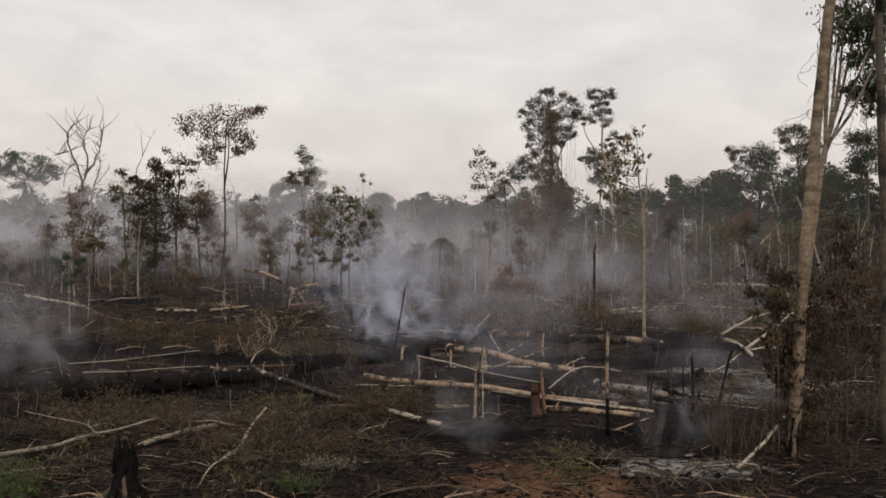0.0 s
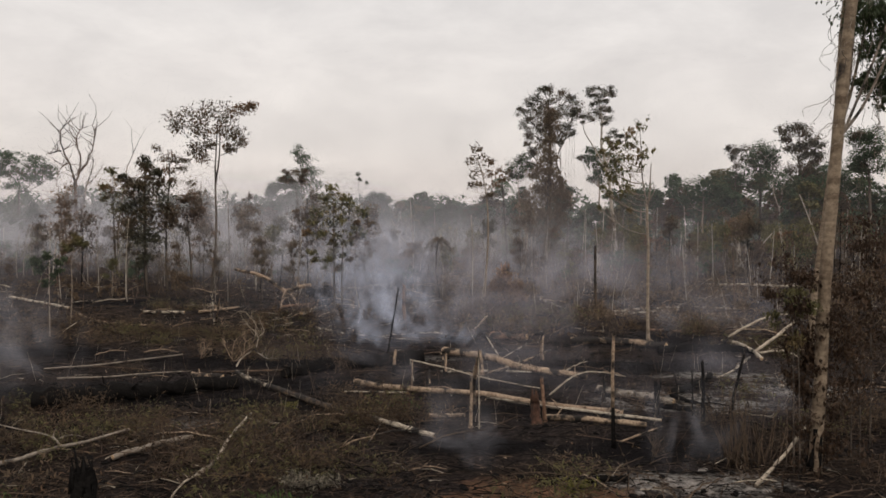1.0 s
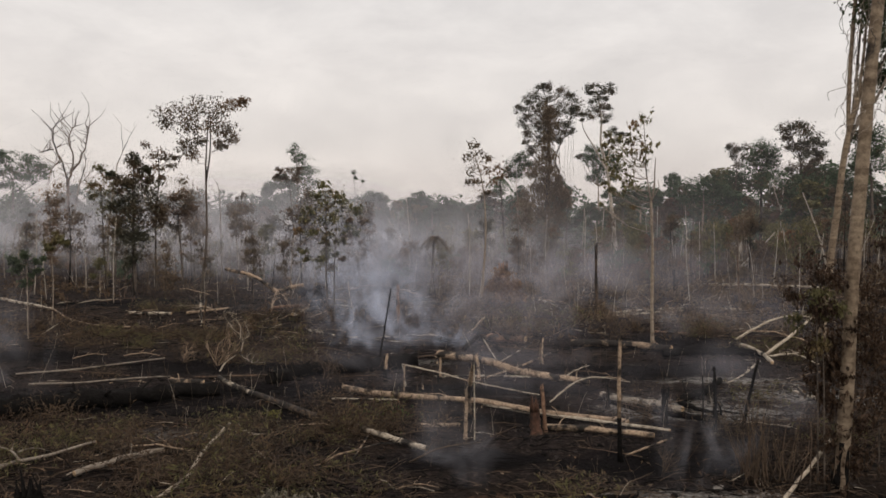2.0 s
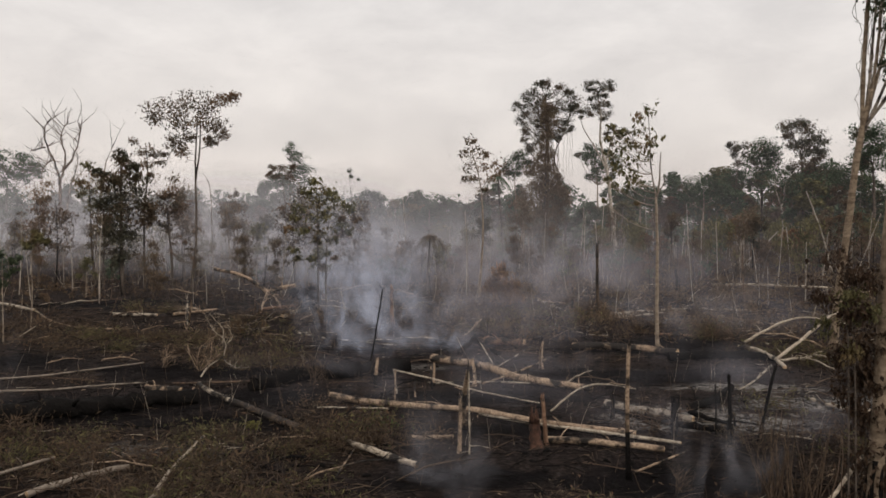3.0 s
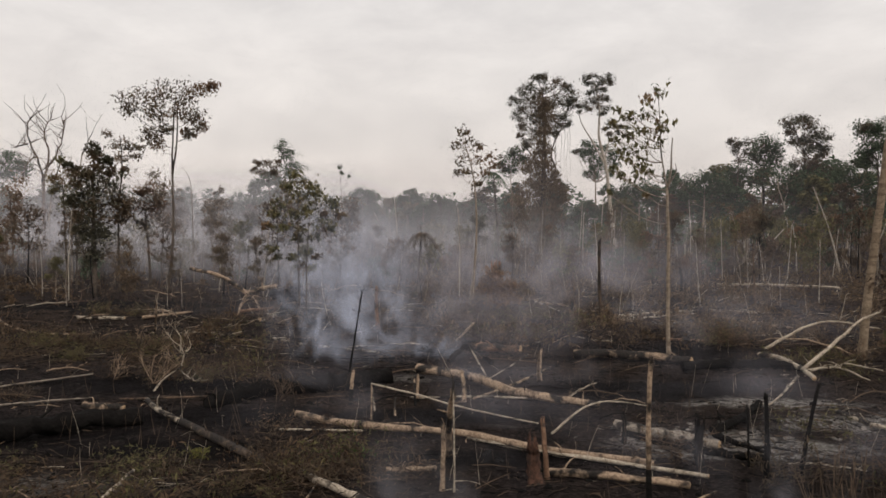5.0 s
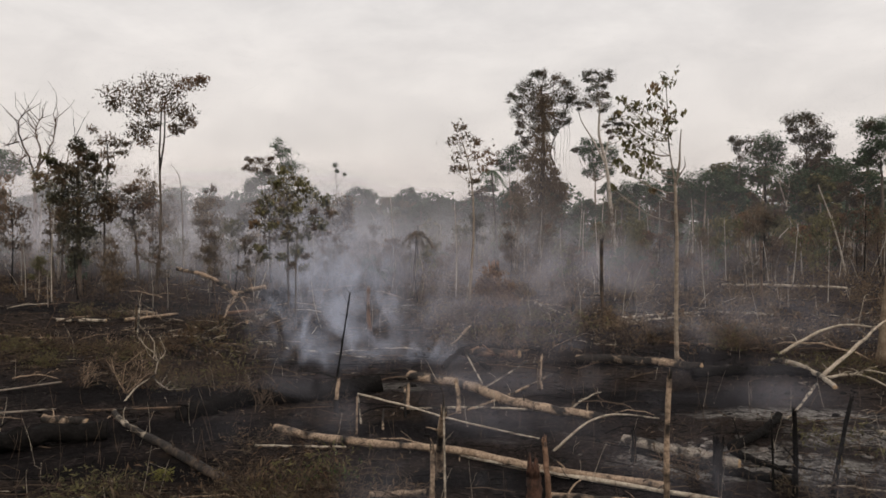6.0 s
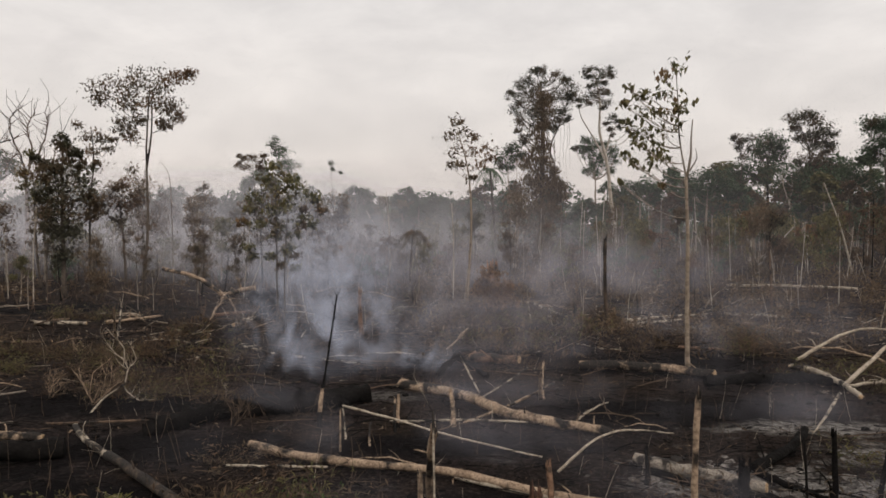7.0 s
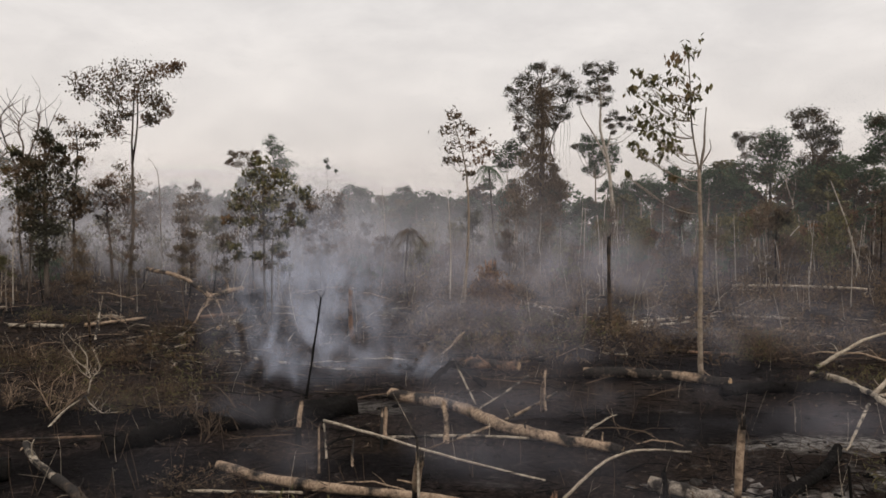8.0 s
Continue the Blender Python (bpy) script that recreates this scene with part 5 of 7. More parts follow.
def build_edge_details():
    """Pale leaning dead poles and rust-brown trees before the forest."""
    pole = "pale dead pole leaning at the forest edge"
    bare_tree("dead_tree", [(66.31, 178, -2), (66.67, 178, 4.3), (67.49, 178, 10.8)], 0.42, [([(66.67, 178, 4.3), (65.05, 178, 7.67), (64.56, 178, 10.35)], 0.15)], BARK_WHITE, pole, 401, 2)
    bare_tree("dead_tree", [(59.89, 176, -0.97), (62.07, 176, 3.25), (64.57, 176, 7.9)], 0.34, [([(62.07, 176, 3.25), (61.82, 176, 5.46)], 0.1)], BARK_WHITE, pole, 402, 1)
    bare_tree("dead_tree", [(96.81, 225, 1.54), (96.08, 225, 10.32), (95.73, 225, 13.97)], 0.6, [([(95.74, 225, 13.53), (94.35, 225, 17.61), (93.87, 225, 20.52)], 0.3), ([(95.74, 225, 13.53), (96.56, 225, 17.61), (96.22, 225, 20.23)], 0.3)], BARK_PALE, "pale forked dead tree before dark forest", 403, 2)
    bare_tree("dead_tree", [(72.38, 150, 1.36), (70.22, 150, 7.82), (67.31, 150, 15.16)], 0.25, [([(70.22, 150, 7.82), (69.81, 150, 10.12)], 0.1)], BARK_WHITE, pole, 404, 2)
    bare_tree("dead_tree", [(56.26, 150, -1.39), (57.32, 150, 2.3), (62.33, 150, 7.82)], 0.28, [([(57.32, 150, 2.3), (58.38, 150, 5.52)], 0.08)], BARK_WHITE, pole, 405, 2)
    bare_tree("dead_tree", [(40.89, 186, -1.79), (42.51, 186, 2.92), (42.01, 186, 7.63)], 0.2, [([(42.51, 186, 2.92), (43.44, 186, 5.87)], 0.08)], BARK_WHITE, pole, 406, 2)
    for k, (px, py, dist, r) in enumerate(((1470, 390, 160, 22), (1355, 365, 170, 20), (1175, 392, 165, 12), (1425, 380, 185, 18), (1205, 400, 175, 14))):
        c = ((px - 784) / 1391 * (dist - 22.8) + 2.3, dist, 8.54 + (371 - py) / 1391 * (dist - 22.8))
        q = r / 1391 * (dist - 22.8)
        tree("rusty_tree", [(c[0], dist, 0), (c[0] + 0.3, dist, c[2] * 0.6), c], 0.2, [(c[0] + q * dx, dist, c[2] + q * dz, q * 0.45) for dx, dz in ((-0.7, 0.1), (0.0, 0.35), (0.7, 0.05), (-0.3, -0.35), (0.4, -0.4), (0.0, -0.9), (-0.5, -0.9), (0.5, -1.2))], LEAF_RUST if k != 3 else LEAF_OLIVE, BARK_TREE,
             "small tree with rust-brown scorched crown", 0.65, 16, 0.3, 420 + k, "tree", "scorched trees at the forest edge", droop=0.8, slim=0.45)
    tree("thin_tree", [(-18.8, 181, 0), (-18.09, 181, 9.04), (-18.6, 181, 19.67)], 0.14, [(-18.72, 181, 20.71, 0.52), (-18.34, 181, 19.42, 0.39), (-16.52, 181, 18.64, 0.39)], LEAF_GREEN, BARK_TREE, "thin bare-stemmed tree with a tuft of leaves on top", 0.7, 12, 0.8, 430)
    tree("thin_tree", [(-21.5, 150, 0), (-21.47, 150, 5.96), (-21.66, 150, 12.2)], 0.14, [(-21.66, 150, 12.42, 0.75), (-20.91, 150, 10.81, 0.75), (-22.42, 150, 10.27, 0.64)], LEAF_OLIVE, BARK_TREE, "thin tree with sparse olive crown", 0.6, 12, 0.6, 431)


build_named_trees()
build_edge_details()
hanging_vines("liana_curtain", 29.5, 192, 29.0, 3.0, 12.0, 12, "bare lianas hanging from a towering tree's crown", 91)
hanging_vines("liana_curtain", 24.8, 191.5, 25.0, 4.5, 14.0, 12, "brown lianas hanging round a tall trunk", 92)


# ---- palms ----
def palm(foot, crown_at, r, fronds, length, label, seed, mat):
    rng = random.Random(seed)
    foot = lifted((foot[0], foot[1], -0.1))
    thing = base("palm", foot, label, "palm")
    s = Shape()
    s.tube(bend((0, 0, 0), Vector(crown_at) - foot, 8, 0, rng, 0.4), r, r * 0.8, 8, 0.08, seed)
    part("trunk", s, BARK_TREE, thing)
    c = Vector(crown_at) - foot
    for k in range(fronds):
        w = 6.283 * k / fronds + rng.uniform(-0.3, 0.3)
        lift = rng.uniform(-0.1, 0.9)
        f = Shape()
        pts = []
        for i in range(9):
            q = i / 8 * length
            pts.append(c + Vector((math.cos(w) * q * (0.9 - 0.2 * lift), math.sin(w) * q * (0.9 - 0.2 * lift), lift * q - q * q / length * (0.75 + lift * 0.7))))
        f.tube(pts, length * 0.012, length * 0.004, 4, 0)
        for i in range(1, 9):
            way = (pts[i] - pts[i - 1]).normalized()
            side = way.cross(Vector((0, 0, 1))).normalized()
            for j in (-1, 1):
                for h in (0.0, 0.5):
                    p = pts[i - 1].lerp(pts[i], h)
                    e = p + side * j * length * 0.16 + way * length * 0.08 - Vector((0, 0, length * 0.07))
                    b = f.count
                    f.verts += [p - way * 0.06 * length * 0.2, p + way * 0.1 * length * 0.3, e]
                    f.faces.append((b, b + 1, b + 2))
                    f.count += 3
        part("frond", f, mat, thing)
    return thing


palm((15.5, 182, 0), (14.06, 182, 19.28), 0.22, 14, 4.6, "tall palm with arching fronds above the far scrub", 41, LEAF_FOREST)
palm((-0.8, 111, 0), (-0.17, 111, 7.44), 0.12, 17, 2.7, "small dark palm with drooping scorched fronds", 42, LEAF_SCORCHED)


# ---- the vine-hung tree at the edge of the clearing ----
def build_vine_tree():
    rng = random.Random(77)
    foot = Vector((14.9, 33.2, rise_of(14.9, 33.2) - 0.2))
    thing = base("vine_hung_tree", foot, "tall leaning tree with tan ringed bark, hung with bare vines", "tree")
    line = [foot, (15.09, 33.2, 3.62), (15.21, 33.2, 7.47), (15.52, 33.3, 11.3), (15.92, 33.5, 15.36), (16.47, 33.8, 19.48), (17.3, 34.2, 24.38), (18.34, 35, 30.06)]
    s = Shape()
    path = [p - foot for p in smooth_path(line, 7)]
    s.tube(path, 0.25, 0.19, 14, 0.06, 5, flare=0.2)
    part("trunk", s, BARK_BIG, thing)
    foot_mark = Shape()
    foot_mark.tube([path[0] + (path[3] - path[0]) * f for f in (-0.05, 0.4, 0.8, 1.2)], 0.30, 0.225, 14, 0.2, 6)
    part("burnt_foot", foot_mark, CHAR, thing)
    for k in range(9):
        z = 0.5 + k * 0.05
        i = int(len(path) * z)
        for q in range(5):
            v = Shape()
            w = rng.uniform(0, 6.28)
            p = path[min(i, len(path) - 1)] + Vector((math.cos(w) * 0.35, math.sin(w) * 0.35, 0))
            pts = [p]
            way = Vector((math.cos(w), math.sin(w) * 0.5, rng.uniform(-0.4, 0.6)))
            for j in range(18):
                way += Vector((rng.uniform(-0.8, 0.7), rng.uniform(-0.5, 0.5), rng.uniform(-0.7, 0.35)))
                way.normalize()
                pts.append(pts[-1] + way * rng.uniform(0.05, 0.15))
            v.tube(pts, 0.016, 0.009, 3, 0)
            part("vine", v, BARK_DEAD, thing)
    creeper = Shape()
    around = []
    for z, dx, r in ((1.2, 0.4, 0.7), (2.2, -0.5, 0.6), (3.0, 0.5, 0.8), (3.8, -0.4, 0.55), (4.6, 0.7, 0.8), (5.4, -0.6, 0.6), (6.2, 0.6, 0.7), (7.0, 0.9, 0.6), (7.6, -0.5, 0.45), (5.0, 1.3, 0.6), (2.5, 1.2, 0.7), (6.8, -1.0, 0.45), (0.6, 0.2, 0.8), (1.8, 0.1, 0.7), (3.4, 0.9, 0.9), (4.2, 0.1, 0.5), (5.8, 0.3, 0.5), (1.5, 1.4, 0.9), (4.0, 1.6, 0.8), (5.9, 1.5, 0.7), (7.4, 1.5, 0.5)):
        around.append((dx, rng.uniform(-0.6, 0.5), z, r))
    leaf_cloud(creeper, around, 0.22, 34, rng, 0.9, 0.5)
    tagged(part("creeper", creeper, LEAF_LITTER, thing, "withered creeper leaves round the trunk", smooth=False), kind="stuff")
    # second, slimmer trunk breaking into many stems
    far = 65.0
    foot2 = Vector((29.6, far, rise_of(29.6, far) - 0.2))
    other = base("multi_stemmed_tree", foot2, "slim tree splitting into many stems with green vine leaves", "tree")
    t = Shape()
    t.tube([p - foot2 for p in smooth_path([foot2, (29.98, 65, 4.11), (30.63, 65, 9.73), (31.23, 65, 14.85), (32.08, 65, 19.02)], 6)], 0.3, 0.2, 10, 0.08, 9, flare=0.15)
    part("trunk", t, BARK_BIG, other)

    def spot(px, py, back=0.0):
        return Vector(((px - 784) / 1391 * far, far + back, 10 + (392 - py) / 1391 * far)) - foot2

    fork = spot(1457, 288)
    for k, (px, py) in enumerate(((1470, 20), (1488, 60), (1500, -20), (1512, 90), (1525, 20), (1540, 60), (1480, -40))):
        q = Shape()
        e = spot(px, py, rng.uniform(-2, 2))
        q.tube(smooth_path([fork + Vector((0, 0, k * 0.25)), (fork + e) / 2 + Vector((rng.uniform(-0.4, 0.4), 0, -0.6)), e, e + Vector((rng.uniform(0, 1.2), 0, 4.2))], 5), 0.13, 0.07, 6, 0.1, k)
        part("stem", q, BARK_DEAD if k % 2 else BARK_BIG, other)
    leaves = Shape()
    blobs = []
    for px, py, r in ((1490, 60, 1.5), (1510, 110, 1.5), (1525, 60, 1.7), (1540, 130, 1.3), (1500, 10, 1.7), (1535, 0, 2.1), (1550, 60, 1.7), (1505, 160, 0.9), (1520, -50, 2.3), (1560, 150, 1.0), (1480, -60, 1.5), (1570, -30, 2.3), (1545, 30, 1.8), (1560, 100, 1.6), (1535, 95, 1.4), (1550, 180, 1.2), (1575, 190, 1.4), (1515, 40, 1.2), (1580, 60, 1.8), (1530, 160, 1.0)):
        c = spot(px, py, rng.uniform(-1.2, 1.2))
        blobs.append((c.x, c.y, c.z, r))
    leaf_cloud(leaves, blobs, 0.36, 60, rng, 0.8, 0.5)
    part("crown", leaves, LEAF_GREEN, other, smooth=False)
    for k in range(48):
        v = Shape()
        pts = [spot(rng.uniform(1455, 1590), rng.uniform(-120, 170), rng.uniform(-1.5, 1.5))]
        curl = rng.uniform(0.1, 0.5)
        for j in range(12):
            pts.append(pts[-1] + Vector((rng.uniform(-curl, curl), rng.uniform(-0.2, 0.2), -rng.uniform(0.1, 0.9))))
        v.tube(pts, 0.03, 0.018, 4, 0, tip=False)
        part("vine", v, BARK_DEAD, other)
    # dark trunk at the clearing's border
    tree("dark_tree", [(20.2, 35.5, 0), (20.23, 36, 9.34), (19.96, 36, 15), (19.71, 36, 21.61), (19.69, 36, 27.64)], 0.3,
         [((1540 - 784) / 1391 * 36, 36, 20.5, 1.0), ((1570 - 784) / 1391 * 36, 36.5, 20.0, 1.3), ((1600 - 784) / 1391 * 36, 36, 19, 1.2), ((1540 - 784) / 1391 * 36, 36, 22.5, 1.5), ((1600 - 784) / 1391 * 36, 36, 23, 1.8)],
         LEAF_GREEN, BARK_TREE, "tree with dark sooty trunk and green leaves", 0.28, 30, 0.6, 51, r_top=0.7)
    # scorched undergrowth round the trunks
    for px, py, dist, r, mat, sd in ((1362, 470, 33, 0.75, LEAF_LITTER, 1), (1372, 520, 33, 0.6, LEAF_OLIVE, 2), (1475, 480, 35, 0.9, LEAF_LITTER, 3), (1460, 560, 34.5, 0.9, LEAF_LITTER, 4), (1385, 620, 34, 0.7, LEAF_LITTER, 5),
                                     (1495, 400, 37, 0.8, LEAF_LITTER, 6), (1545, 560, 37, 0.9, LEAF_LITTER, 7), (1390, 560, 34, 0.6, LEAF_LITTER, 8), (1530, 470, 38, 0.8, LEAF_BROWN, 9)):
        x = (px - 784) / 1391 * dist
        z = 10 + (392 - py) / 1391 * dist
        tree("undergrowth_sapling", [(x + 0.4, dist + 0.2, 0), (x + 0.2, dist, z * 0.6), (x, dist, z)], 0.045, [(x, dist, z, r), (x + 0.5, dist, z - 0.6, r * 0.8), (x - 0.3, dist + 0.3, z - 1.0, r * 0.7), (x + 0.2, dist, z - 1.7, r * 0.6)], mat, BARK_TREE,
             "scorched sapling with limp dark brown leaves", 0.24, 24, 0.3, 60 + sd, "sapling", "saplings round the vine-hung tree", droop=0.9)


build_vine_tree()


# ---- forest behind the clearing ----
def crown_blobs(rng, height, wide, low, n):
    """A deep, lumpy crown: blobs over an uneven dome that reaches low on all sides."""
    out = []
    for k in range(n):
        w, e = rng.uniform(0, 6.283), rng.uniform(-0.35, 1.0)
        q = math.sqrt(max(0.05, 1 - max(0, e) ** 2)) * rng.uniform(0.55, 1.0)
        out.append((math.cos(w) * q * wide, math.sin(w) * q * wide, height - low + e * low * rng.uniform(0.75, 1.0), wide * rng.uniform(0.22, 0.4)))
    return out


def build_forest():
    rng = random.Random(11)
    kinds = []
    specs = ((24, 5.5, 9, LEAF_FOREST, "dark green canopy tree in a dense forest edge"), (20, 4.6, 9, LEAF_FOREST, "rounded dark green forest tree"), (28, 6.5, 10, LEAF_FOREST, "broad tall canopy tree in the forest"),
             (17, 4.0, 8, LEAF_OLIVE, "olive-brown forest-edge tree, scorched below"), (22, 4.0, 12, LEAF_GREEN, "narrow dark forest tree"), (14, 3.6, 7, LEAF_SCORCHED, "low browned tree at the forest edge"),
             (26, 5.0, 7, LEAF_SCORCHED, "tall tree with an open brownish crown"))
    for i, (h, wide, low, mat, label) in enumerate(specs):
        y = 700 + i * 30
        blobs = [(x, v + y, z, r) for x, v, z, r in crown_blobs(rng, h, wide, low, 24)]
        kinds.append((tree("forest_tree", [(0, y, 0), (0.4, y, h * 0.5), (0, y, h * 0.9)], 0.3 + h * 0.008, blobs, mat, BARK_LIGHT if i % 2 else BARK_TREE, label,
                           1.15, 9, 0.4, 100 + i, "tree", "trees of the forest edge", twig=False, joined=True, shell=34.0, slim=0.7, droop=0.1, limb=0.2), h))
    # the forest stands nearer on one side than on the other
    for k in range(185):
        x = rng.uniform(-230, 250)
        front = 300 - 0.28 * (x + 230) if x < 20 else 215 - 0.12 * x
        deep = rng.random()
        y = front + deep * 110
        low_tree = rng.random() < 0.35
        ob, h = rng.choice(kinds)
        sky = (21 if x < -20 else 19 + 0.06 * max(0, x)) * (0.72 + 0.4 * deep)
        s = (sky / h) * (rng.uniform(0.45, 0.7) if low_tree else rng.uniform(0.8, 1.12))
        m = Matrix.Translation((x, y, rise_of(x, y))) @ Matrix.Rotation(rng.uniform(0, 6.28), 4, "Z") @ Matrix.Diagonal((s * rng.uniform(0.9, 1.3), s * rng.uniform(0.9, 1.3), s, 1))
        copy_thing(ob, m)
    for i, (ob, h) in enumerate(kinds):
        ob.location = (-150 + 45 * i, 330 - 12 * i, 0)
    # far woods to the horizon
    s = Shape()
    for k in range(520):
        x, y = rng.uniform(-560, 560), rng.uniform(380, 560)
        h = rng.uniform(14, 27)
        leaf_cloud(s, [(x, y, h - 3, 4.5), (x + rng.uniform(-4, 4), y, h - 9, 6)], 2.4, 4, rng, shell=2.2, slim=0.7)
    for k in range(300):
        x = rng.uniform(-420, 420)
        leaf_cloud(s, [(x, rng.uniform(318, 372), rng.uniform(1, 11), rng.uniform(3.5, 6.0))], 2.6, 4, rng, shell=2.6, slim=0.8)
    tagged(part("far_woods", s, LEAF_FOREST, smooth=False), "grey-green woods in the far distance", "forest", kind="stuff")


build_forest()


def build_scrub():
    """Thin dead stems and browned bushes between the clearing and the forest."""
    rng = random.Random(21)
    stems = []
    for i in range(7):
        h = (9, 7, 12, 5, 10, 14, 8)[i]
        mat = (BARK_WHITE, CHAR, BARK_WHITE, CHAR, BARK_DEAD, BARK_WHITE, BARK_TREE)[i]
        o = Vector((0, 900 + i * 10, 0))
        limbs = []
        for k in range(4):
            a = o + Vector((0, 0, h * rng.uniform(0.45, 0.95)))
            e = a + Vector((rng.uniform(-1, 1), rng.uniform(-1, 1), rng.uniform(0.5, 1.6))) * 0.9
            limbs.append(([a, (a + e) / 2 + Vector((0.1, 0, 0)), e], 0.035))
        stems.append(bare_tree("dead_sapling", [o, o + Vector((rng.uniform(-0.5, 0.5), 0, h * 0.5)), o + Vector((rng.uniform(-0.9, 0.9), 0, h))], 0.13, limbs, mat,
                               "thin dead standing stem, pale and bare" if mat is not CHAR else "thin charred standing stem", 200 + i, 2, "dead sapling", "dead standing stems"))
    bushes = []
    for i in range(6):
        h = (5.5, 4.0, 7.5, 3.0, 6.0, 4.5)[i]
        mat = (LEAF_BROWN, LEAF_SCORCHED, LEAF_OLIVE, LEAF_BROWN, LEAF_SCORCHED, LEAF_FOREST)[i]
        y = 1000 + i * 10
        blobs = [(rng.uniform(-1, 1) * h * 0.32, y + rng.uniform(-1, 1) * h * 0.25, h * rng.uniform(0.35, 0.95), h * rng.uniform(0.13, 0.22)) for k in range(9)]
        bushes.append(tree("scorched_bush", [(0, y, 0), (0.1, y, h * 0.5), (0, y, h * 0.85)], 0.07, blobs, mat, BARK_TREE, "browned bush with limp leaves at the forest edge", 0.7, 6, 0.15, 300 + i, "bush", "scorched bushes", droop=0.8, slim=0.4, twig=False, joined=True))
    for i, ob in enumerate(stems + bushes):
        ob.location = (-60 + 11 * i, 150 + 3 * (i % 5), 0)
    for k in range(225):
        y = rng.uniform(96, 195)
        x = rng.uniform(-0.62, 0.66) * y
        s = rng.uniform(0.35, 1.1) * (1.1 if y > 140 else 0.75)
        lean = rng.gauss(0, 0.07) if rng.random() < 0.85 else rng.gauss(0, 0.5)
        copy_thing(rng.choice(stems), Matrix.Translation((x, y, rise_of(x, y) - 0.1)) @ Matrix.Rotation(rng.uniform(0, 6.28), 4, "Z") @ Matrix.Rotation(lean, 4, "X") @ Matrix.Diagonal((s, s, s, 1)))
    # pale stems close before the dark forest
    for k in range(64):
        y = rng.uniform(140, 200)
        x = rng.uniform(0.02, 0.62) * y
        s = rng.uniform(0.35, 1.0)
        lean = rng.gauss(0, 0.05) if rng.random() < 0.8 else rng.gauss(0, 0.4)
        copy_thing(stems[rng.choice((0, 2, 5, 5, 4))], Matrix.Translation((x, y, rise_of(x, y) - 0.1)) @ Matrix.Rotation(rng.uniform(0, 6.28), 4, "Z") @ Matrix.Rotation(lean, 4, "X") @ Matrix.Diagonal((s, s, s, 1)))
    for k in range(290):
        y = rng.uniform(128, 215)
        x = rng.uniform(-0.62, 0.68) * y
        s = rng.uniform(0.6, 1.3) * (1.05 if x > 5 else 1.0) * (0.7 if y < 145 else 1.0)
        copy_thing(rng.choice(bushes), Matrix.Translation((x, y, rise_of(x, y) - 0.1)) @ Matrix.Rotation(rng.uniform(0, 6.28), 4, "Z") @ Matrix.Diagonal((s, s, s, 1)))


build_scrub()


def build_edge_trees():
    """Thin scorched trees standing between the clearing and the forest."""
    rng = random.Random(27)
    kinds = []
    for i in range(6):
        h = (11, 13, 9, 14, 10, 12)[i]
        y = 160 + i
        mat = (LEAF_SCORCHED, LEAF_BROWN, LEAF_OLIVE, LEAF_SCORCHED, LEAF_DUSK, LEAF_CREEPER)[i]
        blobs = [(rng.gauss(0, 1) * h * 0.09, y + rng.gauss(0, 1) * h * 0.09, h * rng.uniform(0.45, 1.0), h * rng.uniform(0.03, 0.08)) for k in range(16)]
        kinds.append(tree("thin_tree", [(0, y, 0), (rng.uniform(-0.6, 0.6), y, h * 0.5), (rng.uniform(-0.9, 0.9), y, h)], 0.17, blobs, mat, (BARK_TREE, CHAR, BARK_LIGHT)[i % 3],
                          ("thin tree with scorched hanging leaves", "thin charred tree with dead brown leaves", "thin pale-trunked tree with olive leaves")[i % 3], 0.5, 6, 0.4, 350 + i, "tree", "thin trees at the clearing's edge", joined=True, droop=0.8, sub=1.6, limb=0.3, loose=2.0))
    spots = ((-46, 118), (-54, 121), (-27, 128), (-21, 137), (-30, 148), (-17, 150), (-42, 140), (-36, 160), (-24, 165), (-58, 150), (-65, 138), (-50, 170), (-10, 170), (-68, 165), (9, 150), (17, 160), (30, 150), (46, 160), (56, 150), (64, 170), (38, 175),
             (75, 160), (84, 175), (-13, 143), (-33, 137), (-20, 122), (52, 135), (70, 140), (24, 170), (-75, 150), (93, 165), (60, 185))
    spots += ((-30, 108), (-25, 112), (-19, 105), (-15, 112), (-34, 116), (-44, 108), (-52, 112), (-11, 118), (-22, 100), (12, 122), (40, 128), (27, 132), (-4, 128), (48, 145), (35, 140))
    for k, (x, y) in enumerate(spots):
        s = rng.uniform(0.75, 1.15) * (0.62 if k > 31 else 1.0)
        m = Matrix.Translation((x, y, rise_of(x, y) - 0.1)) @ Matrix.Rotation(rng.uniform(0, 6.28), 4, "Z") @ Matrix.Diagonal((s, s, s, 1))
        if k < len(kinds):
            kinds[k].matrix_basis = m
        else:
            copy_thing(rng.choice(kinds), m)


build_edge_trees()


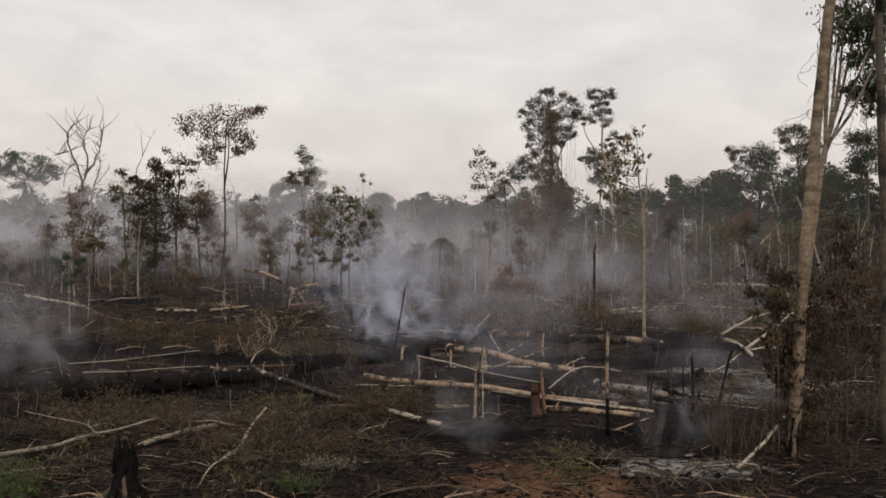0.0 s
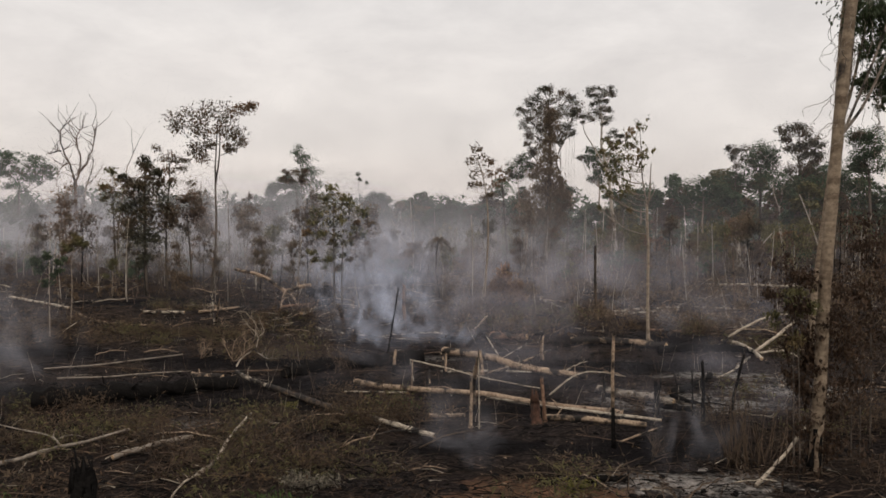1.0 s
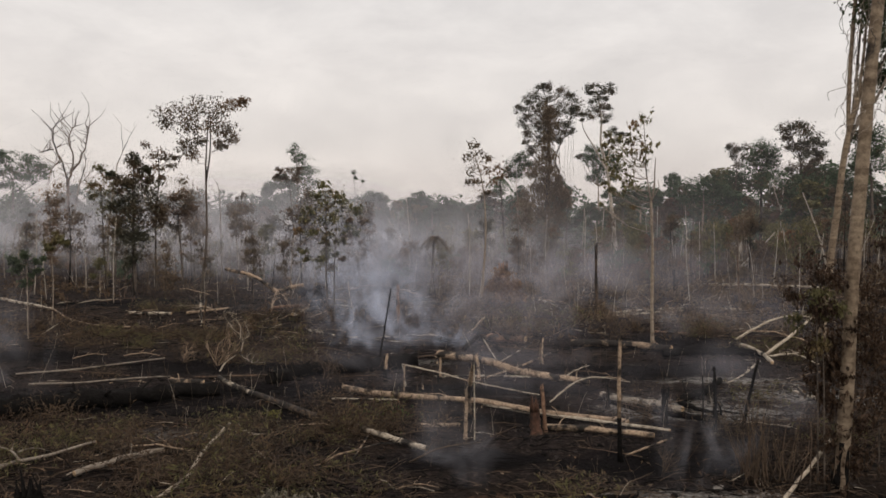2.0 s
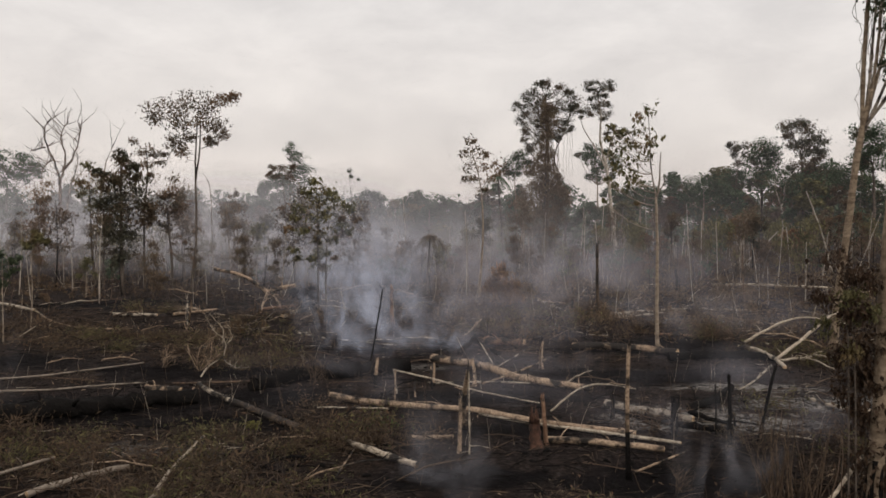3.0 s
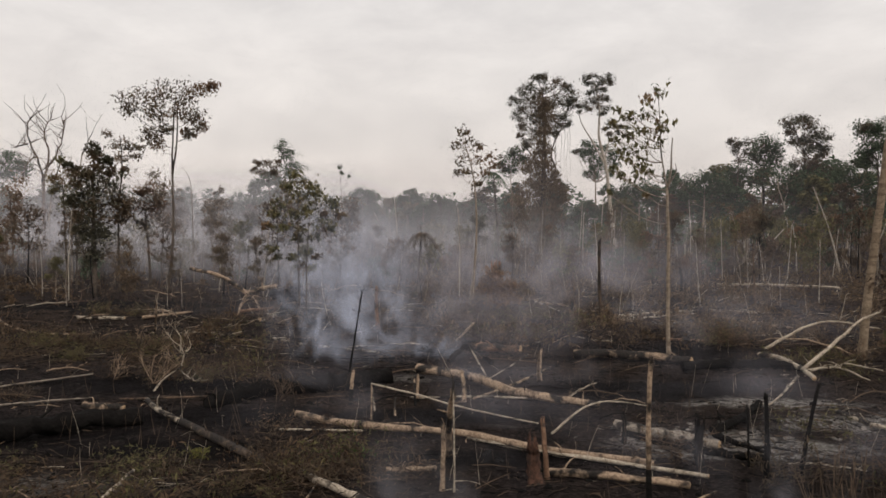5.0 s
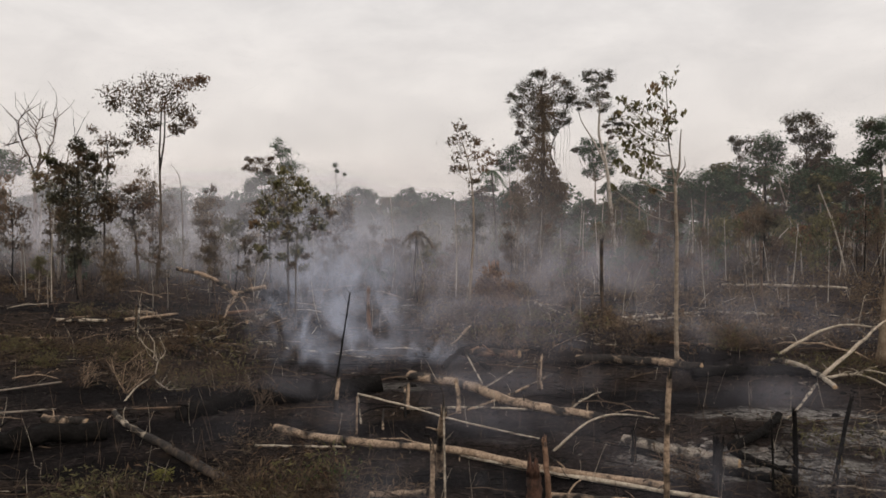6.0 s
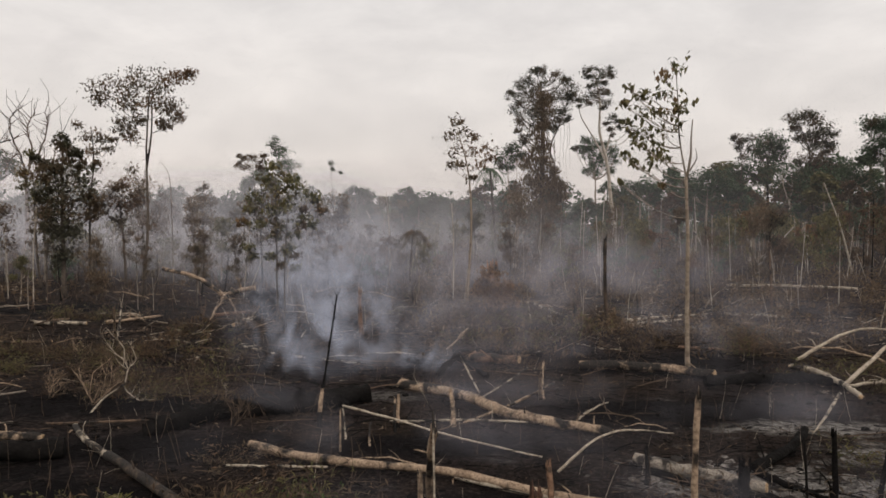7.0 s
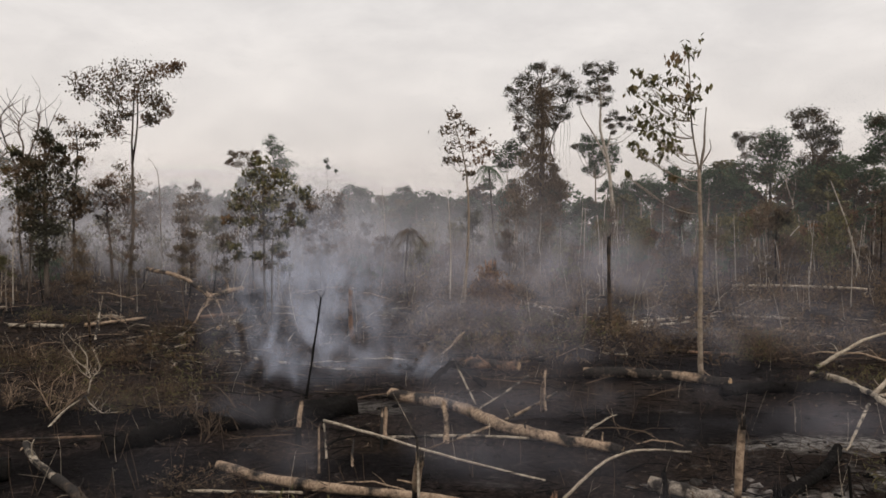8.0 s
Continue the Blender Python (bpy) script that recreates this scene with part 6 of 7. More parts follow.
# ---- litter and brush on the burnt ground ----
def build_litter():
    rng = random.Random(31)
    for name, mat, n, label in (("charred_twigs", CHAR, 5600, "charred twigs and sticks strewn over the ground"), ("dry_twigs", BARK_BRUSH, 3000, "dry brown twigs strewn over the ground"), ("pale_twigs", BARK_PALE, 420, "bleached twigs strewn over the ground")):
        s = Shape()
        for k in range(n):
            y = 24 + 85 * rng.random() ** 1.5
            x = rng.uniform(-0.62, 0.66) * y
            if mat is not CHAR and (burnt_or_shaded(x, y) or noise.noise(Vector((x * 0.16, y * 0.22, 5.1))) < -0.12):
                continue
            ln = rng.uniform(0.3, 1.6) * (1 if y < 60 else 1.6)
            w = rng.gauss(0, 0.7) + rng.choice((0, 3.14))
            z = rise_of(x, y) + rng.uniform(0.01, 0.2)
            e = Vector((math.cos(w) * ln, math.sin(w) * ln, rng.gauss(0, 0.12) * ln))
            p = Vector((x, y, z))
            s.tube([p, p + e * 0.5 + Vector((0, 0, rng.uniform(-0.05, 0.12))), p + e], rng.uniform(0.012, 0.032) * (1 if y < 60 else 1.3), 0.008, 3, 0, tip=False)
        tagged(part(name, s, mat), label, "twigs", kind="stuff")
    s = Shape()
    for k in range(3600):
        y = 24 + 60 * rng.random() ** 1.5
        x = rng.uniform(-0.62, 0.66) * y
        s.blob((x, y, rise_of(x, y)), 0.04 + 0.16 * rng.random() ** 3, rng)
    tagged(part("charred_clods", s, CHAR, smooth=False), "lumps of charcoal and burnt earth", "debris", kind="stuff")
    s = Shape()
    for k in range(11000):
        y = 24 + 66 * rng.random() ** 1.3
        x = rng.uniform(-0.62, 0.66) * y
        if noise.noise(Vector((x * 0.11, y * 0.17, 7.7))) < 0.04 or burnt_or_shaded(x, y):
            continue
        s.leaf(Vector((x, y, rise_of(x, y) + rng.uniform(0.02, 0.12))), rng.uniform(0.07, 0.22), rng, 0.0, 0.4)
    tagged(part("leaf_litter", s, LEAF_LITTER, smooth=False), "dry brown leaves on the ground", "leaf litter", kind="stuff")


def build_ash():
    rng = random.Random(83)
    for x, y, rx, ry, n, label in ((9.6, 31.4, 3.8, 1.3, 170, "heaps of white ash and burnt crumbs"), (13.0, 46.0, 5.0, 2.2, 170, "drifts of pale ash lumps between charred logs"), (21, 47, 4, 1.5, 90, "small heaps of pale ash")):
        s = Shape()
        for k in range(n):
            px, py = x + rng.gauss(0, rx * 0.5), y + rng.gauss(0, ry * 0.5)
            s.blob((px, py, rise_of(px, py)), 0.05 + 0.22 * rng.random() ** 2.5, rng, 0.45, 0.55)
        tagged(part("ash_heap", s, ASH, smooth=False), label, "ash", kind="stuff")
    s = Shape()
    for k in range(2600):
        y = 25 + 60 * rng.random() ** 1.3
        x = rng.uniform(-0.6, 0.64) * y
        if noise.noise(Vector((x * 0.18, y * 0.25, 11.7))) < 0.08 or burnt_or_shaded(x, y):
            continue
        s.leaf(Vector((x, y, rise_of(x, y) + rng.uniform(0.02, 0.07))), rng.uniform(0.06, 0.45), rng, 0.0, 0.2)
    tagged(part("bark_chips", s, BARK_LOG, smooth=False), "tan bark flakes and splinters on the ground", "debris", kind="stuff")


build_litter()
build_ash()


def build_sticks():
    """Loose dead sticks and thin poles, all over the clearing."""
    rng = random.Random(71)
    meshes = []
    for i in range(12):
        ln = (1.6, 2.2, 3.0, 3.8, 4.6, 5.5, 1.9, 2.6, 3.4, 6.5, 4.2, 2.4)[i]
        r = rng.uniform(0.022, 0.05)
        mat = (BARK_DARK if i == 8 else BARK_LOG, CHAR, BARK_PALE if i == 2 else BARK_BRUSH, BARK_BRUSH)[i % 4]
        s = Shape()
        pts = bend((-ln / 2, 0, 0.06), (ln / 2, 0, 0.06), 7, rng.uniform(-0.02, 0.12) * ln, rng, 0.09 * ln)
        s.tube(pts, r, r * 0.5, 6, 0.15, i)
        for k in range(3):
            q = pts[rng.randrange(2, 7)]
            s.tube(bend(q, q + Vector((rng.uniform(0.1, 0.7), rng.uniform(-0.5, 0.5), rng.uniform(0.05, 0.5))) * ln * 0.28, 4, 0, rng, 0.1), r * 0.5, r * 0.2, 4, 0.1)
        ob = part("fallen_stick", s, mat)
        tagged(ob, ("tan dead stick with sooty patches on burnt ground", "charred stick on burnt ground", "bleached dead stick on burnt ground" if i == 2 else "brown scorched stick on burnt ground", "thin dark dead stick among brush")[i % 4], "stick", "loose sticks in the clearing")
        meshes.append(ob)
    for k in range(290):
        y = 25 + 100 * rng.random() ** 1.3
        x = rng.uniform(-0.6, 0.64) * y
        w = rng.gauss(0, 0.55) + rng.choice((0.0, 3.1416))
        s = rng.uniform(0.7, 1.3) * (1 if y < 60 else 1.35)
        m = Matrix.Translation((x, y, rise_of(x, y) + 0.02)) @ Matrix.Rotation(w, 4, "Z") @ Matrix.Rotation(-abs(rng.gauss(0, 0.16)), 4, "Y") @ Matrix.Diagonal((s, s, s, 1))
        if k < len(meshes):
            meshes[k].matrix_basis = m
        else:
            ob = rng.choice(meshes)
            c = copy_thing(ob, Matrix.Identity(4))
            c.matrix_basis = m

def build_far_clutter():
    """Sticks and withered scrub between the near logs and the forest, past counting."""
    rng = random.Random(72)
    for name, mat, n, label in (("far_sticks", BARK_LOG, 260, "tan dead sticks lying far back in the clearing"), ("far_pale_sticks", BARK_PALE, 640, "bleached dead sticks lying far back in the clearing"), ("far_dark_sticks", BARK_DARK, 600, "sooty dead sticks lying far back in the clearing")):
        s = Shape()
        for k in range(n):
            y = rng.uniform(66, 138)
            x = rng.uniform(-0.56, 0.62) * y
            if burnt_or_shaded(x, y) or noise.noise(Vector((x * 0.09, y * 0.09, 4.4))) < -0.1 + (0.15 if x < 0 else 0.0):
                continue
            ln = rng.uniform(0.8, 3.6)
            w = rng.gauss(0, 1.1)
            p = Vector((x, y, rise_of(x, y) + 0.08))
            e = p + Vector((math.cos(w) * ln, math.sin(w) * ln, max(0.0, rng.gauss(0.1, 0.35)) * ln))
            s.tube(bend(p, e, 3, 0.05, rng, 0.3), rng.uniform(0.02, 0.055), 0.015, 4, 0.1, tip=False)
        tagged(part(name, s, mat), label, "sticks", kind="stuff")
    s = Shape()
    for k in range(620):
        y = rng.uniform(68, 140)
        x = rng.uniform(-0.56, 0.62) * y
        if noise.noise(Vector((x * 0.05, y * 0.05, 9.2))) < -0.1:
            continue
        h = rng.uniform(0.3, 1.0)
        leaf_cloud(s, [(x, y, h * 0.6 + rise_of(x, y), h)], 0.5, 7, rng, 0.5, 0.4)
    tagged(part("withered_scrub", s, LEAF_BROWN, smooth=False), "low withered brown scrub far back in the clearing", "scrub", kind="stuff")
    # russet scrub on the side where the smoke is thin
    s = Shape()
    for k in range(520):
        y = rng.uniform(74, 150)
        x = rng.uniform(0.0, 0.6) * y
        if noise.noise(Vector((x * 0.06, y * 0.06, 3.1))) < -0.12:
            continue
        h = rng.uniform(0.3, 1.1) * (1.0 if y < 115 else 1.7)
        leaf_cloud(s, [(x, y, h * 0.7 + rise_of(x, y), h)], 0.42, 8, rng, 0.6, 0.35, loose=1.3)
    tagged(part("russet_scrub", s, LEAF_CREEPER, smooth=False), "dry russet scrub before the forest", "scrub", kind="stuff")
    # thin upright shoots and broken stems
    for name, mat, n, y0, y1, tall, r, label in (("near_shoots", BARK_BRUSH, 520, 34, 75, 1.3, 0.012, "thin dry shoots standing on burnt ground"), ("pale_shoots", BARK_PALE, 150, 40, 80, 1.2, 0.011, "thin bleached shoots standing on burnt ground"),
                                                 ("far_shoots", BARK_PALE, 170, 80, 165, 3.6, 0.032, "thin pale stems standing before the forest"), ("far_dark_shoots", BARK_DARK, 190, 80, 165, 3.6, 0.04, "thin sooty stems standing before the forest")):
        s = Shape()
        for k in range(n):
            y = rng.uniform(y0, y1)
            x = rng.uniform(-0.58, 0.62) * y
            h = tall * rng.uniform(0.3, 1.5)
            p = Vector((x, y, rise_of(x, y) - 0.03))
            e = p + Vector((rng.gauss(0, 0.22) * h, rng.gauss(0, 0.2) * h, h))
            s.tube(bend(p, e, 4, 0, rng, 0.07 * h), r * rng.uniform(0.7, 1.3), r * 0.45, 3, 0.1, tip=False)
            if rng.random() < 0.4:
                q = p + (e - p) * rng.uniform(0.4, 0.8)
                s.tube([q, q + Vector((rng.gauss(0, 0.25), rng.gauss(0, 0.2), rng.uniform(0.1, 0.35))) * h], r * 0.6, r * 0.3, 3, 0.1, tip=False)
        tagged(part(name, s, mat), label, "stems", kind="stuff")


build_sticks()
build_far_clutter()


def brush_pile(at, wide, tall, twigs, leaves, mat, leaf_mat, label, seed):
    """A tangle of bent dead twigs with some leaves left."""
    rng = random.Random(seed)
    foot = Vector((at[0], at[1], rise_of(at[0], at[1])))
    thing = base("brush", foot, label, "brush", "brush on the burnt ground")
    s = Shape()
    lv = Shape()
    for k in range(twigs):
        a = Vector((rng.gauss(0, wide * 0.5), rng.gauss(0, wide * 0.5), tall * rng.uniform(0, 0.3)))
        way = Vector((rng.gauss(0, 1), rng.gauss(0, 1), rng.uniform(-0.1, 0.9))).normalized()
        p = [a]
        for j in range(4):
            way = (way + Vector((rng.gauss(0, 0.4), rng.gauss(0, 0.4), rng.gauss(-0.08, 0.3)))).normalized()
            q = p[-1] + way * wide * rng.uniform(0.15, 0.42)
            q.z = min(max(q.z, 0.02), tall)
            p.append(q)
        s.tube(p, rng.uniform(0.007, 0.018), 0.004, 3, 0, tip=False)
        for j in range(leaves):
            lv.leaf(p[rng.randrange(1, 5)] + Vector((rng.gauss(0, 0.1), rng.gauss(0, 0.1), rng.gauss(0, 0.08))), rng.uniform(0.1, 0.3), rng, 0.5, 0.24)
    tagged(part("tangle", s, mat, thing), kind="stuff")
    if leaves:
        part("foliage", lv, leaf_mat, thing, smooth=False)
    return thing


def twiggy_bush(at, tall, lean, mat, label, seed):
    """A leafless bush: every limb forks again and again."""
    rng = random.Random(seed)
    foot = lifted(at)
    thing = base("dead_bush", foot, label, "dead bush", "dead bushes")

    def grow(s, p, way, ln, r, level):
        pts = [p]
        for j in range(3):
            way = (way + Vector((rng.gauss(0, 0.22), rng.gauss(0, 0.22), rng.gauss(0.03, 0.15)))).normalized()
            pts.append(pts[-1] + way * ln / 3)
        s.tube(pts, r, r * 0.6, 5 if level > 1 else 3, 0.1, seed, tip=False)
        if level:
            for j in range(3 if level > 1 else 2):
                grow(s, pts[rng.randrange(1, 4)], (way + Vector((rng.gauss(0, 0.6), rng.gauss(0, 0.6), rng.gauss(0.05, 0.4)))).normalized(), ln * rng.uniform(0.55, 0.8), r * 0.55, level - 1)

    for k in range(4):
        s = Shape()
        way = Vector((lean + rng.gauss(0, 0.55), rng.gauss(0, 0.5), 1)).normalized()
        grow(s, Vector((rng.gauss(0, 0.06), rng.gauss(0, 0.06), -0.05)), way, tall * 0.5, 0.032, 4)
        part("branch", s, mat, thing)
    return thing


def build_brush():
    rng = random.Random(44)
    kinds = [brush_pile((60, 70 + i * 5), w, h, n, lv, mat, lm, label, 500 + i) for i, (w, h, n, lv, mat, lm, label) in enumerate((
        (1.2, 0.9, 40, 4, BARK_BRUSH, LEAF_LITTER, "low tangle of dead twigs with brown leaves"), (1.6, 1.1, 40, 1, BARK_BRUSH, LEAF_LITTER, "bare grey tangle of dead branches"),
        (1.0, 0.8, 40, 5, BARK_BRUSH, LEAF_OLIVE, "low shrub, olive leaves dusted with ash"), (1.3, 1.1, 50, 5, BARK_BRUSH, LEAF_SCORCHED, "scorched shrub with curled leaves"),
        (0.9, 1.4, 30, 3, BARK_BRUSH, LEAF_BROWN, "upright dry shoots with few leaves")))]
    spots = ((-12.5, 58, 18, 4.5), (-10, 37, 15, 3.5), (-3.5, 42, 12, 2.0), (-18, 45, 14, 5), (6, 92, 16, 7), (20, 78, 18, 9), (-25, 66, 22, 9), (-5, 33, 14, 3.5), (30, 62, 14, 7), (-10, 100, 16, 12), (22, 40, 14, 4), (12, 70, 10, 8))
    more = [(rng.uniform(-0.55, 0.6), rng.uniform(26, 80)) for k in range(85)]
    for u, y in more:
        px = u * y
        s = rng.uniform(0.6, 1.5) * (1.0 if y < 70 else 1.6)
        if burnt_or_shaded(px, y):
            continue
        copy_thing(rng.choice(kinds), Matrix.Translation((px, y, rise_of(px, y) - 0.03)) @ Matrix.Rotation(rng.uniform(0, 6.28), 4, "Z") @ Matrix.Diagonal((s, s, s * rng.uniform(0.6, 1.2), 1)))
    for x, y, n, r in spots:
        for k in range(n):
            px, py = x + rng.gauss(0, r * 0.6), y + rng.gauss(0, r * 0.45)
            s = rng.uniform(0.7, 1.5)
            if burnt_or_shaded(px, py):
                continue
            copy_thing(rng.choice(kinds), Matrix.Translation((px, py, rise_of(px, py) - 0.03)) @ Matrix.Rotation(rng.uniform(0, 6.28), 4, "Z") @ Matrix.Diagonal((s, s, s, 1)))
    # leafy clumps: kinds 2 to 4 carry olive, scorched and brown leaves
    r4 = random.Random(46)
    for x, y, n, w, d in ((-18.5, 69.5, 16, 3.5, 2.0), (-25.5, 71.5, 12, 3, 1.6), (-13, 60, 14, 3.0, 2.0), (-14.8, 41.0, 11, 3.5, 1.2), (-9.5, 42.0, 5, 1.6, 0.9), (-17.5, 37.5, 8, 3, 1.2), (-2.2, 42.3, 9, 1.3, 1.0), (-8, 34.2, 5, 2.8, 1.2), (-5, 40, 4, 1.8, 1.0), (9, 88, 10, 4, 2.4), (5.6, 75, 8, 2, 2), (22, 72, 8, 3, 2), (-29, 92, 12, 5, 3), (-16, 84, 10, 4, 3)):
        for k in range(n):
            px, py = x + r4.gauss(0, w * 0.6), y + r4.gauss(0, d * 0.6)
            s = r4.uniform(0.5, 1.15) * (1.0 if y < 50 else 1.3)
            copy_thing(kinds[r4.choice((2, 2, 3, 4, 0))], Matrix.Translation((px, py, rise_of(px, py) - 0.03)) @ Matrix.Rotation(r4.uniform(0, 6.28), 4, "Z") @ Matrix.Diagonal((s, s, s * r4.uniform(0.7, 1.2), 1)))
    for k, (x, y, w, n) in enumerate(((-4.6, 30.6, 0.42, 46), (-3.9, 31.0, 0.35, 32), (-5.2, 30.9, 0.3, 24))):
        brush_pile((x, y), w, 1.0, n, 6, BARK_TREE, LEAF_DUSTY, "low bush with withered leaves whitened by ash", 860 + k)
    # more of the same farther back
    r3 = random.Random(45)
    tw, lv = Shape(), Shape()
    for k in range(420):
        y = r3.uniform(66, 140)
        x = r3.uniform(-0.58, 0.62) * y
        if noise.noise(Vector((x * 0.06, y * 0.06, 2.2))) < -0.05:
            continue
        o = Vector((x, y, rise_of(x, y)))
        w = r3.uniform(0.8, 2.6)
        for j in range(9):
            a = o + Vector((r3.gauss(0, w * 0.5), r3.gauss(0, w * 0.4), 0))
            e = a + Vector((r3.gauss(0, 0.6), r3.gauss(0, 0.4), r3.uniform(0.2, 1.3)))
            tw.tube(bend(a, e, 2, 0.1, r3, 0.3), 0.022, 0.01, 3, 0, tip=False)
        for j in range(22):
            lv.leaf(o + Vector((r3.gauss(0, w * 0.5), r3.gauss(0, w * 0.4), abs(r3.gauss(0, 0.45)))), r3.uniform(0.15, 0.4), r3, 0.5, 0.45)
    tagged(part("distant_brush_twigs", tw, BARK_BRUSH), "dead twigs of low burnt brush", "brush", kind="stuff")
    tagged(part("distant_brush_leaves", lv, LEAF_LITTER, smooth=False), "withered leaves of low burnt brush", "brush", kind="stuff")
    # dry canes beside the tall tree
    for k, (x, y) in enumerate(((11.9, 33.6), (12.6, 34.0), (13.1, 33.3), (12.2, 34.6))):
        r2 = random.Random(700 + k)
        foot = Vector((x, y, rise_of(x, y)))
        thing = base("dry_cane_clump", foot, "upright clump of dry brown canes", "canes", "dry canes by the tall tree")
        for j in range(16):
            a = Vector((r2.gauss(0, 0.3), r2.gauss(0, 0.3), 0))
            e = a + Vector((r2.gauss(0, 0.5), r2.gauss(0, 0.3), r2.uniform(1.0, 3.2)))
            s = Shape()
            s.tube(bend(a, e, 4, 0, r2, 0.2), 0.028, 0.012, 4, 0)
            part("cane", s, BARK_BRUSH, thing)
    # fresh green patches
    for k, (x, y, w, n) in enumerate(((-16.4, 29.0, 1.1, 110), (-15.6, 28.0, 0.9, 90), (-17.8, 30.6, 1.1, 80), (-5.7, 28.9, 0.55, 45), (-4.9, 28.2, 0.45, 36), (-1.9, 43.5, 0.7, 40), (-2.4, 42.6, 0.5, 30), (5.0, 30.3, 0.45, 60), (-7.7, 43.6, 0.26, 40))):
        brush_pile((x, y), w, 0.6 + 0.2 * w, n, 5, BARK_TREE, LEAF_LIME if k in (7, 8) else LEAF_FRESH, "patch of fresh green undergrowth spared by the fire", 800 + k)
    # whitish bush skeletons
    for k, (at, h, lean, mat, label) in enumerate((((-14.27, 57.33, 0), 3.4, 0.5, BARK_LOG, "tan-grey many-branched skeleton of a bush"), ((-12.37, 59.14, 0), 2.2, -0.2, BARK_BRUSH, "brown twiggy skeleton of a bush"), ((-7.68, 54.02, 0), 2.2, 0.3, BARK_BRUSH, "brown twiggy skeleton of a bush"),
                                                  ((-6.44, 52.89, 0), 1.8, 0.2, BARK_BRUSH, "dark twiggy skeleton of a bush"), ((-10.12, 59.73, 0), 2.0, -0.3, BARK_BRUSH, "dark twiggy skeleton of a bush"), ((-16.89, 58.58, 0), 1.6, 0.5, BARK_LOG, "tan-grey twiggy skeleton of a bush"),
                                                  ((6.21, 65.14, 0), 1.6, 0.1, BARK_BRUSH, "brown twiggy skeleton of a bush"), ((9, 34.8, 0), 1.3, 0.2, BARK_BRUSH, "brown twiggy skeleton of a bush"), ((21.82, 45.22, 0), 2.0, 0.3, BARK_BRUSH, "brown twiggy skeleton of a bush"))):
        twiggy_bush(at, h, lean, mat, label, 900 + k)
    bare_tree("dead_bush", [(-13.61, 55.25, 0), (-13.64, 57, 0.33), (-12.61, 57, 1.03)], 0.09,
              [([(-12.61, 57, 1.03), (-12.5, 57, 1.89), (-13.11, 57, 2.58), (-13.61, 57, 3.27)], 0.06), ([(-12.67, 57, 1.82), (-12.66, 57, 2.75), (-13.34, 57, 3.54)], 0.05),
               ([(-12.53, 57, 1.72), (-12.08, 57, 2.23), (-12.42, 57, 3.09)], 0.04), ([(-12.78, 57, 0.96), (-11.66, 56, 0.52), (-10.65, 56, 0.52)], 0.05)],
              BARK_PALE, "bleached skeleton of a crooked bush", 61, 16, "dead bush")
    bare_tree("dead_bush", [(-7.74, 51.74, 0), (-7.7, 55, -0.25), (-7.37, 55, 0.52)], 0.06,
              [([(-7.37, 55, 0.52), (-7.31, 55, 1.16), (-7.56, 55, 1.55)], 0.035), ([(-7.7, 55, -0.12), (-7.32, 55, 0.01), (-7.2, 55, -0.51)], 0.035), ([(-7.52, 55, 0.39), (-8.07, 55, 1.16)], 0.03)],
              BARK_DEAD, "grey skeleton of a crooked bush", 62, 12, "dead bush")


build_brush()


# ---- smoke ----
def veil(s, uvs, cx, cy, z0, wide, tall, yaw, bow, rng, nu=14, nv=8):
    """One billowing sheet of smoke; u and v run across and up."""
    i = s.count
    ph = rng.uniform(0, 20)
    for b in range(nv + 1):
        for a in range(nu + 1):
            u, v = a / nu, b / nv
            q = (u - 0.5) * wide
            d = bow * (4 * u * (1 - u)) + 0.12 * wide ** 0.7 * noise.noise(Vector((u * 3 + ph, v * 2.5, ph)))
            s.verts.append(Vector((cx + q * math.cos(yaw) - d * math.sin(yaw), cy + q * math.sin(yaw) + d * math.cos(yaw), z0 + v * tall)))
            uvs.append((u, v))
    for b in range(nv):
        for a in range(nu):
            k = i + b * (nu + 1) + a
            s.faces.append((k, k + 1, k + nu + 2, k + nu + 1))
    s.count += (nu + 1) * (nv + 1)


def smoke(name, sheets, mat, label, seed):
    rng = random.Random(seed)
    s, uvs = Shape(), []
    for sh in sheets:
        veil(s, uvs, *sh, rng)
    ob = part(name, s, mat)
    lay = ob.data.uv_layers.new(name="soft")
    for lp in ob.data.loops:
        lay.data[lp.index].uv = uvs[lp.vertex_index]
    return tagged(ob, label, "smoke", kind="stuff")


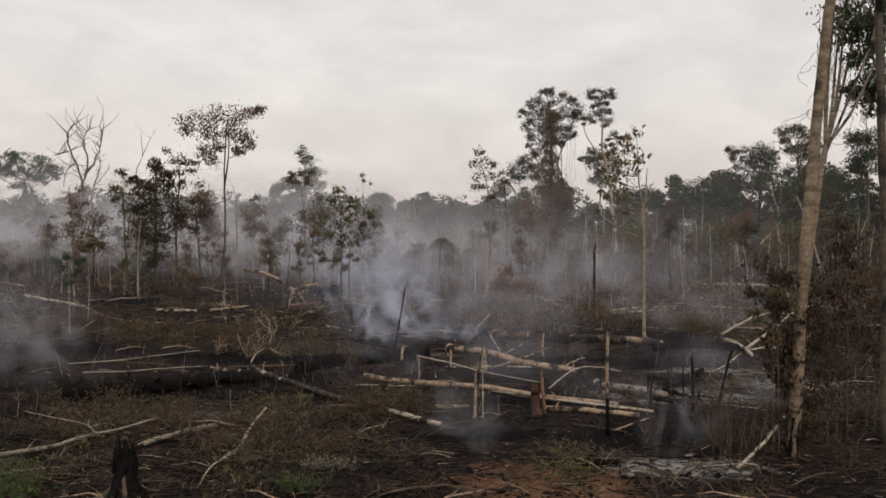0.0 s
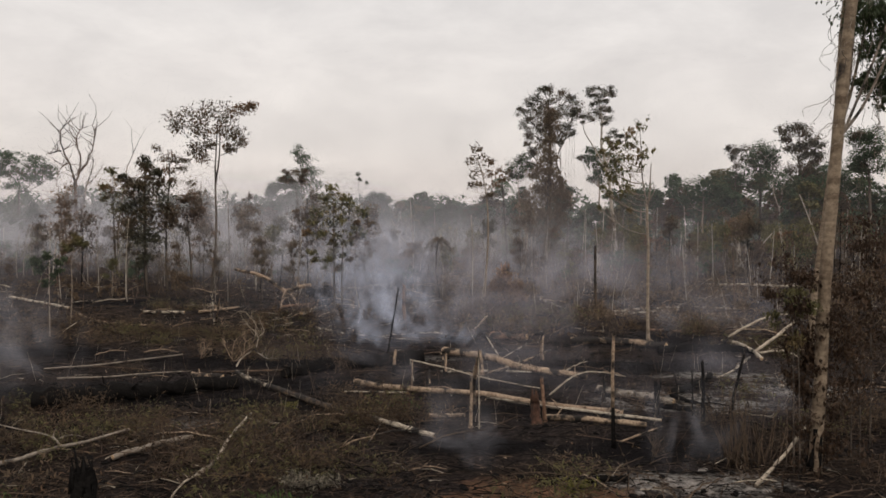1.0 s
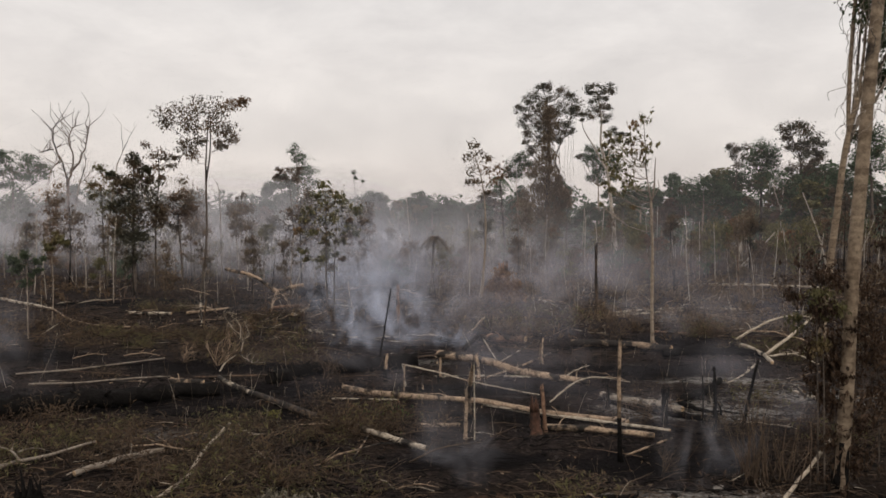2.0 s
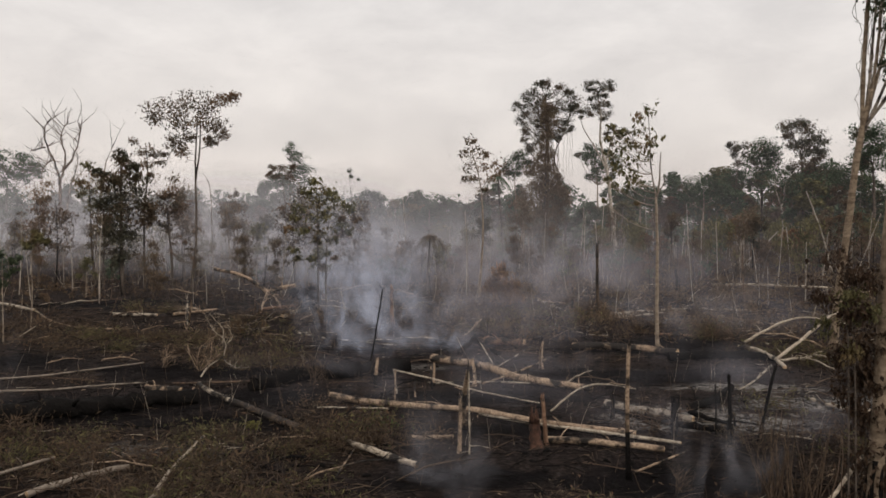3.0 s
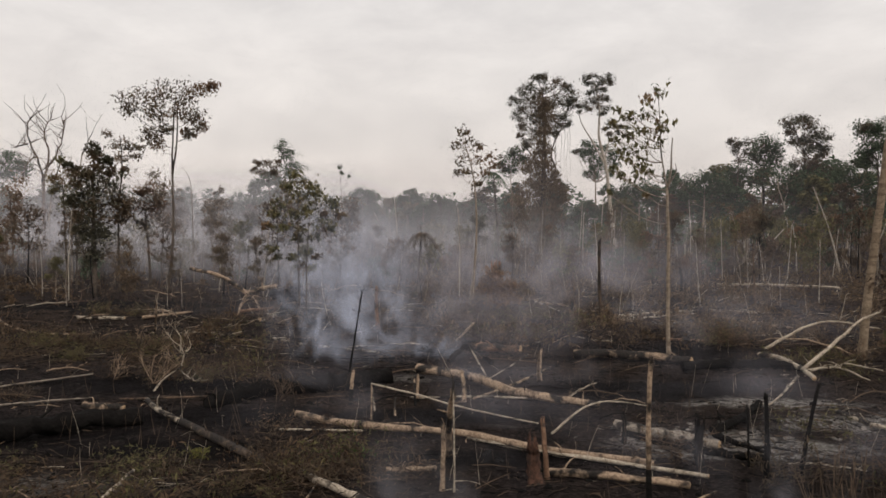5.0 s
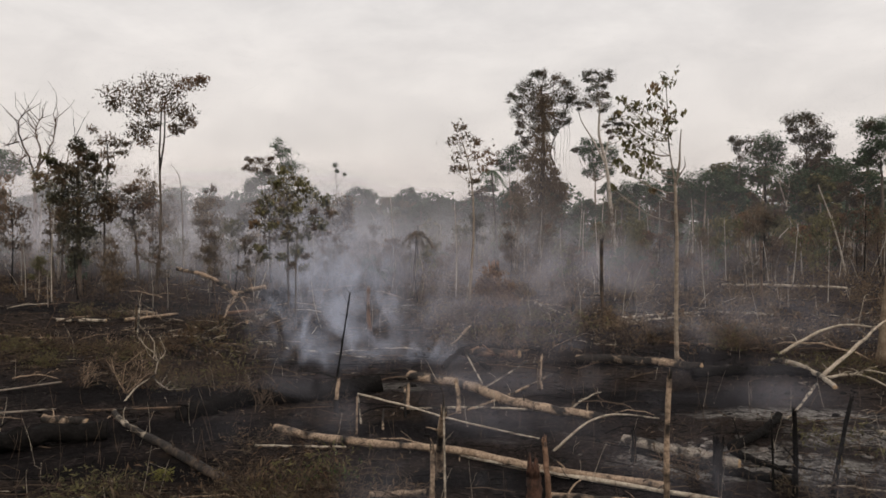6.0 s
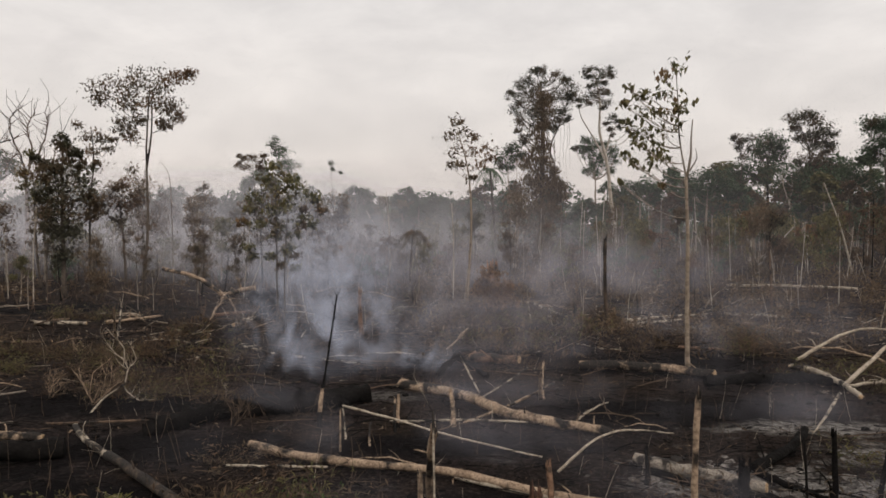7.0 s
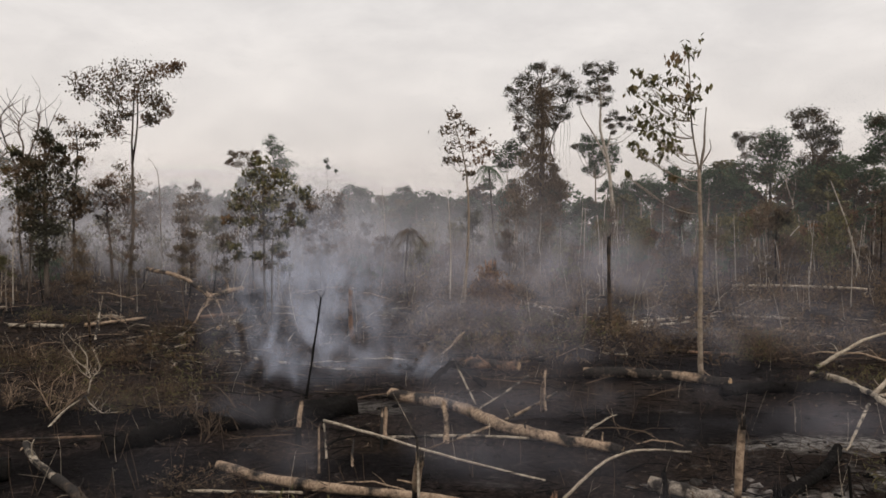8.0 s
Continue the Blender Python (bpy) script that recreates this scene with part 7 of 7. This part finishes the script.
def build_smoke():
    def plume(x, y, wide, tall, n, lean, seed, label, mat=SMOKE):
        rng = random.Random(seed)
        sheets = []
        for k in range(n):
            f = k / max(1, n - 1)
            sheets.append((x + lean * (f - 0.3) + rng.uniform(-0.15, 0.15) * wide, y + rng.uniform(-0.4, 0.4) * wide, -0.3, wide * rng.uniform(0.7, 1.2), tall * rng.uniform(0.6, 1.0), rng.uniform(-0.5, 0.5), rng.uniform(-0.1, 0.2) * wide))
        smoke("smoke_plume", sheets, mat, label, seed)
    plume(-3.4, 65, 8, 15, 8, -2.5, 1, "bluish smoke rising from a charred trunk")
    plume(1.0, 67, 6, 5, 4, 1.0, 2, "low pale smoke over smouldering logs")
    plume(-24, 44, 11, 15, 3, -1, 3, "grey smoke drifting from the clearing's edge", DIM_SMOKE)
    plume(-1.4, 66, 2.2, 4.5, 3, -0.6, 11, "small puff of bluish smoke from a burning log")
    plume(-5.2, 63, 2.0, 5.5, 3, -0.8, 12, "small puff of bluish smoke from a burning log")
    plume(1.0, 35, 5, 5, 3, 0.5, 4, "thin smoke over black ground", DIM_SMOKE)
    plume(10.8, 33, 3.2, 6.0, 2, -1.2, 5, "thin smoke over white ash", DIM_SMOKE)
    plume(-12, 126, 30, 19, 5, -3, 7, "broad column of blue-grey smoke before the forest")
    plume(-6, 84, 15, 16, 6, -2, 8, "blue-grey smoke drifting through burnt scrub")
    rng = random.Random(9)
    for y, wide, tall in ((90, 92, 13), (114, 116, 22), (144, 160, 32), (172, 230, 48), (204, 280, 44), (228, 340, 42)):
        smoke("smoky_air", [(0.06 * y, y, -0.5, wide, tall, 0.0, rng.uniform(-2, 2))], AIR, "even veil of smoke in the air over the clearing", int(y) + 60)
    for x, y, wide, tall in ((-62, 284, 120, 34), (-150, 320, 180, 40)):
        smoke("smoky_air", [(x, y, -0.5, wide, tall, 0.0, 1.0)], PALE_AIR, "pale smoke before the farthest trees", int(y) + 61)
    for x, y, wide, tall in ((4, 58, 36, 3), (12, 68, 50, 5), (8, 78, 70, 6), (13, 90, 66, 9), (10, 110, 84, 11), (13, 42, 16, 4), (1, 45, 18, 3.5), (15, 50, 14, 3.5), (10, 98, 56, 7), (12, 122, 74, 9), (8, 63, 26, 4)):
        smoke("low_smoke", [(x, y, -0.3, wide, tall, rng.uniform(-0.2, 0.2), rng.uniform(-3, 3))], LOW_HAZE, "thin bluish smoke creeping over the clearing", int(y) + 7)
    for x, y, wide, tall in ((-22, 127, 90, 16), (-34, 138, 105, 19), (-40, 158, 130, 22), (-35, 182, 170, 24), (-45, 208, 240, 26), (-110, 262, 360, 28), (-60, 375, 900, 40), (-92, 150, 70, 20), (-105, 195, 130, 30), (-150, 285, 240, 35), (-130, 240, 160, 31), (-92, 172, 110, 28), (-40, 148, 120, 21), (-40, 172, 150, 24), (-34, 132, 60, 18)):
        smoke("smoke_haze", [(x, y, -0.5, wide, tall, rng.uniform(-0.1, 0.1), rng.uniform(-3, 3))], HAZE, "thin grey smoke hanging before the forest", int(y))


build_smoke()
